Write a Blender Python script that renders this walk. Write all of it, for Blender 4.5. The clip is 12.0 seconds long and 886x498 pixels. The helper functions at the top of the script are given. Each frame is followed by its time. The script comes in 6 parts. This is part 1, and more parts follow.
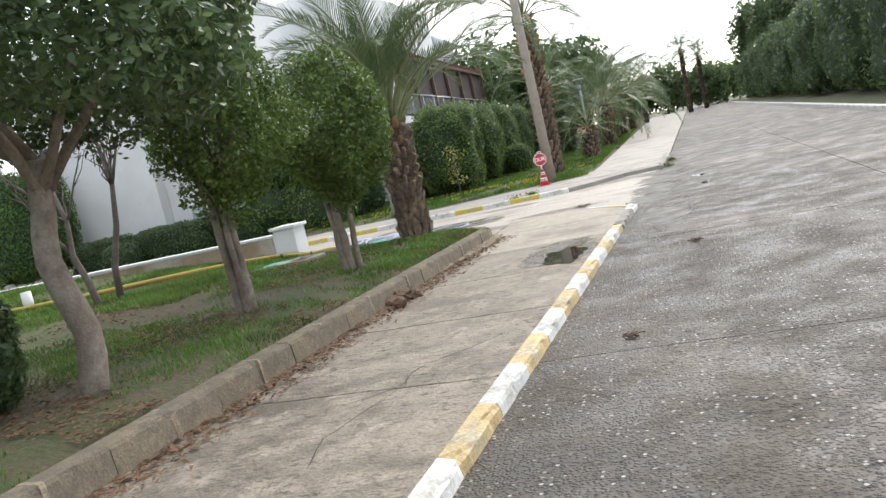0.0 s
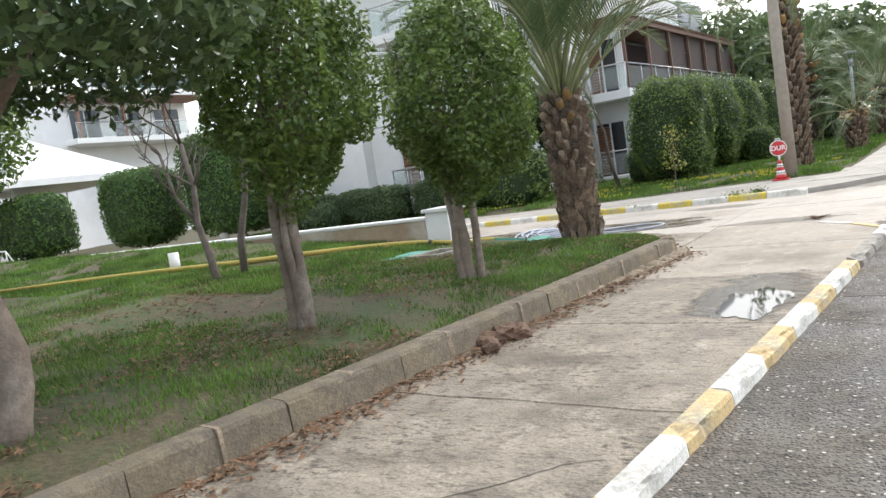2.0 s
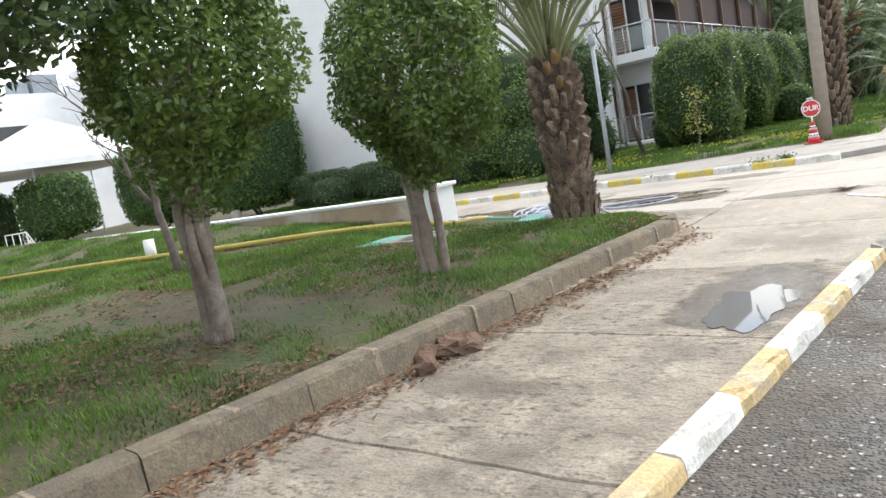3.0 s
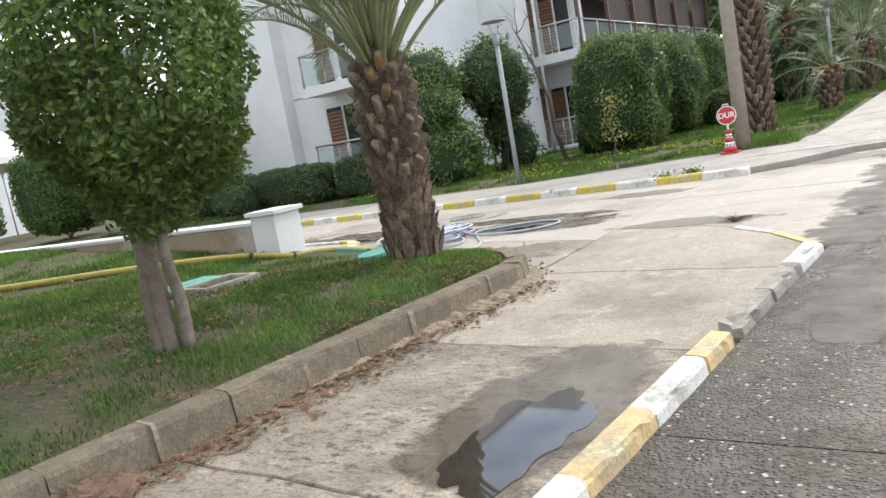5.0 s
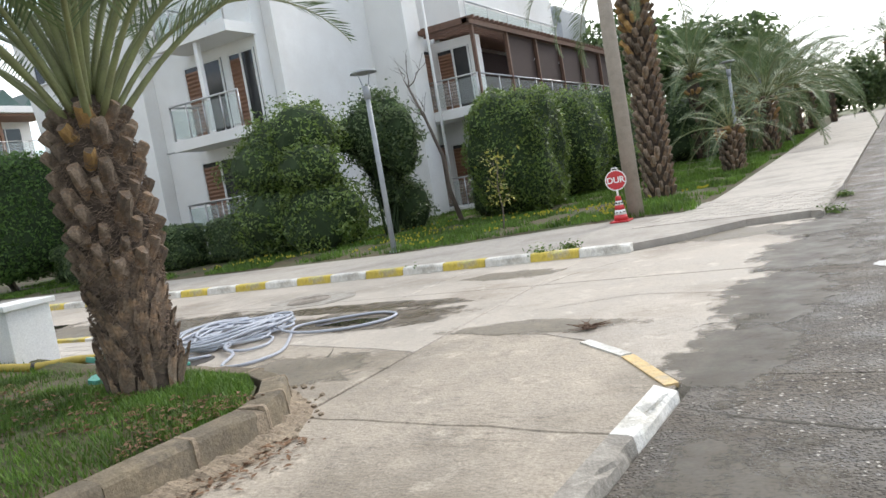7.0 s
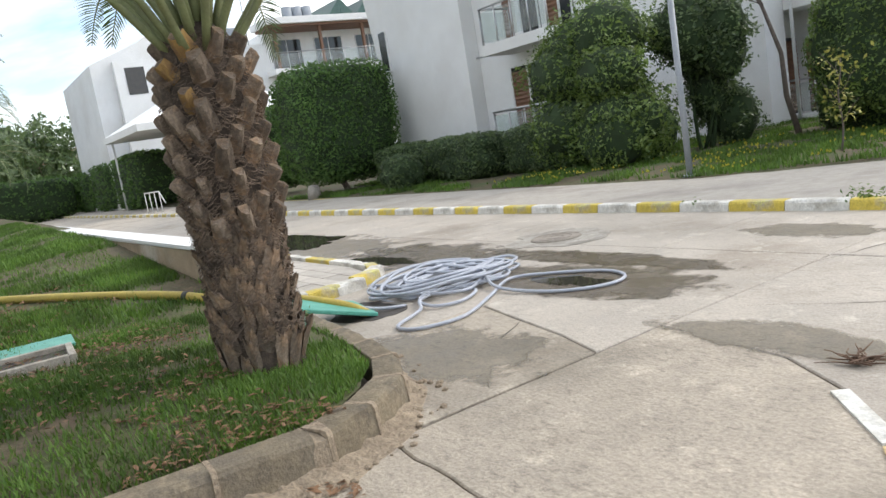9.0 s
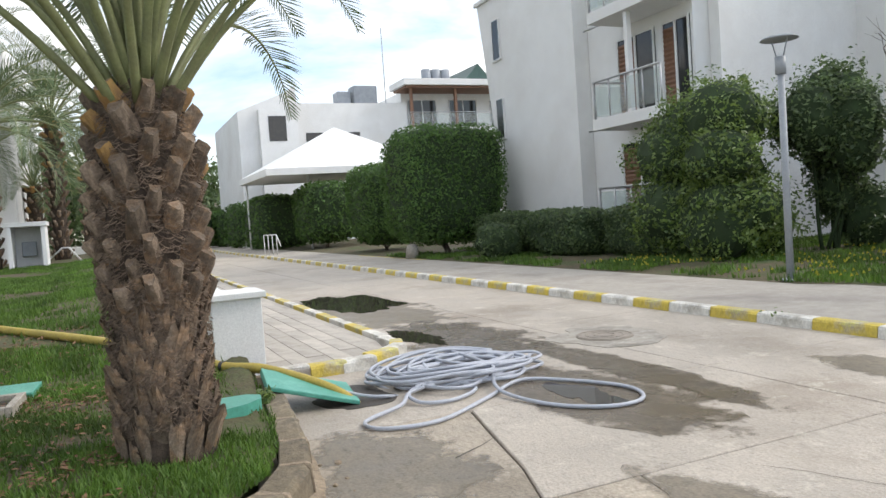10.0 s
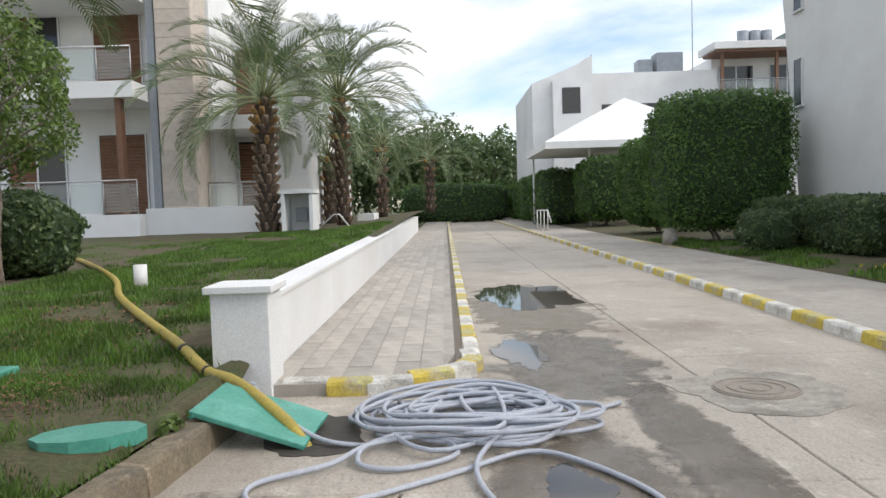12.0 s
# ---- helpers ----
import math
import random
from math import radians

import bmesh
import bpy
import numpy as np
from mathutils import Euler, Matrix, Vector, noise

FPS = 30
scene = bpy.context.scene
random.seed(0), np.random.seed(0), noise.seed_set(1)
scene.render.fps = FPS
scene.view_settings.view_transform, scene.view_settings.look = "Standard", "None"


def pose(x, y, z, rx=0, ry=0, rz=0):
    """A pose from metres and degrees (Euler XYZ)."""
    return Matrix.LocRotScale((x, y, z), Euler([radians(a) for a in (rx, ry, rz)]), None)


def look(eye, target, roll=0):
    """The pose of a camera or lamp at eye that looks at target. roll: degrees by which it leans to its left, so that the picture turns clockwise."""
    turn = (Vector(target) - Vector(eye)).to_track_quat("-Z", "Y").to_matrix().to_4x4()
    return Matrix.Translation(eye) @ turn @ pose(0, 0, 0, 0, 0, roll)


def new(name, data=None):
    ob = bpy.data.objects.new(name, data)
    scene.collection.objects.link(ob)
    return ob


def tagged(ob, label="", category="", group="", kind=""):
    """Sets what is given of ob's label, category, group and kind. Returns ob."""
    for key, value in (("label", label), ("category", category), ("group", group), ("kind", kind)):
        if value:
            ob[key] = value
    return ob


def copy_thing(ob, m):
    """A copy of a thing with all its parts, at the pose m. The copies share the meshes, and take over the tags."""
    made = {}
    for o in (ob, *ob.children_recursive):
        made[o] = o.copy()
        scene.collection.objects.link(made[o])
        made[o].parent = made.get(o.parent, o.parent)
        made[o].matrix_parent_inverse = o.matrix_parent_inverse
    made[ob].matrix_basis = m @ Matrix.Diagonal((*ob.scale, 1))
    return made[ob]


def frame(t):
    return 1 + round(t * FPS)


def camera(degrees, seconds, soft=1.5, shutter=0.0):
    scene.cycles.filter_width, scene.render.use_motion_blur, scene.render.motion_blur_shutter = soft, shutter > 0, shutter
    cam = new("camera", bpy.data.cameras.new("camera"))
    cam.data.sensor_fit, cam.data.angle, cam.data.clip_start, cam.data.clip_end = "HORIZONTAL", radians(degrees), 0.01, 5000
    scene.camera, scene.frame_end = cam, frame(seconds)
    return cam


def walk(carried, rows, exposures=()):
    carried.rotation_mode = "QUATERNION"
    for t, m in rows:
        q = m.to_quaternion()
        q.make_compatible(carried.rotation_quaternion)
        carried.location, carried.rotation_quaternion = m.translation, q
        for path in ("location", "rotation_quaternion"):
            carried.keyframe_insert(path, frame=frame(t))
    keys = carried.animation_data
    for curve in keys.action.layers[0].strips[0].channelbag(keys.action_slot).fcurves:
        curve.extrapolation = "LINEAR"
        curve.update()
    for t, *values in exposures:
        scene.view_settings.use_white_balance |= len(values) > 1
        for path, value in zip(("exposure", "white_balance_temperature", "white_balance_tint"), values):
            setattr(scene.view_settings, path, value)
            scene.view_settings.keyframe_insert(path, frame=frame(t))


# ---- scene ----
cam = camera(61.4, 12.0)
PATH = [
    (0, (0.606, 0.637, 1.333), (0.004, 2.532, 1.111), -12.8),
    (0.5, (0.715, 1.248, 1.346), (0.094, 3.134, 1.11), -10.7),
    (1, (0.71, 1.876, 1.343), (-0.007, 3.73, 1.122), -11.0),
    (1.5, (0.726, 2.507, 1.33), (-0.147, 4.29, 1.091), -11.2),
    (2, (0.729, 3.11, 1.318), (-0.423, 4.734, 1.132), -8.7),
    (2.5, (0.703, 3.724, 1.273), (-0.487, 5.31, 1.017), -14.4),
    (2.7, (0.721, 3.975, 1.307), (-0.494, 5.545, 1.069), -11.6),
    (4.3, (0.856, 5.683, 1.332), (-0.407, 7.204, 1.029), -8.5),
    (4.5, (0.84, 5.96, 1.338), (-0.396, 7.505, 1.044), -6.9),
    (5, (0.978, 6.484, 1.318), (-0.173, 8.095, 1.037), -10.2),
    (5.5, (1.043, 7.076, 1.313), (-0.006, 8.757, 1.04), -10.3),
    (6, (1.046, 7.676, 1.322), (0.132, 9.436, 1.062), -12.9),
    (6.5, (1.067, 8.255, 1.342), (0.176, 10.032, 1.126), -10.5),
    (7, (1.007, 8.839, 1.328), (0.02, 10.569, 1.15), -9.6),
    (7.5, (0.981, 9.343, 1.32), (-0.309, 10.855, 1.094), -8.0),
    (7.7, (0.951, 9.555, 1.36), (-0.502, 10.907, 1.119), -6.9),
    (9.3, (0.902, 11.231, 1.442), (-0.79, 12.25, 1.131), -7.3),
    (9.5, (0.877, 11.581, 1.447), (-0.824, 12.593, 1.158), -1.5),
    (10, (0.847, 12.007, 1.433), (-0.977, 12.822, 1.342), -4.0),
    (10.5, (0.593, 12.714, 1.454), (-1.358, 13.144, 1.361), -3.3),
    (11, (-0.117, 13.46, 1.375), (-2.103, 13.675, 1.271), -7.2),
    (11.5, (-0.117, 14.004, 1.421), (-2.11, 14.122, 1.313), -6.7),
    (12, (-0.375, 14.573, 1.426), (-2.371, 14.564, 1.309), -1.8),
]
walk(cam, [(t, look(eye, target, roll)) for t, eye, target, roll in PATH], [(0, 0.54, 6580, 10.2), (1.5, 0.54, 6580, 10.2), (2.5, 0.80, 6600, 10), (4.5, 0.74, 6600, 10), (5.5, 0.57, 6600, 10), (6.5, 0.44, 6580, 10), (7.5, 0.40, 6580, 10), (9.5, 0.36, 6650, 10), (10.5, 0.16, 6680, 11), (12, 0.06, 6680, 11)])

# ---- light ----
SUN_EL, SUN_AZ = 38.0, 18.0   # azimuth from +y towards +x
world = bpy.data.worlds.new("sky")
scene.world = world
world.use_nodes = True
wn, wl = world.node_tree.nodes, world.node_tree.links
wn.clear()
w_out, w_bg = wn.new("ShaderNodeOutputWorld"), wn.new("ShaderNodeBackground")
sky = wn.new("ShaderNodeTexSky")
sky.sky_type, sky.sun_disc = "NISHITA", False
sky.sun_elevation, sky.sun_rotation = radians(SUN_EL), radians(SUN_AZ)
sky.air_density, sky.dust_density, sky.ozone_density = 1.0, 1.0, 1.4
w_tc, w_map = wn.new("ShaderNodeTexCoord"), wn.new("ShaderNodeMapping")
w_map.inputs["Scale"].default_value = (1.0, 1.0, 3.6)
w_noise, w_ramp, w_mix = wn.new("ShaderNodeTexNoise"), wn.new("ShaderNodeValToRGB"), wn.new("ShaderNodeMix")
w_noise.inputs["Scale"].default_value, w_noise.inputs["Detail"].default_value = 1.7, 7.0
w_noise.inputs["Roughness"].default_value, w_noise.inputs["Distortion"].default_value = 0.55, 0.4
w_ramp.color_ramp.elements[0].position, w_ramp.color_ramp.elements[0].color = 0.40, (0.12, 0.12, 0.12, 1)
w_ramp.color_ramp.elements[1].position, w_ramp.color_ramp.elements[1].color = 0.58, (1, 1, 1, 1)
w_mix.data_type = "RGBA"
_e, _a = radians(SUN_EL), radians(SUN_AZ)
w_dot, w_rng, w_col = wn.new("ShaderNodeVectorMath"), wn.new("ShaderNodeMapRange"), wn.new("ShaderNodeVectorMath")
w_dot.operation, w_col.operation = "DOT_PRODUCT", "SCALE"
w_dot.inputs[1].default_value = (math.sin(_a) * math.cos(_e), math.cos(_a) * math.cos(_e), math.sin(_e))
for _k, _v in (("From Min", -0.6), ("From Max", 1.0), ("To Min", 7.2), ("To Max", 18.0)):
    w_rng.inputs[_k].default_value = _v
w_col.inputs[0].default_value = (0.975, 1.0, 1.02)
wl.new(w_tc.outputs["Generated"], w_dot.inputs[0])
wl.new(w_dot.outputs["Value"], w_rng.inputs["Value"])
wl.new(w_rng.outputs["Result"], w_col.inputs["Scale"])
wl.new(w_col.outputs["Vector"], w_mix.inputs["B"])
wl.new(w_tc.outputs["Generated"], w_map.inputs["Vector"])
wl.new(w_map.outputs["Vector"], w_noise.inputs["Vector"])
wl.new(w_noise.outputs["Fac"], w_ramp.inputs["Fac"])
wl.new(w_ramp.outputs["Color"], w_mix.inputs["Factor"])
w_hs = wn.new("ShaderNodeHueSaturation")
w_hs.inputs["Value"].default_value, w_hs.inputs["Saturation"].default_value = 1.9, 1.12
wl.new(sky.outputs["Color"], w_hs.inputs["Color"])
wl.new(w_hs.outputs["Color"], w_mix.inputs["A"])
wl.new(w_mix.outputs["Result"], w_bg.inputs["Color"])
w_bg.inputs["Strength"].default_value = 0.11
wl.new(w_bg.outputs["Background"], w_out.inputs["Surface"])

sun = new("sun", bpy.data.lights.new("sun", "SUN"))
sun.data.energy, sun.data.angle, sun.data.color = 1.3, radians(14), (1.0, 0.96, 0.9)
_e, _a = radians(SUN_EL), radians(SUN_AZ)
sun.matrix_world = look((0, 0, 30), (-30 * math.sin(_a) * math.cos(_e), -30 * math.cos(_a) * math.cos(_e), 30 - 30 * math.sin(_e)))


# ---- materials ----
def surf(name, c1, c2=None, scale=6.0, rough=0.8, bump=0.3, fine=60.0, c3=None, patch=0.7, metal=0.0, spread=0.35, spec=0.5, vary=0.0, rough2=None, dist=0.01, obj=True, speck=0.0, grain=0.16):
    """A worn surface: two colours mixed by a middle-sized noise, a third in large patches, grain by a fine noise, and relief."""
    m = bpy.data.materials.new(name)
    m.use_nodes = True
    n, l = m.node_tree.nodes, m.node_tree.links
    b = n["Principled BSDF"]
    c2 = c2 or tuple(v * 0.75 for v in c1)
    tc = n.new("ShaderNodeTexCoord")
    co = tc.outputs["Object"]

    def tex(sc, detail=5.0, rgh=0.6):
        t = n.new("ShaderNodeTexNoise")
        t.inputs["Scale"].default_value, t.inputs["Detail"].default_value, t.inputs["Roughness"].default_value = sc, detail, rgh
        l.new(co, t.inputs["Vector"])
        return t.outputs["Fac"]

    def step(v, lo, hi):
        r = n.new("ShaderNodeMapRange")
        r.inputs["From Min"].default_value, r.inputs["From Max"].default_value = lo, hi
        l.new(v, r.inputs["Value"])
        return r.outputs["Result"]

    def blend(fac, a, c):
        x = n.new("ShaderNodeMix")
        x.data_type = "RGBA"
        l.new(fac, x.inputs["Factor"])
        for s, v in (("A", a), ("B", c)):
            if isinstance(v, tuple):
                x.inputs[s].default_value = (*v, 1)
            else:
                l.new(v, x.inputs[s])
        return x.outputs["Result"]

    mid, fin = tex(scale), tex(fine, 3.0)
    col = blend(step(mid, 0.5 - spread / 2, 0.5 + spread / 2), c1, c2)
    if c3:
        col = blend(step(tex(patch, 6.0, 0.65), 0.48, 0.68), col, c3)
    pit = None
    if speck:
        t = n.new("ShaderNodeTexNoise")
        t.inputs["Scale"].default_value, t.inputs["Detail"].default_value, t.inputs["Roughness"].default_value = 15.0, 9.0, 0.78
        sq = n.new("ShaderNodeMapping")
        sq.inputs["Scale"].default_value = (0.7, 1.4, 1.0)
        l.new(co, sq.inputs["Vector"])
        l.new(sq.outputs["Vector"], t.inputs["Vector"])
        pit = step(t.outputs["Fac"], 0.50, 0.66)
        wide = step(tex(1.1, 5.0, 0.7), 0.38, 0.62)
        am = n.new("ShaderNodeMath")
        am.operation = "MULTIPLY_ADD"
        am.inputs[1].default_value, am.inputs[2].default_value = 0.65 * speck, 0.35 * speck
        l.new(wide, am.inputs[0])
        fm = n.new("ShaderNodeMath")
        fm.operation = "MULTIPLY"
        l.new(pit, fm.inputs[0])
        l.new(am.outputs["Value"], fm.inputs[1])
        col = blend(fm.outputs["Value"], col, tuple(v * 0.33 for v in c2))
        col = blend(step(tex(3.1, 7.0, 0.75), 0.56, 0.74), col, tuple(min(0.62, v * 1.38) for v in c1))
    g = n.new("ShaderNodeHueSaturation")
    l.new(col, g.inputs["Color"])
    gv = n.new("ShaderNodeMapRange")
    gv.inputs["From Min"].default_value, gv.inputs["From Max"].default_value = 0.25, 0.75
    gv.inputs["To Min"].default_value, gv.inputs["To Max"].default_value = 1 - grain, 1 + grain
    l.new(fin, gv.inputs["Value"])
    val = gv.outputs["Result"]
    if vary:
        src = n.new("ShaderNodeObjectInfo").outputs["Random"] if obj else n.new("ShaderNodeNewGeometry").outputs["Random Per Island"]
        rv = n.new("ShaderNodeMapRange")
        rv.inputs["To Min"].default_value, rv.inputs["To Max"].default_value = 1 - vary, 1 + vary
        l.new(src, rv.inputs["Value"])
        mm = n.new("ShaderNodeMath")
        mm.operation = "MULTIPLY"
        l.new(val, mm.inputs[0])
        l.new(rv.outputs["Result"], mm.inputs[1])
        val = mm.outputs["Value"]
    l.new(val, g.inputs["Value"])
    l.new(g.outputs["Color"], b.inputs["Base Color"])
    if rough2 is None:
        b.inputs["Roughness"].default_value = rough
    else:
        rr = n.new("ShaderNodeMapRange")
        rr.inputs["From Min"].default_value, rr.inputs["From Max"].default_value = 0.35, 0.65
        rr.inputs["To Min"].default_value, rr.inputs["To Max"].default_value = rough, rough2
        l.new(mid, rr.inputs["Value"])
        l.new(rr.outputs["Result"], b.inputs["Roughness"])
    b.inputs["Metallic"].default_value = metal
    b.inputs["Specular IOR Level"].default_value = spec
    if bump:
        bp = n.new("ShaderNodeBump")
        bp.inputs["Strength"].default_value, bp.inputs["Distance"].default_value = bump, dist
        ad = n.new("ShaderNodeMath")
        l.new(mid, ad.inputs[0])
        l.new(fin, ad.inputs[1])
        l.new(ad.outputs["Value"], bp.inputs["Height"])
        l.new(bp.outputs["Normal"], b.inputs["Normal"])
    return m


def leafy(name, c1, c2, rough=0.45, trans=0.25, spread=0.5):
    """Leaves: each island its own shade, with some light passing through."""
    m = bpy.data.materials.new(name)
    m.use_nodes = True
    n, l = m.node_tree.nodes, m.node_tree.links
    b, out = n["Principled BSDF"], n["Material Output"]
    rnd = n.new("ShaderNodeNewGeometry").outputs["Random Per Island"]
    x = n.new("ShaderNodeMix")
    x.data_type = "RGBA"
    x.inputs["A"].default_value, x.inputs["B"].default_value = (*c1, 1), (*c2, 1)
    l.new(rnd, x.inputs["Factor"])
    tc, no = n.new("ShaderNodeTexCoord"), n.new("ShaderNodeTexNoise")
    no.inputs["Scale"].default_value = 1.6
    l.new(tc.outputs["Object"], no.inputs["Vector"])
    h, mr = n.new("ShaderNodeHueSaturation"), n.new("ShaderNodeMapRange")
    mr.inputs["From Min"].default_value, mr.inputs["From Max"].default_value = 0.3, 0.7
    mr.inputs["To Min"].default_value, mr.inputs["To Max"].default_value = 1 - spread / 2, 1 + spread / 2
    l.new(no.outputs["Fac"], mr.inputs["Value"])
    l.new(mr.outputs["Result"], h.inputs["Value"])
    l.new(x.outputs["Result"], h.inputs["Color"])
    l.new(h.outputs["Color"], b.inputs["Base Color"])
    b.inputs["Roughness"].default_value = rough
    tr, ms = n.new("ShaderNodeBsdfTranslucent"), n.new("ShaderNodeMixShader")
    l.new(h.outputs["Color"], tr.inputs["Color"])
    ms.inputs["Fac"].default_value = trans
    l.new(b.outputs["BSDF"], ms.inputs[1])
    l.new(tr.outputs["BSDF"], ms.inputs[2])
    l.new(ms.outputs["Shader"], out.inputs["Surface"])
    return m


def pebbled(name, base, dark, stone, scale=26.0, rough=0.75, bump=0.6):
    """Worn concrete with light pebbles laid bare."""
    m = surf(name, base, dark, 1.9, rough, 0, 44.0, c3=tuple(v * 1.7 for v in base), patch=0.3, rough2=0.4, speck=1.6, grain=0.42)
    n, l = m.node_tree.nodes, m.node_tree.links
    b = n["Principled BSDF"]
    old = b.inputs["Base Color"].links[0].from_socket
    tc = n.new("ShaderNodeTexCoord")
    vo, v2, no = n.new("ShaderNodeTexVoronoi"), n.new("ShaderNodeTexVoronoi"), n.new("ShaderNodeTexNoise")
    vo.inputs["Scale"].default_value, v2.inputs["Scale"].default_value, no.inputs["Scale"].default_value = scale, scale * 2.3, 2.2
    for t in (vo, v2, no):
        l.new(tc.outputs["Object"], t.inputs["Vector"])
    sep = n.new("ShaderNodeSeparateColor")
    l.new(vo.outputs["Color"], sep.inputs["Color"])

    def rng(v, a, c, lo=0.0, hi=1.0):
        r = n.new("ShaderNodeMapRange")
        for k, w in (("From Min", a), ("From Max", c), ("To Min", lo), ("To Max", hi)):
            r.inputs[k].default_value = w
        l.new(v, r.inputs["Value"])
        return r.outputs["Result"]

    def mul(p, q):
        x = n.new("ShaderNodeMath")
        x.operation = "MULTIPLY"
        l.new(p, x.inputs[0])
        l.new(q, x.inputs[1])
        return x.outputs["Value"]

    spot = mul(mul(rng(vo.outputs["Distance"], 0.30, 0.18), rng(sep.outputs["Red"], 0.52, 0.6)), rng(no.outputs["Fac"], 0.35, 0.55))
    mx = n.new("ShaderNodeMix")
    mx.data_type = "RGBA"
    mx.inputs["B"].default_value = (*stone, 1)
    l.new(spot, mx.inputs["Factor"])
    l.new(old, mx.inputs["A"])
    l.new(mx.outputs["Result"], b.inputs["Base Color"])
    ad, bp = n.new("ShaderNodeMath"), n.new("ShaderNodeBump")
    l.new(spot, ad.inputs[0])
    l.new(rng(v2.outputs["Distance"], 0.6, 0.0), ad.inputs[1])
    bp.inputs["Strength"].default_value, bp.inputs["Distance"].default_value = bump, 0.012
    l.new(ad.outputs["Value"], bp.inputs["Height"])
    l.new(bp.outputs["Normal"], b.inputs["Normal"])
    return m


def clear_glass(name, tint=(0.8, 0.86, 0.85), fac=0.75):
    m = bpy.data.materials.new(name)
    m.use_nodes = True
    n, l = m.node_tree.nodes, m.node_tree.links
    b, out = n["Principled BSDF"], n["Material Output"]
    b.inputs["Base Color"].default_value, b.inputs["Roughness"].default_value = (*tint, 1), 0.05
    tr, ms = n.new("ShaderNodeBsdfTransparent"), n.new("ShaderNodeMixShader")
    tr.inputs["Color"].default_value = (*tint, 1)
    ms.inputs["Fac"].default_value = fac
    l.new(b.outputs["BSDF"], ms.inputs[1])
    l.new(tr.outputs["BSDF"], ms.inputs[2])
    l.new(ms.outputs["Shader"], out.inputs["Surface"])
    return m


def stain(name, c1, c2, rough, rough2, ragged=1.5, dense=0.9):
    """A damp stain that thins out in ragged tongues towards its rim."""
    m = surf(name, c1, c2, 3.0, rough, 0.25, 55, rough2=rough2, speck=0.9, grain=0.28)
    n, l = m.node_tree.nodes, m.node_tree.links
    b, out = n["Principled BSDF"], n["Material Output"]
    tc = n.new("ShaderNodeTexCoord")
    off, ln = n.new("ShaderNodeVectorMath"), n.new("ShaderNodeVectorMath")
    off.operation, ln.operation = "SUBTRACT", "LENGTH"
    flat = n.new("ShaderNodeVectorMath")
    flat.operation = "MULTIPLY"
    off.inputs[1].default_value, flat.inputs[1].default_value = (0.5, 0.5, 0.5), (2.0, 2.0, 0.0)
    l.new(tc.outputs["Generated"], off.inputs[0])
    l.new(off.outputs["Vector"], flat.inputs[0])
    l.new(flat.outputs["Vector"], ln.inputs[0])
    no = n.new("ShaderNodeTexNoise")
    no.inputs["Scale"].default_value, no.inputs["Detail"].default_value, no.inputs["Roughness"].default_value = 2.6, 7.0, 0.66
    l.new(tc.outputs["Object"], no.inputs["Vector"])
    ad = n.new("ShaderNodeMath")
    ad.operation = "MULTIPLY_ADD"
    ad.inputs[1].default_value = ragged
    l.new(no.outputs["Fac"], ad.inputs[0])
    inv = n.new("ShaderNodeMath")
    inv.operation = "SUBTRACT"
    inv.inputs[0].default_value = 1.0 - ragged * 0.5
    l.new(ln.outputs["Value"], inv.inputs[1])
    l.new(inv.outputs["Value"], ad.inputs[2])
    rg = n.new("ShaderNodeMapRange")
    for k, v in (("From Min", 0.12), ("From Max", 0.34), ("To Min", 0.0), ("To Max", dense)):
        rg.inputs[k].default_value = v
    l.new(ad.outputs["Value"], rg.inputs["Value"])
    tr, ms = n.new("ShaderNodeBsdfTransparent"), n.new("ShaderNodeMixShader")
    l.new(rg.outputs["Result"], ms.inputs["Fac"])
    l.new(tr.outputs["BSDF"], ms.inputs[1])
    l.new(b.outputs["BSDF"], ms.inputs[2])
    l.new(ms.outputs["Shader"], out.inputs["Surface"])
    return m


M_ROAD = pebbled("road_concrete", (0.105, 0.088, 0.068), (0.052, 0.043, 0.032), (0.50, 0.46, 0.40), 25.0, 0.9, 0.9)
M_APRON = surf("apron_concrete", (0.36, 0.305, 0.235), (0.20, 0.165, 0.122), 3.0, 0.85, 1.0, 46, c3=(0.125, 0.10, 0.072), patch=0.75, rough2=0.55, speck=1.7, grain=0.32)
M_APRON_PALE = surf("pale_apron_concrete", (0.43, 0.37, 0.295), (0.33, 0.28, 0.218), 2.6, 0.85, 0.9, 46, c3=(0.22, 0.185, 0.14), patch=0.6, rough2=0.55, speck=0.8, grain=0.26)
M_STREET = surf("street_concrete", (0.47, 0.415, 0.35), (0.38, 0.335, 0.28), 1.3, 0.8, 0.7, 52, c3=(0.29, 0.245, 0.195), patch=0.5, rough2=0.5, speck=0.55, grain=0.22)
M_JOINT = surf("joint_dirt", (0.06, 0.055, 0.045), (0.10, 0.09, 0.07), 9, 0.95, 0.5)
M_KERB = surf("kerb_stone", (0.22, 0.178, 0.118), (0.15, 0.12, 0.08), 5, 0.88, 0.8, 55, c3=(0.13, 0.11, 0.085), patch=1.3, vary=0.16, speck=0.5, grain=0.25)
M_KERBPALE = surf("bare_kerb", (0.42, 0.385, 0.33), (0.30, 0.27, 0.23), 7, 0.85, 0.7, 60, c3=(0.2, 0.18, 0.15), patch=2.2, vary=0.1, speck=0.35, grain=0.22)
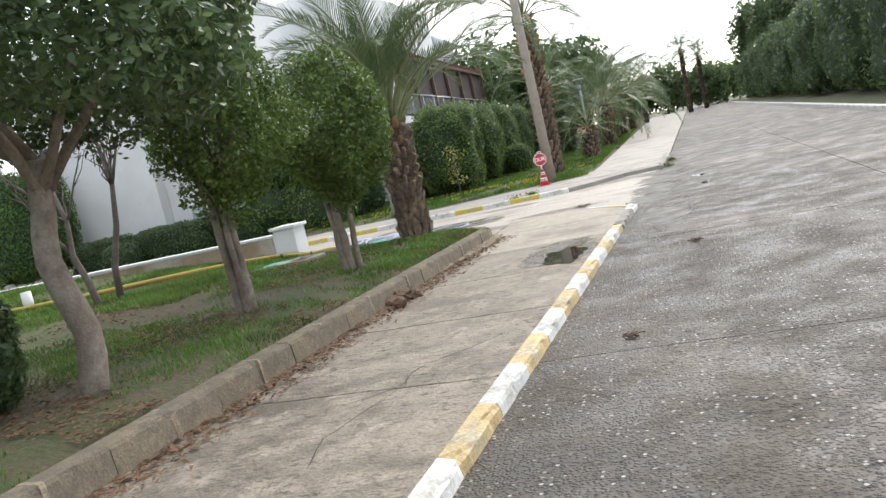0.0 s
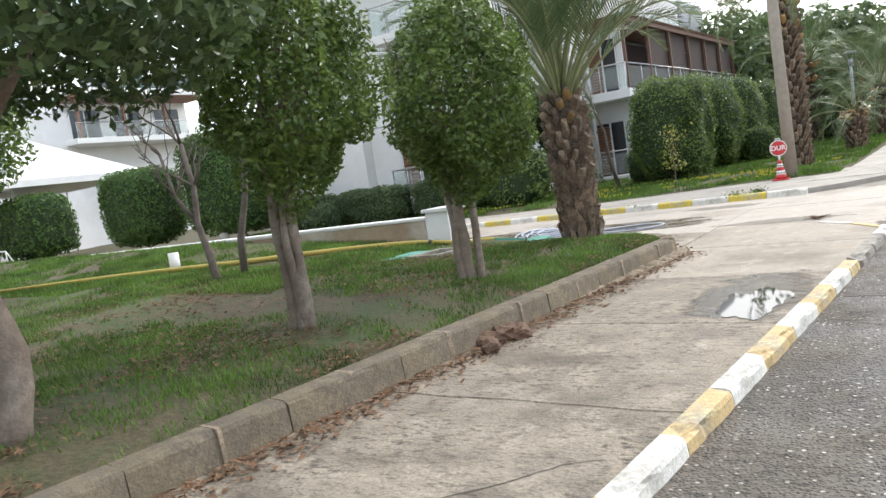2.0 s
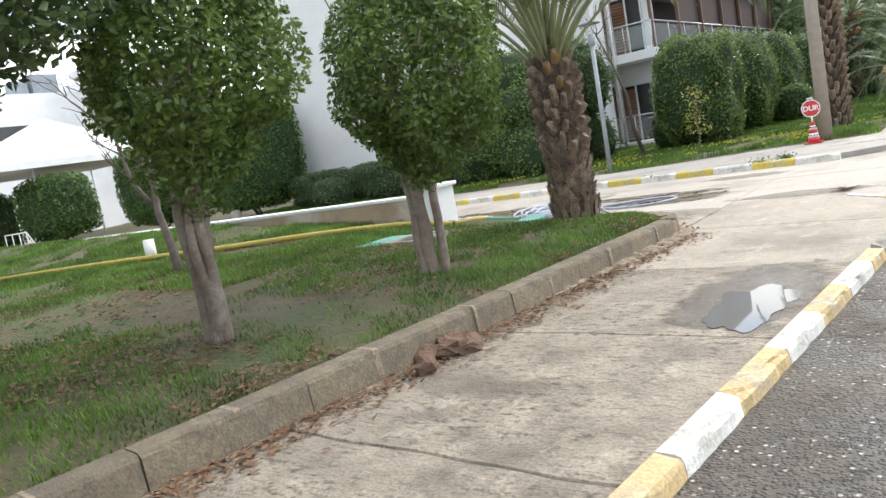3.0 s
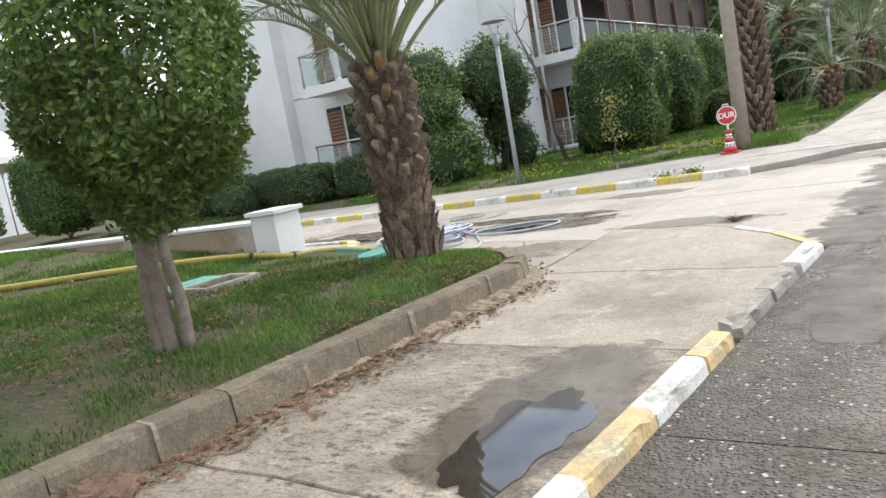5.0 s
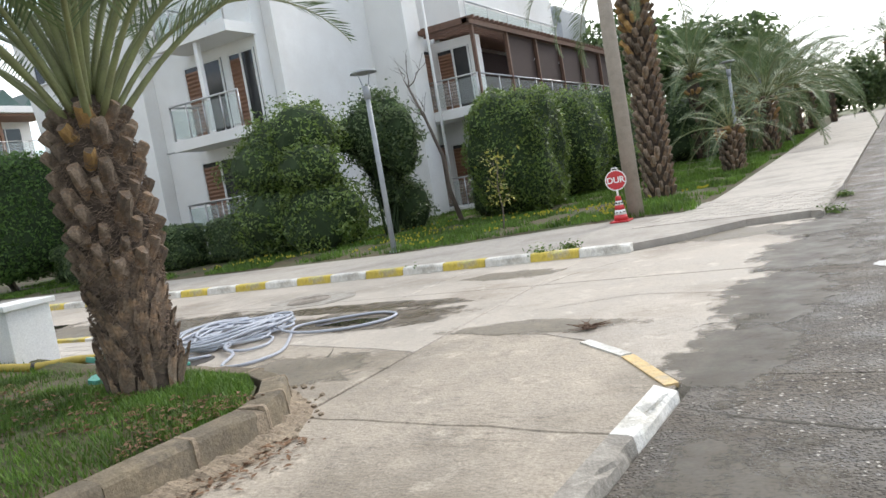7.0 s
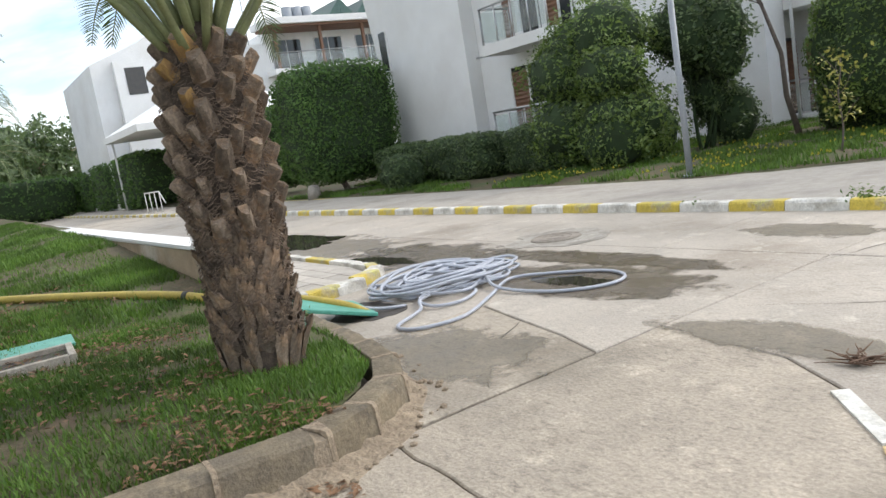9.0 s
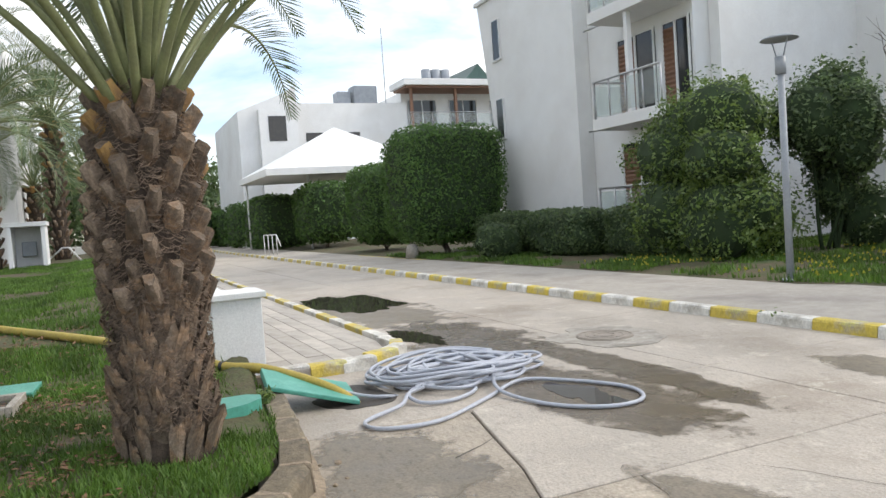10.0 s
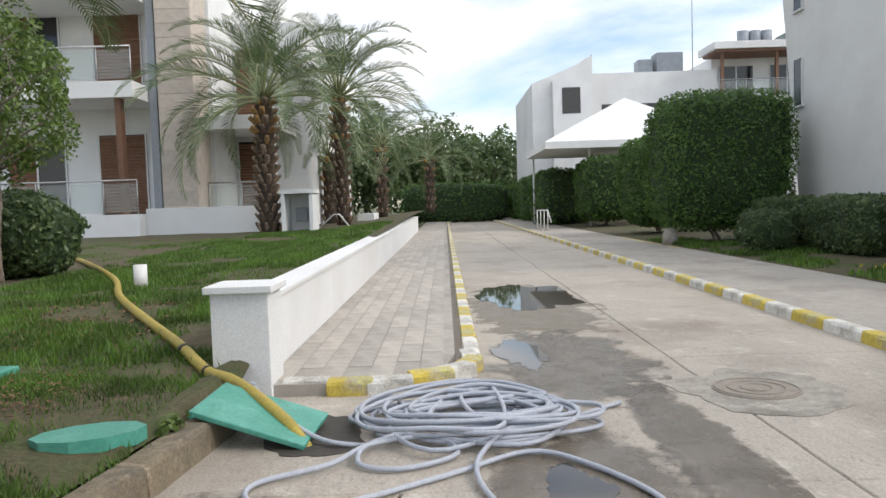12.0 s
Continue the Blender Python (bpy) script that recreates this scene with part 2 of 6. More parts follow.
M_YEL = surf("yellow_kerb_paint", (0.62, 0.45, 0.22), (0.53, 0.385, 0.19), 6, 0.7, 0.6, 50, c3=(0.36, 0.31, 0.24), patch=4.0, vary=0.08, speck=0.35, grain=0.22)
M_YEL2 = surf("bright_kerb_paint", (0.62, 0.47, 0.075), (0.5, 0.39, 0.07), 6, 0.7, 0.6, 50, c3=(0.40, 0.36, 0.28), patch=3.6, vary=0.1, speck=0.35, grain=0.22)
M_WHT = surf("white_kerb_paint", (0.72, 0.70, 0.65), (0.58, 0.56, 0.5), 6, 0.7, 0.6, 50, c3=(0.38, 0.35, 0.29), patch=3.6, vary=0.06, speck=0.35, grain=0.22)
M_PAVER = surf("grey_paver", (0.46, 0.42, 0.365), (0.38, 0.345, 0.3), 7, 0.82, 0.35, 70, c3=(0.3, 0.27, 0.235), patch=0.8, vary=0.13)
M_SOIL = surf("lawn_soil", (0.115, 0.082, 0.05), (0.07, 0.068, 0.03), 5.0, 0.95, 1.0, 30, c3=(0.055, 0.088, 0.02), patch=0.9, speck=0.8, grain=0.35)
M_GROUND = surf("far_ground", (0.10, 0.13, 0.05), (0.14, 0.12, 0.08), 0.6, 0.95, 0.5, 14)
M_WATER = surf("puddle_water", (0.035, 0.03, 0.025), (0.05, 0.042, 0.034), 3, 0.03, 0)
M_MORTAR = surf("ochre_mortar", (0.33, 0.262, 0.185), (0.23, 0.178, 0.125), 9, 0.95, 0.9, 60, speck=0.6, grain=0.3)
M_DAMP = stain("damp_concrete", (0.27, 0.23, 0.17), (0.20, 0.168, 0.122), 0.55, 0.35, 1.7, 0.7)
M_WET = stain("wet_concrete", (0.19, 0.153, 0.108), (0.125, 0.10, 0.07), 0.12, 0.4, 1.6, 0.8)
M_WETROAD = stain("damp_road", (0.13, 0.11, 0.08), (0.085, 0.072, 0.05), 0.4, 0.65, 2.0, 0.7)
M_GRASS = leafy("grass_blades", (0.062, 0.135, 0.018), (0.135, 0.225, 0.036), 0.55, 0.42, 0.9)
M_DRY = surf("dry_leaf", (0.22, 0.12, 0.06), (0.14, 0.075, 0.04), 12, 0.8, 0, vary=0.0)
M_LEAF = leafy("ficus_leaves", (0.07, 0.125, 0.03), (0.19, 0.265, 0.06), 0.38, 0.4)
M_LEAFDARK = leafy("dark_leaves", (0.065, 0.108, 0.045), (0.15, 0.21, 0.08), 0.32, 0.48)
M_HEDGE = leafy("cypress_hedge", (0.05, 0.115, 0.022), (0.105, 0.19, 0.04), 0.6, 0.32)
# near-black green: the shade inside hedges and bushes, put into the colour
M_HEDGESHADE = surf("hedge_shade", (0.03, 0.055, 0.018), (0.02, 0.036, 0.012), 3, 0.95, 0)
M_BARK = surf("grey_bark", (0.24, 0.19, 0.15), (0.15, 0.115, 0.09), 9, 0.9, 0.9, 45, c3=(0.33, 0.29, 0.24), patch=3.0)
M_TWIG = surf("bare_twig", (0.16, 0.13, 0.11), (0.1, 0.08, 0.065), 9, 0.9, 0.4)
M_FIBRE = surf("palm_threads", (0.22, 0.16, 0.115), (0.10, 0.07, 0.052), 20, 0.9, 0, vary=0.4, obj=False)
M_PALM = surf("palm_fibre", (0.085, 0.06, 0.042), (0.035, 0.025, 0.018), 14, 0.95, 1.0, 70)
M_BOOT = surf("palm_leaf_base", (0.27, 0.205, 0.15), (0.095, 0.068, 0.048), 13, 0.85, 1.0, 60, c3=(0.27, 0.15, 0.07), patch=5, vary=0.42, speck=0.8, grain=0.35)
M_BOOTTOP = surf("fresh_palm_cut", (0.43, 0.26, 0.085), (0.22, 0.125, 0.06), 14, 0.8, 0.7, 60, vary=0.3)
M_FROND = leafy("palm_frond", (0.075, 0.125, 0.05), (0.15, 0.20, 0.085), 0.42, 0.22, 0.3)
M_STALK = surf("palm_stalk", (0.25, 0.28, 0.12), (0.19, 0.2, 0.1), 5, 0.5, 0.2)
M_WALL = surf("white_render", (0.78, 0.78, 0.77), (0.72, 0.72, 0.71), 0.9, 0.9, 0.12, 90, c3=(0.68, 0.67, 0.65), patch=0.3)
M_STONE = surf("stone_cladding", (0.56, 0.49, 0.42), (0.47, 0.41, 0.35), 4, 0.8, 0.2, 40, vary=0.1)
M_WOOD = surf("brown_shutter", (0.20, 0.10, 0.055), (0.15, 0.072, 0.04), 9, 0.6, 0.3, 50)
M_PERG = surf("pergola_wood", (0.16, 0.085, 0.055), (0.11, 0.06, 0.04), 8, 0.65, 0.3, 50)
M_MESH = surf("brown_screen", (0.055, 0.032, 0.027), (0.04, 0.024, 0.02), 10, 0.8, 0.1)
M_DARK = surf("dark_window", (0.02, 0.022, 0.025), (0.03, 0.03, 0.03), 4, 0.08, 0)
M_FRAME = surf("white_window_frame", (0.7, 0.7, 0.69), (0.64, 0.64, 0.63), 4, 0.5, 0)
M_STEEL = surf("brushed_rail", (0.5, 0.5, 0.5), (0.42, 0.42, 0.43), 9, 0.35, 0, metal=0.8)
M_GLASS = clear_glass("balcony_glass", (0.9, 0.93, 0.92), 0.9)
M_POLE = surf("grey_painted_pole", (0.32, 0.34, 0.36), (0.27, 0.29, 0.31), 6, 0.5, 0.15)
M_CONCPOLE = surf("concrete_pole", (0.36, 0.31, 0.255), (0.29, 0.25, 0.205), 7, 0.85, 0.4, 60)
M_RED = surf("red_plastic", (0.55, 0.035, 0.04), (0.47, 0.03, 0.035), 6, 0.45, 0.05)
M_WHITEP = surf("white_plastic", (0.78, 0.77, 0.75), (0.7, 0.69, 0.67), 6, 0.45, 0.05)
M_TEAL = surf("teal_lid_plastic", (0.08, 0.33, 0.25), (0.06, 0.28, 0.21), 5, 0.45, 0.25, 40, c3=(0.13, 0.4, 0.32), patch=3)
M_HOSE = surf("grey_braided_hose", (0.47, 0.49, 0.54), (0.38, 0.4, 0.45), 30, 0.4, 0.3, 160)
M_YHOSE = surf("yellow_hose", (0.44, 0.33, 0.06), (0.34, 0.26, 0.05), 7, 0.55, 0.3, 50)
M_BLACK = surf("black_tape", (0.03, 0.03, 0.03), (0.05, 0.045, 0.04), 8, 0.6, 0.1)
M_CANVAS = surf("white_canvas", (0.82, 0.82, 0.81), (0.75, 0.75, 0.74), 2, 0.8, 0.1)
M_IRON = surf("rusty_iron", (0.33, 0.285, 0.235), (0.25, 0.215, 0.175), 14, 0.7, 0.7, 60)
M_HOLE = surf("pit_mud", (0.04, 0.033, 0.027), (0.06, 0.05, 0.04), 8, 0.7, 0.6)
M_STAIN = surf("stained_render", (0.36, 0.27, 0.18), (0.25, 0.19, 0.125), 3, 0.9, 0.5, 40, c3=(0.5, 0.45, 0.38), patch=0.8)
M_STUMP = surf("reddish_root", (0.19, 0.115, 0.075), (0.11, 0.065, 0.042), 16, 0.9, 1.0, 60)
M_TANK = surf("roof_tank", (0.3, 0.33, 0.36), (0.24, 0.26, 0.29), 4, 0.5, 0.1)
M_ROOFG = surf("green_sheet_roof", (0.045, 0.10, 0.085), (0.035, 0.075, 0.065), 4, 0.5, 0.1)
M_TILE = surf("terracotta_far", (0.34, 0.17, 0.11), (0.27, 0.14, 0.1), 1, 0.85, 0.2)


# ---- helpers for building ----
def rise(y):
    """The ground climbs gently up the main road."""
    return 0.010 * max(0.0, y - 26.0)


def lawn_edge(y):
    return left_kerb(y) - 0.15 if y < 12.0 else float(np.interp(y, (12.0, 12.4, 12.65, 12.8, 12.92, 13.06), (-2.32, -2.60, -2.90, -3.4, -4.1, -5.6)))


def lawn(x, y):
    """Height of the near lawn, which rises away from the kerb and towards the garden wall."""
    d = lawn_edge(min(y, 12.6)) - x
    if x > -6.6:
        d = min(d, float(np.interp(x, (-5.6, -4.75, -4.0, -3.45, -3.0), (13.05, 12.96, 12.88, 12.80, 12.66))) - y + 3.0 * max(0.0, -5.7 - x))
    z = float(np.interp(d, (0.0, 0.25, 1.0, 3.0, 8.0, 22.0, 40.0), (0.175, 0.215, 0.28, 0.36, 0.49, 0.70, 0.85)))
    return z + 0.2 * float(np.clip((y - 10.8) / 1.6, 0, 1) * np.clip((-7.5 - x) / 4, 0, 1))


def link_mesh(name, bm, material):
    me = bpy.data.meshes.new(name)
    bm.to_mesh(me)
    bm.free()
    for m in material if isinstance(material, (list, tuple)) else [material]:
        me.materials.append(m)
    return me


def part(name, bm, material, parent=None, label=""):
    """One mesh object under a thing or part (or a thing of its own)."""
    ob = new(name, link_mesh(name, bm, material) if isinstance(bm, bmesh.types.BMesh) else bm)
    if parent:
        ob.parent = parent
    if label:
        ob["label"] = label
    return ob


def thing(name, label, category, group="", kind="", at=(0, 0, 0), rz=0.0):
    ob = new(name)
    ob.matrix_basis = pose(*at, 0, 0, rz)
    ob.empty_display_size = 0.2
    return tagged(ob, label, category, group, kind)


def arrays(name, verts, faces, material, smooth=False):
    """A mesh from arrays of points and of equal faces."""
    verts, faces = np.asarray(verts, np.float32), np.asarray(faces, np.int32)
    me = bpy.data.meshes.new(name)
    k = faces.shape[1]
    me.vertices.add(len(verts))
    me.vertices.foreach_set("co", verts.ravel())
    me.loops.add(faces.size)
    me.loops.foreach_set("vertex_index", faces.ravel())
    me.polygons.add(len(faces))
    me.polygons.foreach_set("loop_start", np.arange(0, faces.size, k, dtype=np.int32))
    if smooth:
        me.polygons.foreach_set("use_smooth", np.ones(len(faces), bool))
    me.update(calc_edges=True)
    for m in material if isinstance(material, (list, tuple)) else [material]:
        me.materials.append(m)
    return me


def box(bm, x0, x1, y0, y1, z0, z1, bevel=0.0):
    r = bmesh.ops.create_cube(bm, size=1, matrix=Matrix.Translation(((x0 + x1) / 2, (y0 + y1) / 2, (z0 + z1) / 2)) @ Matrix.Diagonal((abs(x1 - x0), abs(y1 - y0), abs(z1 - z0), 1)))
    if bevel:
        es = list({e for v in r["verts"] for e in v.link_edges})
        bmesh.ops.bevel(bm, geom=es, offset=bevel, segments=2, affect="EDGES", profile=0.5)
    return r["verts"]


def boxed(x0, x1, y0, y1, z0, z1, bevel=0.0):
    bm = bmesh.new()
    box(bm, x0, x1, y0, y1, z0, z1, bevel)
    return bm


def tube(bm, pts, radii, seg=8, cap=True):
    """A tube along points."""
    pts = [Vector(p) for p in pts]
    radii = radii if isinstance(radii, (list, tuple)) else [radii] * len(pts)
    rings, side = [], None
    for i, p in enumerate(pts):
        d = (pts[min(i + 1, len(pts) - 1)] - pts[max(i - 1, 0)]).normalized()
        side = d.orthogonal().normalized() if side is None else (side - d * side.dot(d)).normalized()
        up = d.cross(side)
        rings.append([bm.verts.new(p + radii[i] * (math.cos(a) * side + math.sin(a) * up)) for a in (2 * math.pi * k / seg for k in range(seg))])
    for a, b in zip(rings, rings[1:]):
        for k in range(seg):
            f = bm.faces.new((a[k], a[(k + 1) % seg], b[(k + 1) % seg], b[k]))
            f.smooth = True
    if cap:
        bm.faces.new(rings[0][::-1])
        bm.faces.new(rings[-1])
    return rings


def tubed(pts, radii, seg=8):
    bm = bmesh.new()
    tube(bm, pts, radii, seg)
    return bm


def prism(bm, outline, z0, z1):
    """An upright solid over an outline of (x, y); z0 and z1 may be functions of (x, y)."""
    lo = [bm.verts.new((x, y, z0(x, y) if callable(z0) else z0)) for x, y in outline]
    hi = [bm.verts.new((x, y, z1(x, y) if callable(z1) else z1)) for x, y in outline]
    k = len(outline)
    bm.faces.new(hi)
    bm.faces.new(lo[::-1])
    for i in range(k):
        bm.faces.new((lo[i], lo[(i + 1) % k], hi[(i + 1) % k], hi[i]))
    bmesh.ops.recalc_face_normals(bm, faces=bm.faces)


def prismed(outline, z0, z1):
    bm = bmesh.new()
    prism(bm, outline, z0, z1)
    return bm


def blob(cx, cy, rx, ry, seed, n=36, rough=0.3):
    """An uneven rounded outline."""
    out = []
    for i in range(n):
        a = 2 * math.pi * i / n
        r = 1 + rough * noise.noise(Vector((1.7 * math.cos(a), 1.7 * math.sin(a), seed * 3.1))) + 0.4 * rough * noise.noise(Vector((5 * math.cos(a), 5 * math.sin(a), seed * 7.7)))
        out.append((cx + rx * r * math.cos(a), cy + ry * r * math.sin(a)))
    return out


def main_kerb(y):
    return -0.38 + 0.057 * (y - 4.8)


def left_kerb(y):
    return -2.60 + 0.060 * (y - 4.9)


def street_edge(y):
    return 0.10 + 0.06 * (y - 13.0)


def right_kerb(y):
    return 5.9 + 0.036 * y


# ---- the ground ----
def sheet(name, x0, x1, y0, y1, nx, ny, zf, material):
    xs, ys = np.linspace(0, 1, nx + 1), np.linspace(y0, y1, ny + 1)
    v, fcs = [], []
    for y in ys:
        a, b = (x0(y) if callable(x0) else x0), (x1(y) if callable(x1) else x1)
        v += [(a + (b - a) * u, y, zf(a + (b - a) * u, y)) for u in xs]
    for j in range(ny):
        for i in range(nx):
            k = j * (nx + 1) + i
            fcs.append((k, k + 1, k + nx + 2, k + nx + 1))
    return new(name, arrays(name, v, fcs, material, True))


ground = sheet("ground", -1500, 1500, -1500, 1500, 60, 300, lambda x, y: -0.16 + min(rise(y), 2.6), M_GROUND)
tagged(ground, "green and brown earth reaching to the horizon", "ground", kind="structure")


def smooth_path(ctrl, n=8):
    out = []
    for i in range(len(ctrl) - 1):
        p0, p1, p2, p3 = (Vector(ctrl[max(0, min(len(ctrl) - 1, i + k))]) for k in (-1, 0, 1, 2))
        for k in range(n):
            t = k / n
            out.append(0.5 * (2 * p1 + (p2 - p0) * t + (2 * p0 - 5 * p1 + 4 * p2 - p3) * t * t + (3 * p1 - p0 - 3 * p2 + p3) * t ** 3))
    return out + [Vector(ctrl[-1])]


def crack_line(x0, y0, x1, y1, n=14, amp=0.02, seed=0):
    """A wavering line between two points."""
    d = Vector((x1 - x0, y1 - y0, 0))
    s = Vector((-d.y, d.x, 0)).normalized()
    out = []
    for i in range(n + 1):
        u = i / n
        w = amp * noise.noise(Vector((u * d.length * 2.5, seed * 5.3, 0))) * min(1, 8 * u, 8 * (1 - u)) * 2
        out.append((x0 + d.x * u + s.x * w, y0 + d.y * u + s.y * w))
    return out


def slab(parent, outline, material, top=0.0, name="slab"):
    """One cast slab with an edge worn round."""
    bm = bmesh.new()
    prism(bm, outline, -0.13, top)
    rim = [e for e in bm.edges if all(abs(v.co.z - top) < 1e-5 for v in e.verts) and len(e.link_faces) == 2]
    bmesh.ops.bevel(bm, geom=rim, offset=0.008, segments=1, affect="EDGES")
    return part(name, bm, material, parent)


G = 0.005
# apron between the two kerbs
apron = thing("pavement_1", "pale stained concrete walkway cast in slabs between two kerbs", "pavement", kind="structure")
part("joint_bed", prismed([(left_kerb(-12) - 0.05, -12), (main_kerb(-12), -12), (main_kerb(13.3), 13.3), (left_kerb(13.3) - 0.05, 13.3)], -0.15, -0.022), M_JOINT, apron)
joints = [-12.0, -8.5, -5.2, -1.9, 1.3, 3.1, 4.95, 6.68, 8.5, 10.34]
cuts = [crack_line(left_kerb(y) - 0.02, y + 0.04, main_kerb(y) - 0.06, y - 0.04, 16, 0.018, k) for k, y in enumerate(joints)]
cuts.append(crack_line(-2.25, 12.36, 0.0, 12.17, 16, 0.02, 40))
for a, b in zip(cuts, cuts[1:]):
    slab(apron, [(x, y + G) for x, y in a] + [(x, y - G) for x, y in reversed(b)], M_APRON if a[0][1] < 9.5 else M_APRON_PALE)

# the side street: slabs parted by wavering joints
street = thing("road_2", "pale concrete side street with cracked slabs and damp patches", "road", kind="structure")
part("joint_bed", prismed([(-75, 14.5), (-6.6, 14.9), (-4.1, 13.1), (-2.75, 12.3), (0.02, 12.16), (0.35, 18.6), (0.45, 20.3), (-1.2, 19.0), (-75, 18.6)], -0.15, -0.022), M_JOINT, street)
XS = [-75, -60, -46, -36, -28, -21, -15.5, -11.0, -7.02, -4.02, -2.3]
mid_y = 16.55
for k, (xa, xb) in enumerate(zip(XS, XS[1:])):
    lo = 14.4 if xb < -6.6 else None
    south = [(xa, 14.4), (xb, 14.4)] if lo else ([(xa, 14.4), (-6.4, 14.4), (-6.0, 13.0), (xb, 12.9)] if xa < -6.4 else [(xa, 12.9), (-3.05, 12.75), (xb, 12.42)])
    north = crack_line(xa, mid_y, xb, mid_y, 10, 0.015, k + 3)
    if xa == -4.02:
        slab(street, [(-4.02 + G, 12.8), (-3.1, 12.6), (-2.65, 12.3), (-2.5, 12.1), (-2.3, 12.1), (-2.3, 13.85), (-2.75, 14.0), (-3.4, 14.15), (-4.02 + G, 14.3)], M_APRON_PALE)
        south = [(-4.02, 14.32), (-3.4, 14.17), (-2.75, 14.015), (-2.3, 13.865)]
    slab(street, [(x + (G if i == 0 else -G if i == len(south) - 1 else 0), y) for i, (x, y) in enumerate(south)] + [(x + (-G if i == len(north) - 1 else G if i == 0 else 0), y - G) for i, (x, y) in reversed(list(enumerate(north)))], M_STREET)
    slab(street, [(x + (G if i == 0 else -G if i == len(north) - 1 else 0), y + G) for i, (x, y) in enumerate(north)] + [(xb - G, 18.62), (xa + G, 18.62)], M_STREET)
ar = [(x, y + G) for x, y in cuts[-1]] + [(0.0, 12.95), (-0.43, 13.56), (-0.85, 13.97), (-1.3, 14.25), (-2.287, 14.45)]
slab(street, ar, M_APRON_PALE)
slab(street, [(-2.287, 14.462), (-1.295, 14.262), (-0.84, 13.982), (-0.42, 13.57), (0.03, 12.96), (0.10, 13.3), (0.2, 15.0), (0.29, 16.543), (-2.287, 16.543)], M_STREET)
slab(street, [(-2.3 + G, 16.57), (0.29, 16.57), (0.37, 18.4), (0.42, 20.15), (-0.45, 20.0), (-1.1, 19.1), (-1.66, 18.62), (-2.3 + G, 18.62)], M_STREET)

# the main road: dark worn concrete in large slabs
mroad = thing("road_1", "wide dark weathered concrete road with light pebbles showing", "road", kind="structure")
bed = sheet("joint_bed", lambda y: main_kerb(y) - 0.02 if y < 12.7 else street_edge(y) if y < 20 else 0.3 + 0.05 * (y - 20), right_kerb, -25, 160, 4, 90, lambda x, y: rise(y) - 0.026, M_JOINT)
bed.parent = mroad
RY = [-25, -18, -11, -4, 0.6, 5.08, 9.25, 13.1, 17.3, 21.6, 26, 31, 37, 44, 52, 62, 75, 95, 125, 160]


def road_west(y):
    return main_kerb(y) + 0.0 if y < 12.7 else street_edge(y) if y < 20.2 else 0.53 + 0.043 * (y - 20.2)


for j, (ya, yb) in enumerate(zip(RY, RY[1:])):
    for i, (ua, ub) in enumerate(((0.0, 0.5), (0.5, 1.0))):
        ya_, yb_ = ya + G, yb - G
        south = [(road_west(ya_) + (right_kerb(ya_) - road_west(ya_)) * (ua + (ub - ua) * k / 6), ya_ + 0.05 * noise.noise(Vector((k * 0.9 + 6 * i, j, 0))) * (0 < k < 6)) for k in range(7)]
        north = [(road_west(yb_) + (right_kerb(yb_) - road_west(yb_)) * (ua + (ub - ua) * k / 6), yb_ + 0.05 * noise.noise(Vector((k * 0.9 + 6 * i, j + 1, 0))) * (0 < k < 6)) for k in range(7)]
        ring = [(x + (G if (k == 0 and i == 1) else -G if (k == 6 and i == 0) else 0), y) for k, (x, y) in enumerate(south)] + [(x + (G if (k == 0 and i == 1) else -G if (k == 6 and i == 0) else 0), y) for k, (x, y) in reversed(list(enumerate(north)))]
        bm = bmesh.new()
        prism(bm, ring, lambda x, y: rise(y) - 0.1, lambda x, y: rise(y))
        part("slab", bm, M_ROAD, mroad)


# ---- kerbs ----
def kerb_block(length, width, height, material, chips=0, seed=0):
    """A kerb stone along +y, its front top edge rounded, with chipped corners."""
    bm = bmesh.new()
    w, h = width, height
    prof = [(0, -0.1), (0, h - 0.006), (0.006, h), (w - 0.035, h), (w - 0.012, h - 0.008), (w - 0.002, h - 0.032), (w + 0.014, -0.1)]
    rows = []
    n = 8
    for j in range(n + 1):
        y = length * j / n
        y = min(max(y, 0.004), length - 0.004)
        row = []
        for i, (x, z) in enumerate(prof):
            bite = 0
            if chips and i in (3, 4, 5):
                bite = max(0, noise.noise(Vector((y * 6 + seed * 3.3, i * 0.4, seed)))) * 0.06 * chips
            if j in (0, n):
                bite += 0.004
            row.append(bm.verts.new((x - bite, y, z - bite * (0.7 if z > 0 else 0))))
        rows.append(row)
    k = len(prof)
    for a, b in zip(rows, rows[1:]):
        for i in range(k):
            f = bm.faces.new((a[i], b[i], b[(i + 1) % k], a[(i + 1) % k]))
            f.smooth = False
    bm.faces.new(rows[0])
    bm.faces.new(rows[-1][::-1])
    bmesh.ops.recalc_face_normals(bm, faces=bm.faces)
    return link_mesh("kerb_stone", bm, material)


def lay(parent, me, x, y, z, angle, flip=1, sy=1.0):
    ob = part("kerb_stone", me, None, parent)
    ob.matrix_basis = pose(x, y, z, 0, 0, angle) @ Matrix.Diagonal((flip, sy, 1, 1))
    return ob


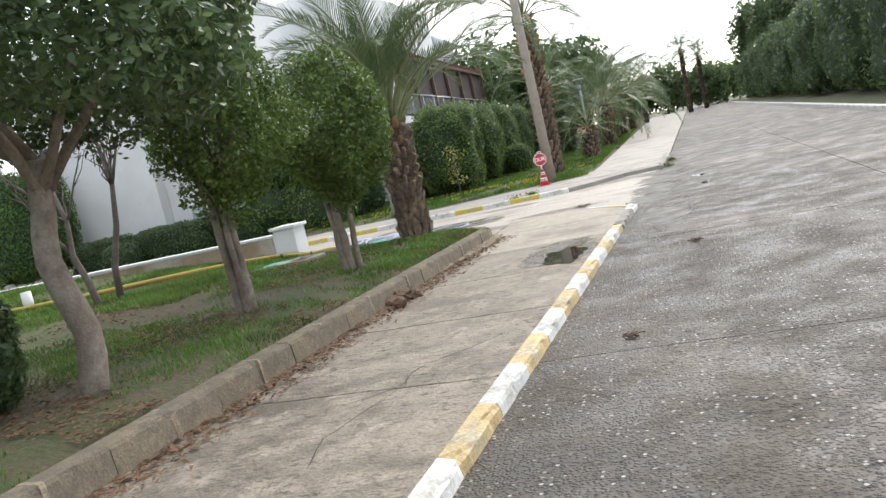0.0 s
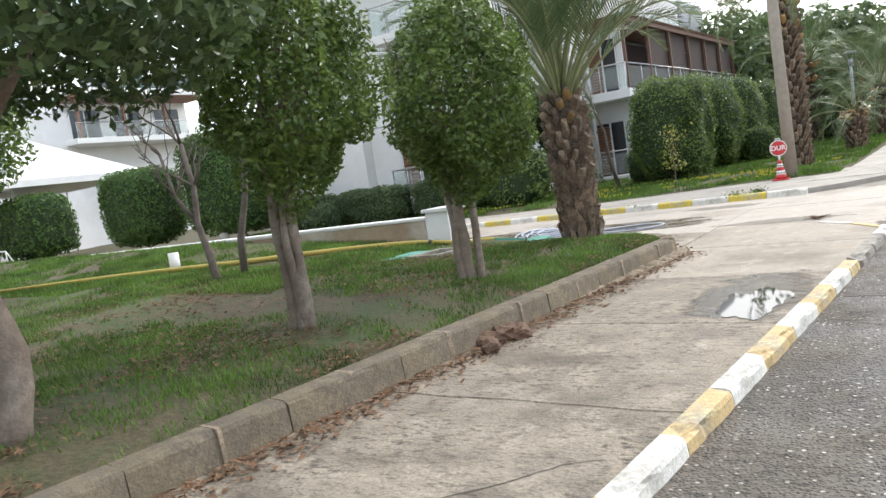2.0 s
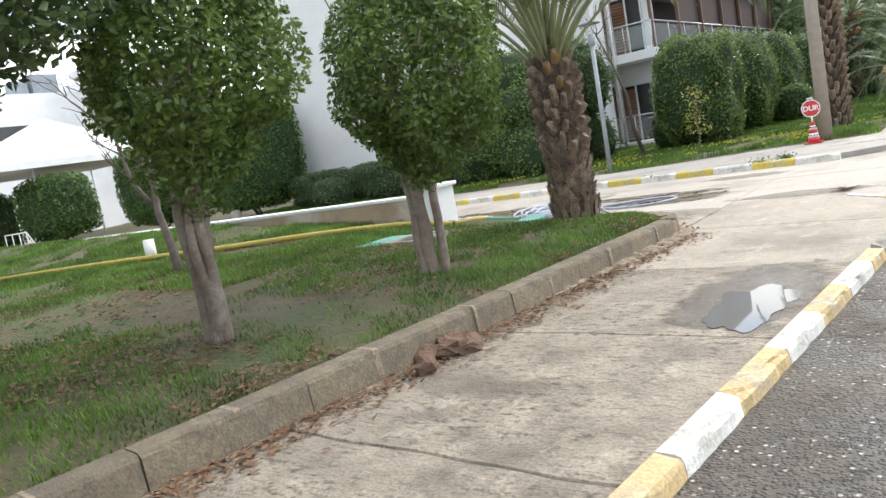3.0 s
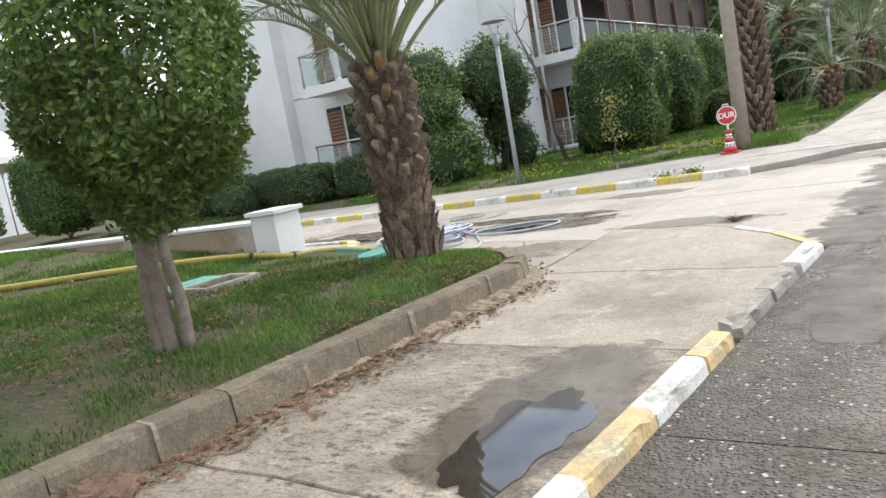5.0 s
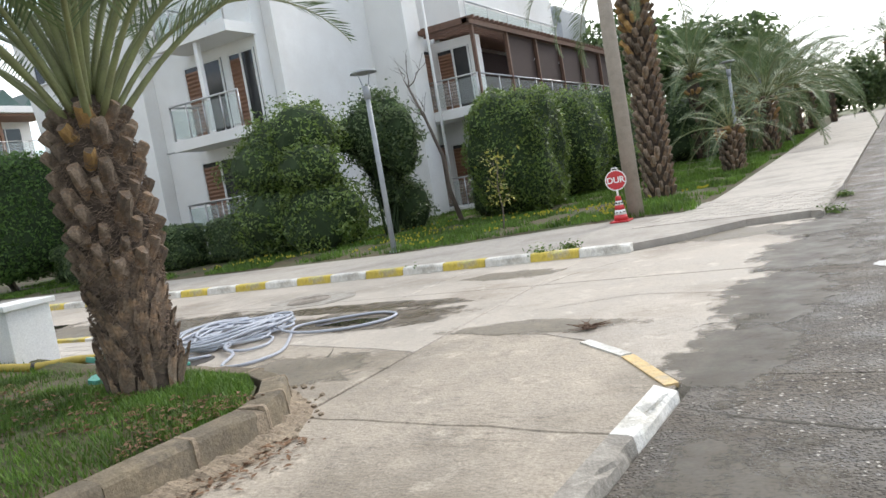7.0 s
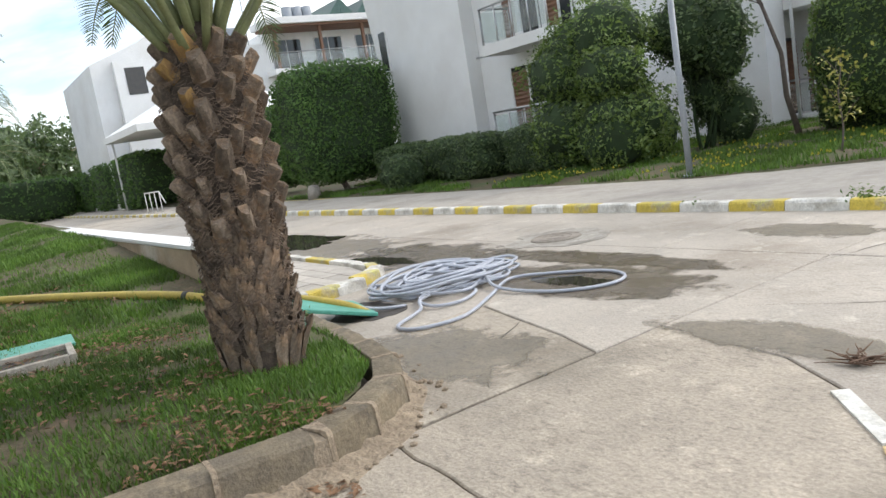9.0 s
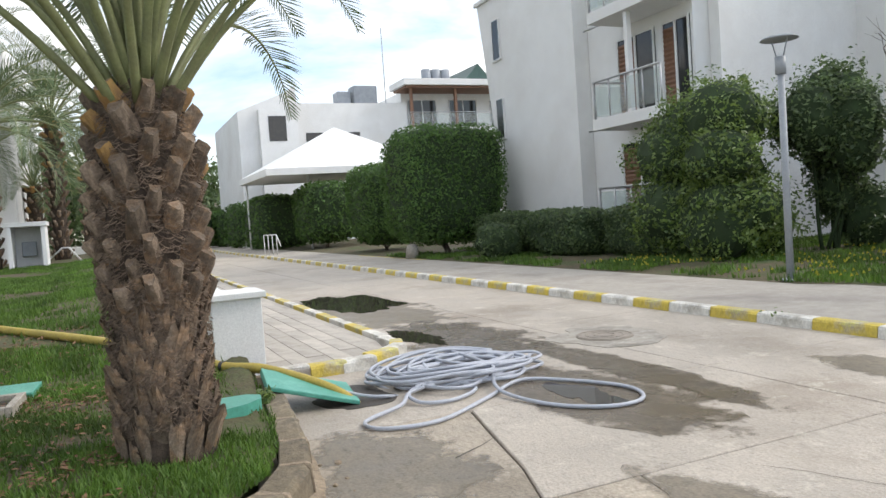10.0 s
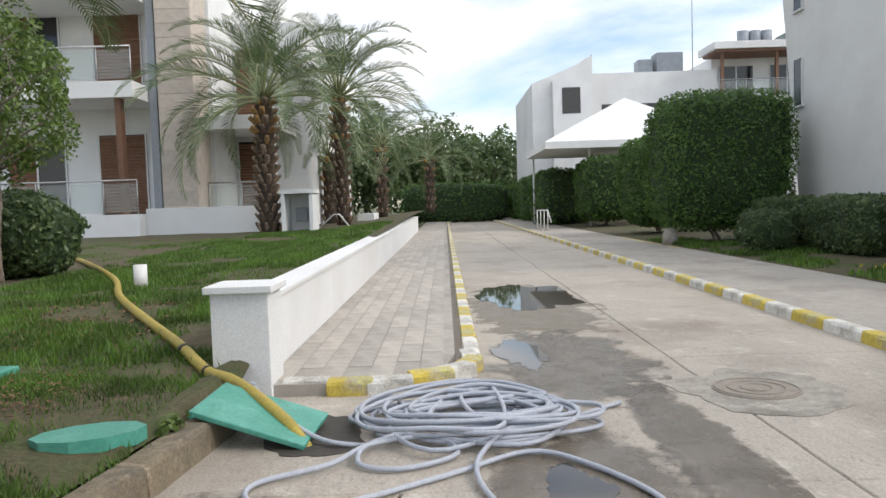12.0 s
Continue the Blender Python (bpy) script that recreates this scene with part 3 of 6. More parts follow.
def kerb_run(name, label, start, angle, count, length, width, height, mats, flip=1, chips=0, skip=(), kind="structure", rises=False):
    """A row of kerb stones from a point, heading angle degrees left of +y."""
    run = thing(name, label, "kerb", kind=kind)
    meshes = [[kerb_block(length, width, height, m, chips, s + 5 * q) for s in range(3)] for q, m in enumerate(mats)]
    for i in range(count):
        if i in skip:
            continue
        x, y = start[0] - math.sin(radians(angle)) * length * i, start[1] + math.cos(radians(angle)) * length * i
        lay(run, meshes[i % len(mats)][i % 3], x, y, rise(y) if rises else 0, angle, flip)
    return run


# painted kerb along the main road: white and yellow by turns, broken near its end
a_main = -math.degrees(math.atan(0.057))
kerb_run("kerb_1", "chipped concrete kerb painted white and dull yellow by turns", (main_kerb(-9.2) - 0.12, -9.2), a_main, 30, 0.64, 0.12, 0.09, [M_YEL, M_WHT], 1, 1.0)
lay(bpy.data.objects["kerb_1"], kerb_block(0.64, 0.12, 0.085, M_YEL, 1.4, 33), main_kerb(10.0) - 0.12, 10.0, 0, a_main, 1, 0.62)
kerb_run("kerb_2", "broken pale kerb end with worn white paint", (main_kerb(10.56) - 0.13, 10.56), a_main, 3, 0.715, 0.13, 0.08, [M_KERBPALE, M_KERBPALE, M_WHT], 1, 1.3)

# bare stone kerb round the lawn
a_left = -math.degrees(math.atan(0.060))
kerb_run("kerb_3", "bare brown stone kerb along the lawn with cracked joints", (left_kerb(-12.0) - 0.17, -12.0), a_left, 24, 1.0, 0.17, 0.20, [M_KERB], 1, 0.35)
arc = thing("kerb_4", "bare stone kerb rounding the corner of the lawn", "kerb", kind="structure")
corner = [(-2.174, 12.0), (-2.30, 12.32), (-2.58, 12.67), (-2.98, 12.88), (-3.45, 12.98), (-4.0, 13.05), (-4.75, 13.13), (-5.6, 13.22)]
for k, (p, q) in enumerate(zip(corner, corner[1:])):
    d = math.dist(p, q)
    ang = math.degrees(math.atan2(-(q[0] - p[0]), q[1] - p[1]))
    me = kerb_block(d + 0.01, 0.17, 0.20 - 0.004 * k, M_KERB, 0.4, k)
    nx, ny = math.cos(radians(ang)), math.sin(radians(ang))
    lay(arc, me, p[0] - 0.17 * nx, p[1] - 0.17 * ny, 0, ang)

# ochre mortar squeezed out of the joints of the lawn kerb
for k in range(10):
    y = 2.5 + k + 0.5
    me = kerb_block(0.034 + 0.012 * (k % 3), 0.176, 0.203, M_MORTAR, 0.9, k + 20)
    lay(bpy.data.objects["kerb_3"], me, left_kerb(y - 0.5) - 0.17, y - 0.52, 0, a_left).name = "mortar_joint"
for k, p in enumerate(corner[:6]):
    q = corner[k + 1]
    ang = math.degrees(math.atan2(-(q[0] - p[0]), q[1] - p[1]))
    me = kerb_block(0.045, 0.176, 0.205 - 0.004 * k, M_MORTAR, 0.9, k + 40)
    nx, ny = math.cos(radians(ang)), math.sin(radians(ang))
    lay(arc, me, p[0] - 0.17 * nx, p[1] - 0.17 * ny, 0, ang).name = "mortar_joint"

me = kerb_block(0.13, 0.174, 0.2, M_MORTAR, 0.7, 61)
lay(arc, me, left_kerb(11.92) - 0.172, 11.92, 0, a_left).name = "mortar_joint"

# crumbling bed of mortar along the foot of the corner kerb
foot = [Vector((left_kerb(9.4 + 0.2 * i), 9.4 + 0.2 * i, 0)) for i in range(13)] + [Vector((x, y, 0)) for x, y in corner[:6]]
line = smooth_path(foot, 8)
bm = bmesh.new()
grid = []
for i, p in enumerate(line):
    d = (line[min(i + 1, len(line) - 1)] - line[max(i - 1, 0)]).normalized()
    side = Vector((d.y, -d.x, 0))
    u = i / (len(line) - 1)
    wide = (0.05 + 0.2 * math.sin(math.pi * min(1, max(0, (u - 0.12) / 0.88))) ** 2) * (1 + 0.9 * noise.noise(Vector((u * 26, 3, 0))))
    row = []
    for j in range(9):
        v = j / 8
        q = p + side * (-0.03 + v * (wide + 0.03))
        h = 0.05 * (1 - v) ** 1.4 * (1 + 0.8 * noise.noise(q * 9)) + 0.022 * noise.noise(q * 26) * (1 - v * v)
        row.append(bm.verts.new((q.x, q.y, -0.02 if j == 8 else max(0.004, h))))
    grid.append(row)
for a, b in zip(grid, grid[1:]):
    for i in range(8):
        bm.faces.new((a[i], a[i + 1], b[i + 1], b[i]))
bmesh.ops.recalc_face_normals(bm, faces=bm.faces)
if sum(f.normal.z for f in bm.faces) < 0:
    bmesh.ops.reverse_faces(bm, faces=bm.faces)
part("mortar_bed", bm, M_MORTAR, arc, "crumbling ochre mortar")
rr = random.Random(12)
bm = bmesh.new()
for k in range(150):
    p = line[rr.randrange(len(line) // 3, len(line) - 4)]
    c = p + Vector((rr.uniform(0.0, 0.3) ** 1.3, rr.uniform(-0.1, 0.2), 0))
    r = rr.uniform(0.006, 0.024)
    res = bmesh.ops.create_icosphere(bm, subdivisions=1, radius=r)
    for vtx in res["verts"]:
        vtx.co = Vector((c.x + vtx.co.x * rr.uniform(0.7, 1.4), c.y + vtx.co.y * rr.uniform(0.7, 1.4), r * 0.35 + vtx.co.z * 0.7))
part("crumbs", bm, M_MORTAR, arc, "loose mortar crumbs")

# far kerb of the side street, yellow and white
kerb_run("kerb_5", "street kerb painted bright yellow and white, paint worn off", (-1.70, 18.63), 90, 90, 0.714, 0.15, 0.12, [M_WHT, M_YEL2], -1, 0.5)
# near kerb of the side street's pavement, with its rounded corner
kerb_run("kerb_6", "kerb of the paved walk painted yellow and white", (-7.0, 14.70), 90, 78, 0.73, 0.15, 0.12, [M_WHT, M_YEL2], 1, 0.5)
bend = thing("kerb_7", "rounded yellow and white corner kerb of the paved walk", "kerb", kind="structure")
bend_me = [[kerb_block(0.36, 0.15, 0.12, m, 0.5, s) for s in range(2)] for m in (M_YEL2, M_WHT)]
for i in range(4):
    a = 10 + 24 * i
    lay(bend, bend_me[i % 2][i // 2], -6.82 + 0.71 * math.cos(radians(a)) - 0.15 * math.cos(radians(a)), 14.13 + 0.71 * math.sin(radians(a)) - 0.15 * math.sin(radians(a)), 0, a + 12)
for i, (m, y) in enumerate(((1, 13.28), (0, 13.62), (1, 13.92))):
    lay(bend, bend_me[m][i % 2], -5.96 - 0.15 - 0.06 * (i == 0), y, 0, -3 + 5 * i)
# kerb of the uphill walk and of the far side of the main road
kerb_run("kerb_8", "low pale kerb of the uphill walk", (0.36, 20.2), -2.5, 120, 0.9, 0.17, 0.10, [M_KERBPALE], 1, 0.5, rises=True)
kerb_run("kerb_9", "long white painted kerb on the far side of the road", (right_kerb(-20) + 0.2, -20), -math.degrees(math.atan(0.036)), 130, 1.0, 0.2, 0.16, [M_WHT], -1, 0.2, rises=True)

# two sunken kerb stones that go on from the broken kerb into the street
flush = thing("kerb_11", "two sunken kerb stones, one worn yellow and one white", "kerb", kind="structure")
for (ax, ay), (bx, by), m in (((-0.02, 12.92), (-0.43, 13.53), M_YEL), ((-0.45, 13.56), (-0.86, 13.95), M_WHT)):
    d = Vector((bx - ax, by - ay, 0)).normalized()
    nx, ny = 0.042 * d.y, -0.042 * d.x
    part("kerb_stone", prismed([(ax - nx, ay - ny), (ax + nx, ay + ny), (bx + nx, by + ny), (bx - nx, by - ny)], -0.02, 0.011), m, flush)
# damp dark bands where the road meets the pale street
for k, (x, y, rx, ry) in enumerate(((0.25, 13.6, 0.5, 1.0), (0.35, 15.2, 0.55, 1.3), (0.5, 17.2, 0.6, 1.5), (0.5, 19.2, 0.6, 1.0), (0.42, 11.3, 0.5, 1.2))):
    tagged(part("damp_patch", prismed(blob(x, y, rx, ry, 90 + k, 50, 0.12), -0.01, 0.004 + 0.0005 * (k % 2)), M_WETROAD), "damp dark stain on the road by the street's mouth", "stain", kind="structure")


# ---- walks, verges and lawns ----
tagged(part("pavement_2", prismed([(-75, 13.0), (-6.0, 13.0), (-6.0, 14.0), (-6.35, 14.5), (-7.0, 14.62), (-75, 14.62)], -0.1, 0.094), M_PAVER), "grey block-paved walk beside the white garden wall", "pavement", kind="structure")
walk2 = bpy.data.objects["pavement_2"]
paver_long = link_mesh("paver", boxed(-0.395, 0.395, -0.096, 0.096, 0, 0.021, 0.004), M_PAVER)
count = 0
for r in range(7):
    y = 13.22 + 0.2 * r
    x = -6.55 - (0.4 if r % 2 else 0.0) - (0.15 if r > 4 else 0)
    while x > -34:
        if count < 300:
            ob = part("paver", paver_long, None, walk2)
            ob.location = (x, y, 0.08)
            count += 1
        x -= 0.8
v, fcs = [], []
for r in range(7):
    y = 13.22 + 0.2 * r
    for k in range(48):
        x = -34 - (0.4 if r % 2 else 0.0) - 0.8 * k
        b = len(v)
        v += [(x - 0.395, y - 0.096, 0.101), (x + 0.395, y - 0.096, 0.101), (x + 0.395, y + 0.096, 0.101), (x - 0.395, y + 0.096, 0.101)]
        fcs.append((b, b + 1, b + 2, b + 3))
tagged(part("far_pavers", arrays("far_pavers", v, fcs, M_PAVER), None, walk2), kind="stuff")

walk3 = tagged(part("pavement_3", prismed([(-75, 18.66), (-1.72, 18.66), (-1.15, 19.12), (-0.45, 20.02), (0.35, 20.25), (0.75, 24), (-1.5, 24), (-1.75, 22.3), (-4.2, 22.05), (-6.8, 20.95), (-75, 20.7)], -0.1, 0.095), M_PAVER), "pale worn block-paved walk beyond the street", "pavement", kind="structure")
walk4 = tagged(sheet("pavement_4", lambda y: -1.5 + 0.012 * (y - 24), lambda y: 0.55 + 0.043 * (y - 20.2), 23.9, 130, 4, 60, lambda x, y: rise(y) + 0.098, M_PAVER), "pale block-paved walk going uphill beside the road", "pavement", kind="structure")
small = link_mesh("paver", boxed(-0.098, 0.098, -0.098, 0.098, 0, 0.03, 0.006), M_PAVER)
rnd = random.Random(5)
for i in range(18):
    for j in range(16):
        x, y = -2.1 + 0.2 * i + 0.04 * j, 20.6 + 0.2 * j
        if x < 0.40 + 0.043 * (y - 20.2) and not (x < -1.7 and y > 22.1) and y > 20.15 + 0.25 * max(0, x + 0.8) and len([c for c in walk3.children]) < 290:
            ob = part("paver", small, None, walk3)
            ob.matrix_basis = pose(x, y, 0.0735 + rnd.uniform(-0.003, 0.003), rnd.uniform(-0.8, 0.8), rnd.uniform(-0.8, 0.8), -2)



near_lawn = sheet("ground_2", lambda y: -60.0, lawn_edge, -12, 13.06, 120, 80, lambda x, y: lawn(x, y) - 0.0 + 0.02 * noise.noise(Vector((x * 0.9, y * 0.9, 0))), M_SOIL)
tagged(near_lawn, "worn green lawn with bare earth and fallen leaves", "lawn", kind="structure")
far_lawn = sheet("ground_3", lambda y: -75.0, lambda y: -6.7 + (y - 20.8) * 2.2 if y < 22.2 else -1.4 + 0.012 * (y - 24), 20.6, 130, 90, 110, lambda x, y: 0.085 + rise(y) + min(0.05, 0.05 * max(0.0, y - 21.3)) * min(1.0, max(0.0, -1.6 - x)) + 0.012 * noise.noise(Vector((x * 0.5, y * 0.5, 3))), M_SOIL)
tagged(far_lawn, "green grass verge with small yellow flowers", "lawn", kind="structure")


def blades(name, spots, height, material, seed, lean=0.5, wide=0.006):
    """Grass: one bent blade of two faces at each spot."""
    g = np.random.default_rng(seed)
    p = np.asarray(spots, np.float32)
    k = len(p)
    a, h = g.uniform(0, 2 * math.pi, k), height * g.uniform(0.45, 1.3, k)
    d = np.stack([np.cos(a), np.sin(a), 0 * a], -1)
    s = np.stack([-np.sin(a), np.cos(a), 0 * a], -1) * (wide * g.uniform(0.7, 1.4, k))[:, None]
    tip = p + d * (h * lean * g.uniform(0.2, 1.2, k))[:, None]
    tip[:, 2] += h
    v = np.concatenate([p - s, p + s, tip])
    i = np.arange(k)
    return new(name, arrays(name, v, np.stack([i, i + k, i + 2 * k], -1), material))


def scatter(n, x0, x1, y0, y1, keep, zf, seed, thick=1.0):
    g = np.random.default_rng(seed)
    out = []
    xs, ys, us = g.uniform(x0, x1, n), g.uniform(y0, y1, n), g.uniform(0, 1, n)
    for x, y, u in zip(xs, ys, us):
        if keep(x, y) and u < thick * (0.30 + 2.0 * noise.noise(Vector((x * 0.55, y * 0.55, seed))) + 0.9 * noise.noise(Vector((x * 2.2, y * 2.2, seed)))):
            out.append((x, y, zf(x, y)))
    return out


def on_lawn(x, y):
    return x < lawn_edge(y) - 0.03 and (x > -6.0 or y < 12.8)


spots = scatter(230000, -8.5, -2.3, 1.0, 13.0, on_lawn, lawn, 3, 0.85) + scatter(110000, -22, -8.5, 0.5, 12.6, on_lawn, lawn, 4, 1.2)
near = scatter(60000, -5.6, -2.3, 9.8, 13.0, on_lawn, lawn, 6, 1.8)
deep = scatter(130000, -26, -5.6, 8.6, 12.85, on_lawn, lawn, 7, 2.4)
tagged(blades("grass", deep, 0.07, M_GRASS, 18, lean=0.6, wide=0.009), "dense green grass towards the garden wall", "grass", kind="stuff")
tagged(blades("grass", spots + near, 0.048, M_GRASS, 8, lean=0.8, wide=0.0048), "short green grass blades on the near lawn", "grass", kind="stuff")
spots = scatter(150000, -24, -1.5, 20.9, 36, lambda x, y: x < (-6.9 + (y - 20.8) * 2.2 if y < 22.2 else -1.55), lambda x, y: 0.12 + rise(y), 9, 3.2) + scatter(60000, -6.5, -1.3, 36, 75, lambda x, y: True, lambda x, y: 0.12 + rise(y), 19, 3.2)
tagged(blades("grass", spots, 0.11, M_GRASS, 10, wide=0.015), "taller green grass on the far verge", "grass", kind="stuff")

g = np.random.default_rng(31)
pts = [(x, y, 0.22 + rise(y)) for x, y, u in zip(g.uniform(-13, -2, 900), g.uniform(21.2, 27, 900), g.uniform(0, 1, 900)) if x < (-7.2 + (y - 20.8) * 2.2 if y < 22.2 else -1.8) and noise.noise(Vector((x * 0.7, y * 0.7, 2))) > 0.05]
v, fcs = [], []
for x, y, z in pts:
    b = len(v)
    s = 0.028
    v += [(x - s, y, z - s), (x + s, y, z - s * 0.4), (x + s * 0.5, y - s, z + s), (x - s, y + s, z + s * 0.6)]
    fcs.append((b, b + 1, b + 2, b + 3))
M_FLOWER = surf("yellow_flower", (0.62, 0.55, 0.06), (0.55, 0.47, 0.05), 6, 0.7, 0)
tagged(new("flowers", arrays("flowers", v, fcs, M_FLOWER)), "small yellow wild flowers in the verge", "flowers", kind="stuff")


def crack(points, width, z, seed, label):
    """A jagged dark crack lying in the surface."""
    pts_ = []
    for (x0, y0), (x1, y1) in zip(points, points[1:]):
        pts_ += crack_line(x0, y0, x1, y1, 9, 0.025, seed)[:-1]
    pts_.append(points[-1])
    gg = random.Random(seed)
    left, right = [], []
    for k, (x, y) in enumerate(pts_):
        a, b = pts_[max(0, k - 1)], pts_[min(len(pts_) - 1, k + 1)]
        d = Vector((b[0] - a[0], b[1] - a[1], 0)).normalized()
        w = width * gg.uniform(0.35, 1.2) * min(1, 4 * k / len(pts_) + 0.1, 4 * (1 - k / len(pts_)) + 0.1)
        left.append((x - d.y * w, y + d.x * w, z))
        right.append((x + d.y * w, y - d.x * w, z))
    k = len(left)
    ob = new("crack", arrays("crack", left + right, [(i, i + 1, k + i + 1, k + i) for i in range(k - 1)], M_JOINT))
    return tagged(ob, label, "crack", kind="structure")


crack([(-1.75, 4.55), (-1.22, 5.0), (-1.25, 5.3), (-0.82, 5.87), (-0.6, 6.0)], 0.007, 0.002, 1, "forked crack in the walkway slab")
crack([(-1.22, 5.0), (-1.45, 4.2), (-1.35, 3.8)], 0.005, 0.002, 2, "thin crack in the walkway slab")
crack([(-0.38, 5.02), (-0.2, 4.6), (0.15, 4.3)], 0.008, 0.002, 3, "crack at the foot of the painted kerb")
crack([(-2.3, 16.2), (-2.05, 17.1), (-1.6, 17.9)], 0.006, 0.002, 4, "crack across the side street")
crack([(-3.35, 14.17), (-2.9, 13.4), (-2.4, 13.1)], 0.009, 0.002, 5, "ragged crack in the patched concrete")
crack([(-2.1, 15.0), (-0.9, 15.6), (0.1, 15.4)], 0.005, 0.002, 6, "thin crack across the side street")
crack([(0.2, 11.4), (1.0, 11.2), (2.2, 11.5), (3.4, 11.3)], 0.012, 0.002, 7, "broad crack in the dark road")
crack([(0.1, 12.55), (0.9, 12.3), (1.6, 12.45), (2.9, 12.2)], 0.014, 0.002, 8, "broad crack in the dark road")
crack([(-0.3, 8.6), (0.5, 8.3), (1.4, 8.45)], 0.008, 0.002, 9, "crack in the dark road")


# ---- plants ----
def leaf_cloud(points, normals, size, seed, flat=0.6):
    """Leaves as folded kites at points, facing roughly along the normals."""
    g = np.random.default_rng(seed)
    p, nn = np.asarray(points, np.float64), np.asarray(normals, np.float64)
    k = len(p)
    nn = nn * flat + g.normal(0, 0.55, (k, 3))
    nn /= np.linalg.norm(nn, axis=1)[:, None]
    t = np.cross(nn, g.normal(0, 1, (k, 3)) + [0, 0, -0.8])
    t /= np.linalg.norm(t, axis=1)[:, None]
    s = np.cross(nn, t)
    ln = (size * g.uniform(0.65, 1.3, k))[:, None]
    w = ln * 0.24
    v = np.stack([p - t * ln * 0.5, p + s * w + nn * w * 0.35, p + t * ln * 0.5, p - s * w + nn * w * 0.35], 1).reshape(-1, 3)
    i = np.arange(k) * 4
    f = np.concatenate([np.stack([i, i + 1, i + 2], -1), np.stack([i, i + 2, i + 3], -1)])
    return v, f


def crown_points(n, centre, radii, seed, shell=0.62, lump=0.25, freq=1.7, floor=-1.0):
    """Points in the outer part of a lumpy ellipsoid, in clumps."""
    g = np.random.default_rng(seed)
    pts, nrm = [], []
    while len(pts) < n:
        d = g.normal(0, 1, 3)
        d /= np.linalg.norm(d)
        if d[2] < floor:
            continue
        r = 1 + lump * noise.noise(Vector(d * freq) + Vector((seed, 0, 0))) * 1.6 + 0.10 * noise.noise(Vector(d * 5) + Vector((0, seed, 0)))
        u = r * (shell + (1 - shell) * math.sqrt(g.uniform()))
        q = np.array(centre) + d * u * np.array(radii)
        if noise.noise(Vector(q * 2.6)) > 0.28 and g.uniform() < 0.75:
            continue
        pts.append(q)
        nrm.append(d + [0, 0, 0.25])
    return pts, nrm


def limb(bm, a, b, r0, r1, seed, seg=8, wob=0.05, n=6):
    a, b = Vector(a), Vector(b)
    pts = []
    for i in range(n + 1):
        u = i / n
        w = wob * math.sin(math.pi * u) * 2
        pts.append(a.lerp(b, u) + Vector((noise.noise(Vector((u * 2.3, seed, 0))), noise.noise(Vector((u * 2.3, seed, 9))), 0)) * w)
    tube(bm, pts, [r0 + (r1 - r0) * i / n for i in range(n + 1)], seg)
    return pts[-1]


def broad_tree(base, stems, crown, leaves, size, label, mat=None, seed=1, lump=0.25, core=0.0, floor=-1.0, group=""):
    """A tree with several stems, inner twigs and a crown of separate leaves."""
    tree = thing("tree", label, "tree", group, at=base)
    bm = bmesh.new()
    for i, (top, r0, r1, foot) in enumerate(stems):
        end = limb(bm, (*foot, -0.06), top, r0, r1, seed + i, 9, 0.07, 10)
        g = random.Random(seed * 7 + i)
        for k in range(7):
            t = Vector(crown[0]) + Vector((g.uniform(-0.75, 0.75) * crown[1][0], g.uniform(-0.75, 0.75) * crown[1][1], g.uniform(-0.4, 0.8) * crown[1][2]))
            limb(bm, end if k % 2 else Vector(top) * 0.85 + Vector((*foot, 0)) * 0.15, t, r1 * 0.62, 0.006, seed + 11 * k, 5, 0.08, 5)
    part("trunk", bm, M_BARK, tree, "grey-brown bark, several stems grown together" if len(stems) > 1 else "smooth grey bark")
    p, nn = crown_points(leaves, *crown, seed, lump=lump, floor=floor)
    part("crown", arrays("crown", *leaf_cloud(p, nn, size, seed), mat or M_LEAF), None, tree)
    return tree


# tree at the lawn's edge, only its lower crown in view
broad_tree((-3.60, 4.92, 0.24), [((-0.02, 0.06, 1.75), 0.11, 0.08, (0.0, 0.0))], ((-0.1, 0.1, 2.62), (1.9, 1.85, 0.98)), 32000, 0.085, "broad dark evergreen tree with a smooth leaning grey trunk", M_LEAFDARK, 3, 0.16, floor=-0.8)
broad_tree((-3.74, 7.3, 0.27), [((0.02, 0.03, 1.35), 0.066, 0.05, (0.02, 0.01)), ((-0.06, -0.03, 1.35), 0.055, 0.042, (-0.03, -0.03)), ((0.09, 0.0, 1.25), 0.05, 0.034, (0.06, 0.02)), ((-0.02, 0.07, 1.25), 0.045, 0.034, (-0.03, 0.04)), ((0.05, -0.04, 1.2), 0.038, 0.03, (0.03, -0.04))], ((0.2, 0.1, 1.98), (0.68, 0.68, 0.92)), 19000, 0.06, "small bushy ficus tree with twisted stems on the lawn", M_LEAF, 5, 0.26, group="lawn trees")
broad_tree((-3.42, 9.38, 0.26), [((-0.05, 0.0, 1.15), 0.065, 0.05, (0.0, 0.0)), ((0.12, 0.05, 1.1), 0.045, 0.035, (0.08, 0.06)), ((-0.13, -0.03, 1.1), 0.05, 0.04, (-0.05, -0.05))], ((0.15, 0.06, 1.84), (0.76, 0.76, 0.96)), 23000, 0.06, "round clipped ficus tree with three brown stems on the lawn", M_LEAF, 8, 0.14, group="lawn trees")
broad_tree((-11.2, 8.05, 0.48), [((0.0, 0.0, 1.9), 0.07, 0.05, (0.0, 0.0)), ((0.2, 0.1, 1.7), 0.05, 0.04, (0.05, 0.0))], ((0.0, 0.0, 2.75), (1.15, 1.15, 1.25)), 9000, 0.10, "round dark evergreen tree on the lawn", M_LEAF, 12, 0.2)


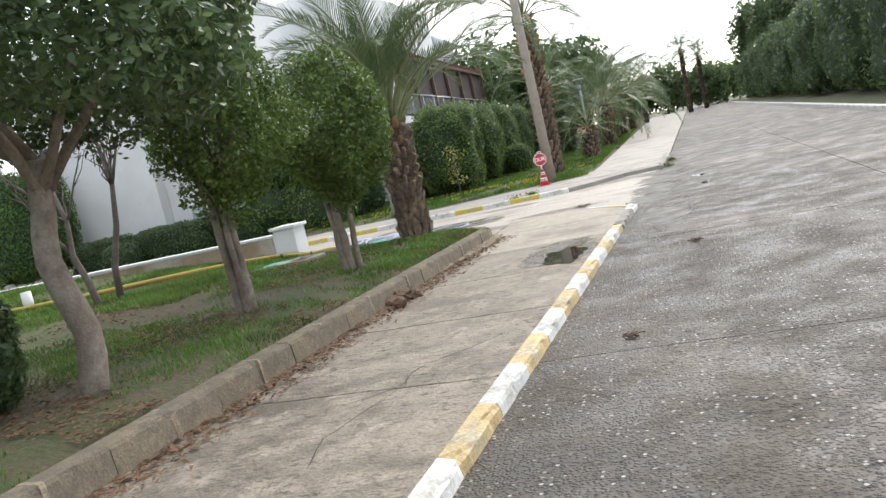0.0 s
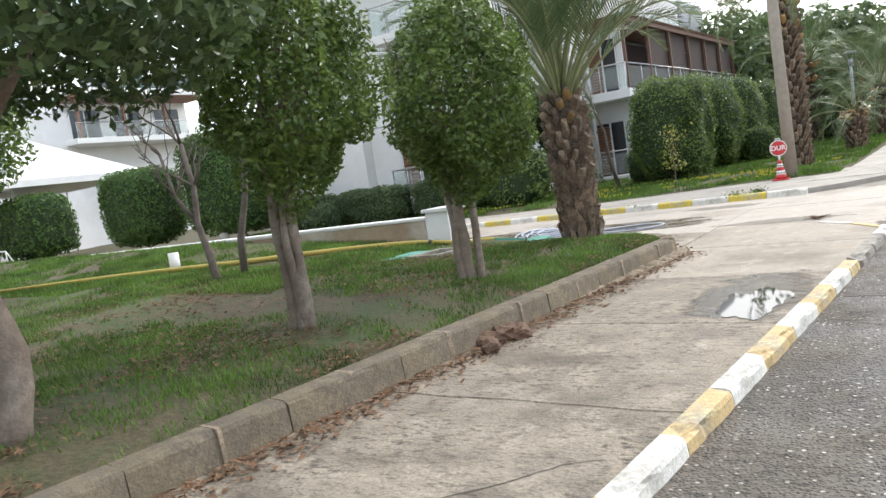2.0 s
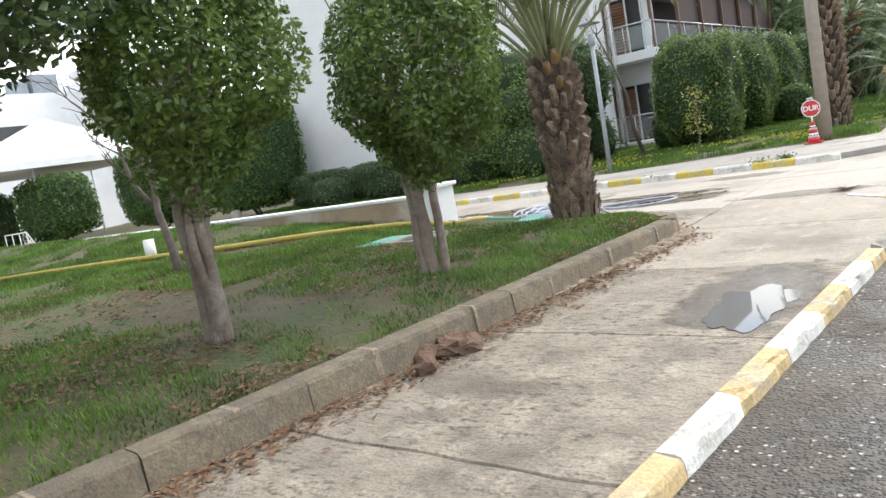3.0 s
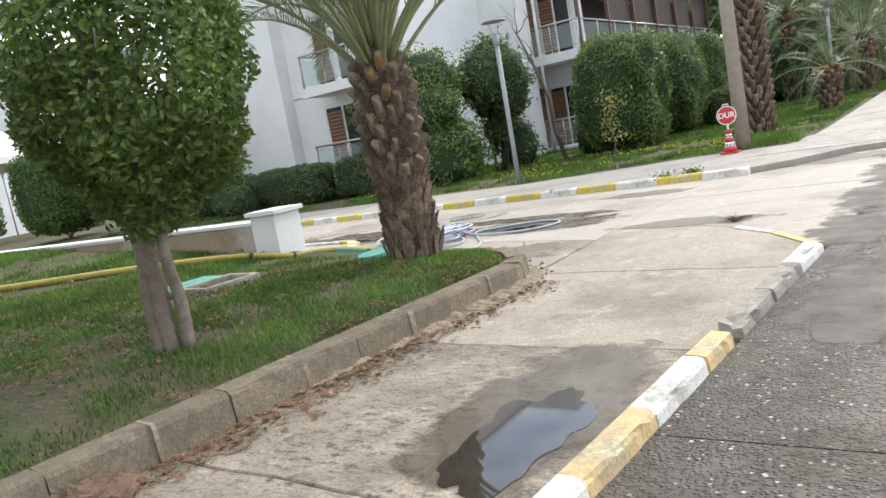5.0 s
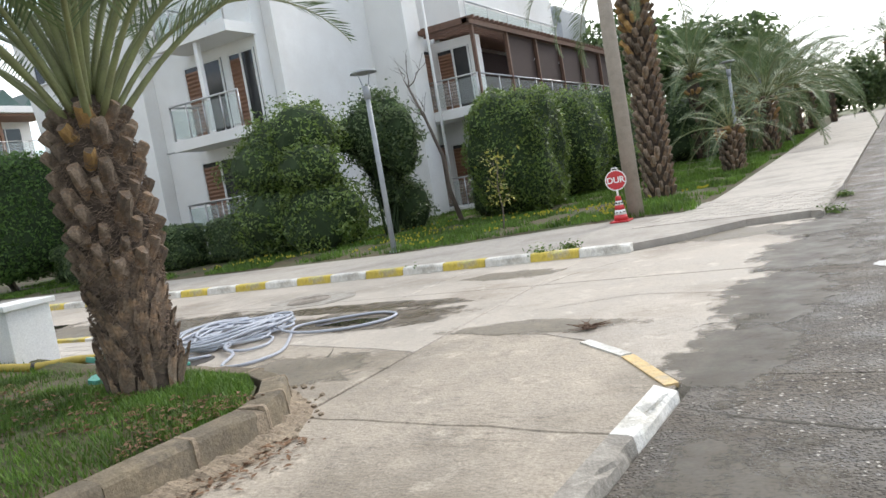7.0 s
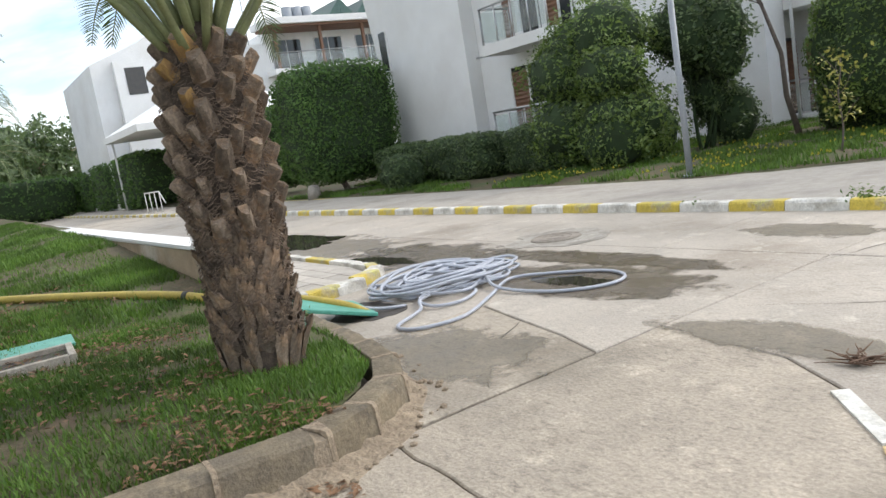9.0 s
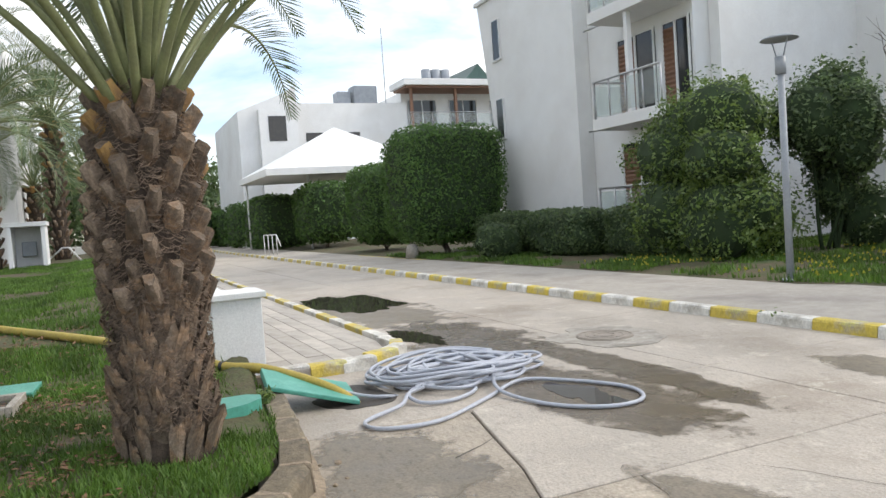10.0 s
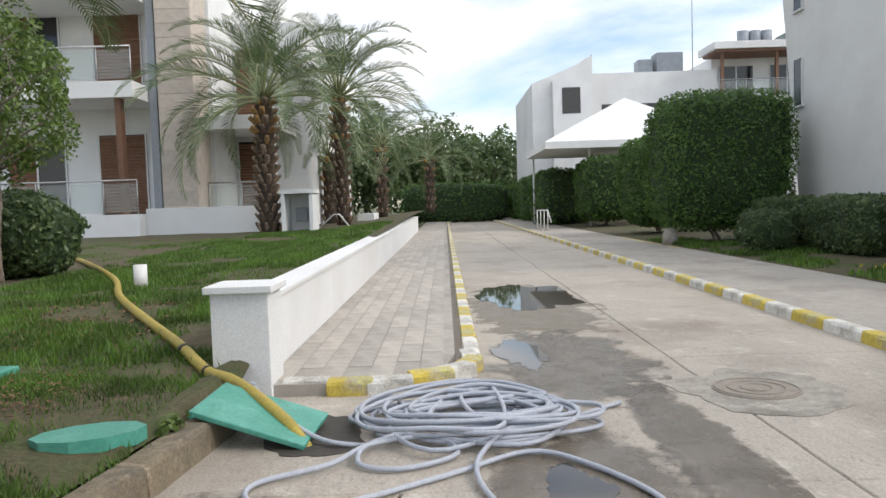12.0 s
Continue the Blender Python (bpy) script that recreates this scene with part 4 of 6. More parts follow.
def bare_tree(base, stems, label, seed, twigs=6):
    tree = thing("bare_tree", label, "tree", at=base)
    bm = bmesh.new()
    g = random.Random(seed)
    for pts, r0, r1 in stems:
        n = len(pts)
        tube(bm, pts, [r0 + (r1 - r0) * i / (n - 1) for i in range(n)], 7)
        for k in range(twigs):
            a = Vector(pts[-1 - k % 2])
            b = a + Vector((g.uniform(-0.6, 0.6), g.uniform(-0.6, 0.6), g.uniform(0.35, 1.0)))
            e = limb(bm, a, b, r1 * 0.7, 0.006, seed + k, 5, 0.08, 5)
            for q in range(3):
                limb(bm, a.lerp(b, 0.5 + 0.2 * q), b + Vector((g.uniform(-0.4, 0.4), g.uniform(-0.4, 0.4), g.uniform(0.0, 0.5))), 0.008, 0.003, seed + 3 * q, 4, 0.05, 3)
    part("trunk", bm, M_TWIG, tree)
    return tree


bare_tree((-7.55, 9.5, lawn(-7.55, 9.5)), [([(0, 0, -0.1), (-0.1, 0.02, 0.35), (-0.28, 0.05, 0.8), (-0.22, 0.05, 1.3), (-0.4, 0.1, 1.9)], 0.06, 0.03), ([(-0.28, 0.05, 0.8), (-0.45, -0.1, 1.2), (-0.62, -0.1, 1.8)], 0.035, 0.02)], "leafless crooked young tree on the lawn", 4)
bare_tree((-7.6, 10.0, lawn(-7.6, 10.0)), [([(0, 0, -0.1), (0.05, 0.0, 0.5), (0.24, 0.05, 1.1), (0.36, 0.05, 1.7), (0.34, 0.0, 2.3)], 0.06, 0.03), ([(0.36, 0.05, 1.7), (0.55, 0.1, 2.2)], 0.03, 0.02)], "leafless grey sapling leaning over the lawn", 9)
bare_tree((-8.9, 27.6, 0.15), [([(0, 0, -0.1), (-0.25, 0, 0.9), (-0.35, 0.1, 1.9), (-0.7, 0.1, 3.0), (-1.1, 0.1, 4.0)], 0.075, 0.03)], "thin leafless tree before the building", 12)


def hedge(centre, size, base_z, leaves, label, seed, mat=None, leaf=0.09, group="", round_=0.35, turn=0.0, lump=0.06, skirt=0.0, name="hedge"):
    """A clipped hedge block: a dark inner body standing in for the shade within, and a skin of small leaves with an
    uneven face.
    """
    h = thing(name, label, "hedge", group, at=(centre[0], centre[1], base_z), rz=turn)
    g = np.random.default_rng(seed)
    hx, hy, hz = size[0] / 2, size[1] / 2, size[2]
    ex = 2 / max(round_, 0.05) if round_ < 1 else 2.0
    bm = bmesh.new()
    bmesh.ops.create_icosphere(bm, subdivisions=4, radius=1)

    def shape(d):
        m = (abs(d[0]) ** ex + abs(d[1]) ** ex + abs(d[2]) ** ex) ** (-1 / ex)
        k = 1 + lump * noise.noise(Vector((d[0] * 2.3, d[1] * 2.3, d[2] * 2.3 + seed)))
        return m * k
    for vtx in bm.verts:
        d = vtx.co.normalized()
        s = shape(d) * 0.93
        vtx.co = (d.x * s * hx, d.y * s * hy, skirt + (hz - skirt) / 2 + d.z * s * (hz - skirt) / 2)
    for f in bm.faces:
        f.smooth = True
    # added solid behind the leaves, its colour playing the hedge's inner shade
    part("body", bm, M_HEDGESHADE, h)
    pts, nrm = [], []
    areas = np.array([hy * hz, hx * hz, hx * hy * 2])
    while len(pts) < leaves:
        ax = g.choice(3, p=areas / areas.sum())
        c = g.uniform(-1, 1, 3)
        c[ax] = g.choice((-1, 1))
        d = c / np.linalg.norm(c)
        s = shape(d) * g.uniform(0.90, 1.035)
        q = (d[0] * s * hx, d[1] * s * hy, skirt + (hz - skirt) / 2 + d[2] * s * (hz - skirt) / 2)
        if q[2] < 0.02:
            continue
        pts.append(q)
        nrm.append((d[0] / hx, d[1] / hy, d[2] * 2 / hz))
    part("leaves", arrays("leaves", *leaf_cloud(pts, np.array(nrm) / np.linalg.norm(nrm, axis=1)[:, None], leaf, seed, 0.8), mat or M_HEDGE), None, h)
    if skirt > 0.1:
        bm = bmesh.new()
        for k in range(3):
            limb(bm, (g.uniform(-0.2, 0.2), g.uniform(-0.2, 0.2), -0.05), (g.uniform(-0.4, 0.4) * hx, g.uniform(-0.4, 0.4) * hy, skirt + 0.5), 0.05, 0.03, seed + k, 6)
        part("trunk", bm, M_BARK, h)
    return h


def loose_bush(base, size, leaves, leaf, label, seed, mat, lobes=9, group=""):
    """An unclipped bush: many overlapping lobes of leaves with gaps between, each round a core coloured as inner shade.
    """
    h = thing("bush", label, "bush", group, at=base)
    g = random.Random(seed)
    hx, hy, hz = size[0] / 2, size[1] / 2, size[2]
    pts, nrm = [], []
    bm = bmesh.new()
    for k in range(lobes):
        t = (k + 0.5) / lobes
        z = hz * (0.16 + 0.66 * g.random())
        a, r = g.uniform(0, 6.28), math.sqrt(g.uniform(0.05, 0.55)) * (1.0 if z < 0.6 * hz else 0.65)
        c = (math.cos(a) * r * hx, math.sin(a) * r * hy, z)
        rad = (hx * g.uniform(0.42, 0.6), hy * g.uniform(0.42, 0.6), hz * g.uniform(0.16, 0.26))
        p, nn = crown_points(leaves // lobes, c, rad, seed + k, 0.6, 0.4, 2.4)
        pts += [q for q in p if q[2] > 0.03]
        nrm += [d for q, d in zip(p, nn) if q[2] > 0.03]
        r_ = bmesh.ops.create_icosphere(bm, subdivisions=2, radius=1)
        for vtx in r_["verts"]:
            vtx.co = Vector((c[0] + vtx.co.x * rad[0] * 0.85, c[1] + vtx.co.y * rad[1] * 0.85, max(0.0, c[2] + vtx.co.z * rad[2] * 0.85)))
    for k in range(5):
        limb(bm, (g.uniform(-0.2, 0.2), g.uniform(-0.2, 0.2), -0.05), (g.uniform(-0.5, 0.5) * hx, g.uniform(-0.5, 0.5) * hy, hz * 0.6), 0.05, 0.02, seed + k, 5)
    # lobe cores and stems, all in the painted inner-shade colour
    part("body", bm, M_HEDGESHADE, h)
    part("leaves", arrays("leaves", *leaf_cloud(pts, nrm, leaf, seed, 0.7), mat), None, h)
    return h


# big clipped blocks beyond the street
hedge((-22.3, 22.55), (3.0, 3.9, 4.3), 0.12, 17000, "large clipped cypress block with rounded corners", 21, leaf=0.12, group="clipped hedges", round_=0.5, skirt=0.35)
hedge((-28.8, 22.7), (3.4, 2.7, 3.6), 0.12, 11000, "large clipped cypress block with rounded corners", 22, leaf=0.14, group="clipped hedges", round_=0.5, skirt=0.3)
hedge((-38.6, 22.8), (4.6, 2.8, 3.5), 0.12, 5000, "large clipped cypress block with rounded corners", 23, leaf=0.2, group="clipped hedges", round_=0.5, skirt=0.3)
for k in range(4):
    hedge((-46.0 - 8.0 * k, 21.5), (6.6, 3.0, 3.2 - 0.1 * k), 0.12, 3200, "clipped dark green hedge in a row", 24 + k, leaf=0.24, group="clipped hedges")
# low hedge at the wall's foot
for k, (x, y, w) in enumerate(((-19.2, 23.2, 2.8), (-16.3, 23.3, 3.2), (-13.2, 23.8, 3.0))):
    hedge((x, y), (w, 1.2, 1.25), 0.12, 4500, "low dark-leaved hedge at the foot of the building", 31 + k, M_LEAFDARK, 0.10, "low hedges", 0.5, lump=0.14)
hedge((-7.6, 28.4), (2.4, 1.2, 1.2), 0.12, 2800, "low dark-leaved hedge at the foot of the building", 35, M_LEAFDARK, 0.10, "low hedges", 0.5, lump=0.14)
# tall loose bushes before the balconies
loose_bush((-11.7, 24.0, 0.1), (4.3, 2.6, 4.1), 34000, 0.105, "tall bushy pittosporum before the balconies", 41, M_LEAF, 13, "tall bushes")
loose_bush((-10.2, 26.0, 0.1), (2.6, 2.3, 4.0), 19000, 0.105, "tall narrow dark bush behind the lamp post", 42, M_LEAFDARK, 9, "tall bushes")
# clipped row along the main road
for k, y in enumerate((27.6, 31.6, 35.6, 39.6)):
    hedge((-6.85, y), (2.3, 3.0, 3.25), 0.12 + rise(y), 12000 - 2000 * k, "clipped tall green hedge in a row before the veranda", 50 + k, M_LEAF, 0.10, "hedge row", 0.55, lump=0.25)
hedge((-5.4, 33.0), (1.2, 1.2, 1.3), 0.15, 1800, "small round shrub beside the hedge row", 56, M_LEAF, 0.11, "", 0.7)
for k, y in enumerate((47.0, 53.0)):
    hedge((-6.0, y), (3.0, 5.0, 3.0), 0.12 + rise(y), 3000, "dark clipped hedge farther up the road", 58 + k, M_LEAFDARK, 0.2, "hedge row", 0.5, lump=0.2)
# rounded bush on the near lawn
hedge((-12.1, 7.75), (1.9, 1.9, 1.35), 0.48, 4200, "rounded dark glossy bush on the lawn", 61, M_LEAFDARK, 0.12, "", 0.8, lump=0.12, name="bush")
hedge((-4.4, 4.4), (1.0, 1.0, 1.0), 0.26, 6000, "dark shrub at the foot of the leaning tree", 63, M_LEAFDARK, 0.07, "", 0.8, lump=0.25, name="bush")
hedge((-17.5, 21.9), (1.3, 1.2, 1.0), 0.12, 1200, "small dark shrub at the hedge's foot", 64, M_LEAFDARK, 0.1, "", 0.8, lump=0.2, name="bush")


# ---- palms ----
def frond_mesh(length, droop, seed, pairs=46):
    """A feather leaf along +x, rising and then drooping, its leaflets in a shallow V."""
    g = random.Random(seed)
    ang, pts, p = 0.0, [], Vector((0, 0, 0))
    n = 16
    for i in range(n + 1):
        pts.append(p.copy())
        ang = -droop * (i / n) ** 1.45
        p = p + Vector((math.cos(ang), 0, math.sin(ang))) * (length / n)
    bm = bmesh.new()
    tube(bm, pts, [0.024 * (1 - i / n) ** 1.3 + 0.004 for i in range(n + 1)], 6)
    for f in bm.faces:
        f.material_index = 1
    for k in range(pairs):
        u = 0.24 + 0.755 * k / pairs
        i = min(int(u * n), n - 1)
        a = pts[i].lerp(pts[i + 1], u * n - i)
        d = (pts[i + 1] - pts[i]).normalized()
        up = Vector((-d.z, 0, d.x))
        ll = 0.40 * math.sin(math.pi * min(1, 0.22 + 0.78 * u)) ** 0.8 * g.uniform(0.85, 1.1) + 0.06
        for s in (-1, 1):
            out = (d * (0.62 + 0.35 * u) + Vector((0, s, 0)) * (0.85 - 0.3 * u) + up * g.uniform(0.15, 0.5)).normalized()
            mid, tip = a + out * ll * 0.55, a + out * ll + Vector((0, 0, -0.10 * ll))
            w = d * 0.012
            q = [bm.verts.new(x) for x in (a - w * 0.5, a + w * 0.5, mid + w, tip, mid - w)]
            bm.faces.new((q[0], q[1], q[2], q[4]))
            bm.faces.new((q[4], q[2], q[3]))
    return link_mesh("frond", bm, [M_FROND, M_STALK])


FRONDS = [frond_mesh(2.9, 1.9, 1, 60), frond_mesh(2.7, 2.15, 2, 58), frond_mesh(3.0, 1.6, 3, 60)]
FAR_FRONDS = [frond_mesh(2.6, 1.6, 4, 30), frond_mesh(2.6, 1.2, 5, 30)]


def boot_mesh(material, seed):
    """The cut base of a palm leaf: a wedge that leans out from the trunk, cut off slanting."""
    g = random.Random(seed)
    bm = bmesh.new()
    w = 0.052
    rows = [(-0.11, -0.02, 0.6, 0.35), (-0.03, 0.022, 1.0, 0.55), (0.055, 0.052, 0.86, 0.7), (0.085, 0.05, 0.62, 0.8)]
    rings = []
    for z, x, k, t in rows:
        th = 0.03 * t + 0.006
        rings.append([bm.verts.new((x + dx * th + g.uniform(-0.004, 0.004), dy * w * k, z + dz + g.uniform(-0.006, 0.006))) for dx, dy, dz in ((-1, -1, 0.012), (0.5, -0.75, 0), (1, 0, -0.006), (0.5, 0.75, 0), (-1, 1, 0.012))])
    for a, b in zip(rings, rings[1:]):
        for k in range(5):
            bm.faces.new((a[k], a[(k + 1) % 5], b[(k + 1) % 5], b[k]))
    bm.faces.new(rings[-1])
    bm.faces.new(rings[0][::-1])
    bmesh.ops.recalc_face_normals(bm, faces=bm.faces)
    return link_mesh("leaf_base", bm, material)


BOOTS = [boot_mesh(M_BOOT, s) for s in range(4)]
BOOTS_TOP = [boot_mesh(M_BOOTTOP, s + 9) for s in range(3)]


def palm(base, height, radius, label, fronds, seed, near=False, lean=(0.0, 0.0), scale=1.0, rows=None, low=-0.35, spread=1.0):
    """A date palm: a trunk set with cut leaf bases and a head of feather leaves."""
    tree = thing("palm_tree", label, "palm", "" if near else "palms", at=base)
    g = random.Random(seed)
    bm = bmesh.new()
    n = 14
    prof = lambda u: radius * (1.12 - 0.25 * u + 0.16 * math.exp(-((u - 0.8) / 0.16) ** 2) - 0.5 * max(0, u - 0.93))  # noqa: E731
    axis = lambda u: Vector((lean[0] * u * height, lean[1] * u * height, u * height))  # noqa: E731
    rings = tube(bm, [axis(i / n) + Vector((0, 0, -0.08 if i == 0 else 0)) for i in range(n + 1)], [prof(i / n) * 0.93 for i in range(n + 1)], 18)
    for ring in rings:
        for vtx in ring:
            vtx.co += Vector((noise.noise(vtx.co * 9), noise.noise(vtx.co * 9 + Vector((5, 0, 0))), 0)) * 0.03
    part("trunk", bm, M_PALM, tree, "fibrous brown trunk")
    per = max(6, int(2 * math.pi * radius / 0.165)) if near else 8
    k_rows = rows or int(height / 0.118)
    for j in range(k_rows):
        u = (j + 0.7) / k_rows
        for i in range(per):
            a = 2 * math.pi * (i + 0.5 * (j % 2)) / per + g.uniform(-0.07, 0.07)
            r = prof(u)
            p = axis(u) + Vector((math.cos(a) * r, math.sin(a) * r, g.uniform(-0.02, 0.02)))
            top = u > 0.62 and g.random() < (u - 0.5) * 1.3
            ob = part("leaf_base", g.choice(BOOTS_TOP if top else BOOTS), None, tree)
            s = (0.85 + 0.55 * u) * g.uniform(0.85, 1.15) * (scale if near else radius / 0.28 * 1.35)
            ob.matrix_basis = Matrix.Translation(p) @ pose(0, 0, 0, g.uniform(-8, 8), 8 + 22 * u + g.uniform(-7, 7), math.degrees(a)) @ Matrix.Diagonal((s, s, s * (1.25 - 0.35 * u), 1))
    head = axis(1.0)
    for i in range(fronds):
        u = (i + 0.5) / fronds
        az = i * 137.5 + g.uniform(-14, 14)
        up = 84 - (84 - math.degrees(low)) * u ** 1.15 * spread
        me = g.choice(FRONDS if near or scale > 1 else FAR_FRONDS)
        ob = part("frond", me, None, tree)
        s = g.uniform(0.82, 1.1) * scale
        ob.matrix_basis = Matrix.Translation(head + Vector((math.cos(radians(az)) * radius * 0.55 * u, math.sin(radians(az)) * radius * 0.55 * u, -0.06 + 0.12 * (1 - u)))) @ pose(0, 0, 0, g.uniform(-25, 25), -up, az) @ Matrix.Diagonal((s, s, s, 1))
    return tree


def flake_mesh(seed):
    """A grey upright remnant of a leaf base, split and ragged at its top."""
    g = random.Random(seed)
    bm = bmesh.new()
    n, w, h = 5, 0.045, 0.17
    lo = [bm.verts.new((-0.012 + 0.01 * (1 - abs(2 * k / n - 1)), w * (2 * k / n - 1) * 0.75, -0.03)) for k in range(n + 1)]
    mi = [bm.verts.new((0.018 + 0.022 * (1 - abs(2 * k / n - 1)), w * (2 * k / n - 1), h * 0.55)) for k in range(n + 1)]
    hi = [bm.verts.new((0.036 + 0.012 * (1 - abs(2 * k / n - 1)) + g.uniform(0, 0.012), w * (2 * k / n - 1) * 0.7, h * g.uniform(0.72, 1.12))) for k in range(n + 1)]
    bk = [bm.verts.new((vtx.co.x - 0.02, vtx.co.y, vtx.co.z - 0.012)) for vtx in hi]
    for a, b in ((lo, mi), (mi, hi), (hi, bk)):
        for k in range(n):
            bm.faces.new((a[k], a[k + 1], b[k + 1], b[k]))
    bmesh.ops.recalc_face_normals(bm, faces=bm.faces)
    return link_mesh("leaf_base", bm, M_BOOT)


def stub_mesh(seed, fresh):
    """A thick cut leaf stalk: a blunt wedge with a slanting, paler cut face."""
    g = random.Random(seed)
    bm = bmesh.new()
    w = 0.047 * g.uniform(0.85, 1.15)
    rows = [(-0.10, -0.03, 1.15, 0.02), (-0.02, 0.012, 1.05, 0.03), (0.055, 0.045, 0.82, 0.033), (0.095, 0.062, 0.66, 0.03)]
    rings = []
    for z, x, k, t in rows:
        jit = lambda: g.uniform(-0.004, 0.004)  # noqa: E731
        rings.append([bm.verts.new((x + dx * t + jit(), dy * w * k + jit(), z + dz + jit())) for dx, dy, dz in ((-1, -1, 0.02), (0.35, -0.95, 0.0), (1.0, -0.35, -0.02), (1.0, 0.35, -0.02), (0.35, 0.95, 0.0), (-1, 1, 0.02))])
    for a, b in zip(rings, rings[1:]):
        for k in range(6):
            bm.faces.new((a[k], a[(k + 1) % 6], b[(k + 1) % 6], b[k]))
    top = bm.faces.new(rings[-1])
    top.material_index = 1
    bm.faces.new(rings[0][::-1])
    bmesh.ops.recalc_face_normals(bm, faces=bm.faces)
    return link_mesh("leaf_base", bm, [M_BOOTTOP if fresh else M_BOOT, M_BOOT])


FLAKES = [flake_mesh(s) for s in range(6)]
STUBS = [stub_mesh(s, False) for s in range(5)]
STUBS_FRESH = [stub_mesh(s + 20, True) for s in range(4)]


def near_palm(base, height, seed):
    """The stout palm at the corner, with flakes below, cut stalks above and torn fibre between."""
    tree = thing("palm_tree", "stout date palm with rough cut leaf bases at the lawn's corner", "palm", at=base)
    g = random.Random(seed)
    prof = lambda u: float(np.interp(u, (0, 0.08, 0.3, 0.55, 0.8, 0.93, 1.0), (0.265, 0.232, 0.222, 0.245, 0.242, 0.18, 0.10)))  # noqa: E731
    axis = lambda u: Vector((-0.05 * u, 0.01 * u, u * height))  # noqa: E731
    bm = bmesh.new()
    rings = tube(bm, [axis(i / 22) + Vector((0, 0, -0.1 if i == 0 else 0)) for i in range(23)], [prof(i / 22) * 0.97 for i in range(23)], 28)
    for ring in rings:
        for vtx in ring:
            vtx.co += Vector((noise.noise(vtx.co * 11), noise.noise(vtx.co * 11 + Vector((5, 0, 0))), 0)) * 0.03
    part("trunk", bm, M_PALM, tree, "fibrous brown trunk")
    for j in range(9):
        u = 0.012 + 0.048 * j
        for i in range(15):
            a = 2 * math.pi * (i + 0.5 * (j % 2)) / 15 + g.uniform(-0.09, 0.09)
            p = axis(u) + Vector((math.cos(a), math.sin(a), 0)) * (prof(u) - 0.012) + Vector((0, 0, g.uniform(-0.04, 0.03)))
            ob = part("leaf_base", g.choice(FLAKES), None, tree)
            s = g.uniform(0.8, 1.25)
            ob.matrix_basis = Matrix.Translation(p) @ pose(0, 0, 0, g.uniform(-14, 14), g.uniform(-6, 8), math.degrees(a)) @ Matrix.Diagonal((s, s * g.uniform(0.8, 1.2), s * g.uniform(0.9, 1.4), 1))
    for j in range(9):
        u = 0.42 + 0.062 * j
        per = 8
        for i in range(per):
            a = 2 * math.pi * (i + 0.5 * (j % 2)) / per + g.uniform(-0.1, 0.1)
            p = axis(u) + Vector((math.cos(a), math.sin(a), 0)) * (prof(u) - 0.005) + Vector((0, 0, g.uniform(-0.03, 0.03)))
            fresh = g.random() < max(0, (u - 0.62) * 1.1)
            ob = part("leaf_base", g.choice(STUBS_FRESH if fresh else STUBS), None, tree)
            s = g.uniform(0.8, 1.1) * (0.9 + 0.2 * u)
            ob.matrix_basis = Matrix.Translation(p) @ pose(0, 0, 0, g.uniform(-10, 10), 2 + 12 * u + g.uniform(-8, 8), math.degrees(a)) @ Matrix.Diagonal((s, s, s * g.uniform(0.85, 1.2), 1))
    # torn fibre draped round the trunk
    gg = np.random.default_rng(seed)
    v, fcs = [], []
    for k in range(5200):
        u = gg.uniform(0.1, 0.97)
        a, da = gg.uniform(0, 2 * math.pi), gg.uniform(0.06, 0.34) * gg.choice((-1, 1))
        r0 = prof(u) + gg.uniform(0.0, 0.03)
        z, dz = u * height, gg.uniform(-0.05, 0.035)
        b = len(v)
        for q in range(4):
            t = q / 3
            rr_ = r0 + 0.025 * math.sin(math.pi * t) + gg.uniform(0, 0.01)
            c = (rr_ * math.cos(a + da * t) - 0.05 * u, rr_ * math.sin(a + da * t), z + dz * t - 0.02 * math.sin(math.pi * t))
            w = 0.0032 * (1 - 0.7 * t)
            v += [(c[0], c[1], c[2] - w), (c[0], c[1], c[2] + w)]
        fcs += [(b + 2 * q, b + 2 * q + 2, b + 2 * q + 3, b + 2 * q + 1) for q in range(3)]
    tagged(part("fibre", arrays("fibre", v, fcs, M_FIBRE), None, tree, "torn brown fibre threads"), kind="stuff")
    head = axis(0.98)
    for i in range(40):
        u = (i + 0.5) / 40
        az = i * 137.5 + g.uniform(-12, 12)
        up = 86 - 39 * u ** 1.1
        ob = part("frond", g.choice(FRONDS), None, tree)
        s = g.uniform(0.85, 1.08)
        ob.matrix_basis = Matrix.Translation(head + Vector((math.cos(radians(az)) * 0.17 * u, math.sin(radians(az)) * 0.17 * u, 0.1 - 0.3 * u))) @ pose(0, 0, 0, g.uniform(-25, 25), -up, az) @ Matrix.Diagonal((s, s, s, 1))
    return tree


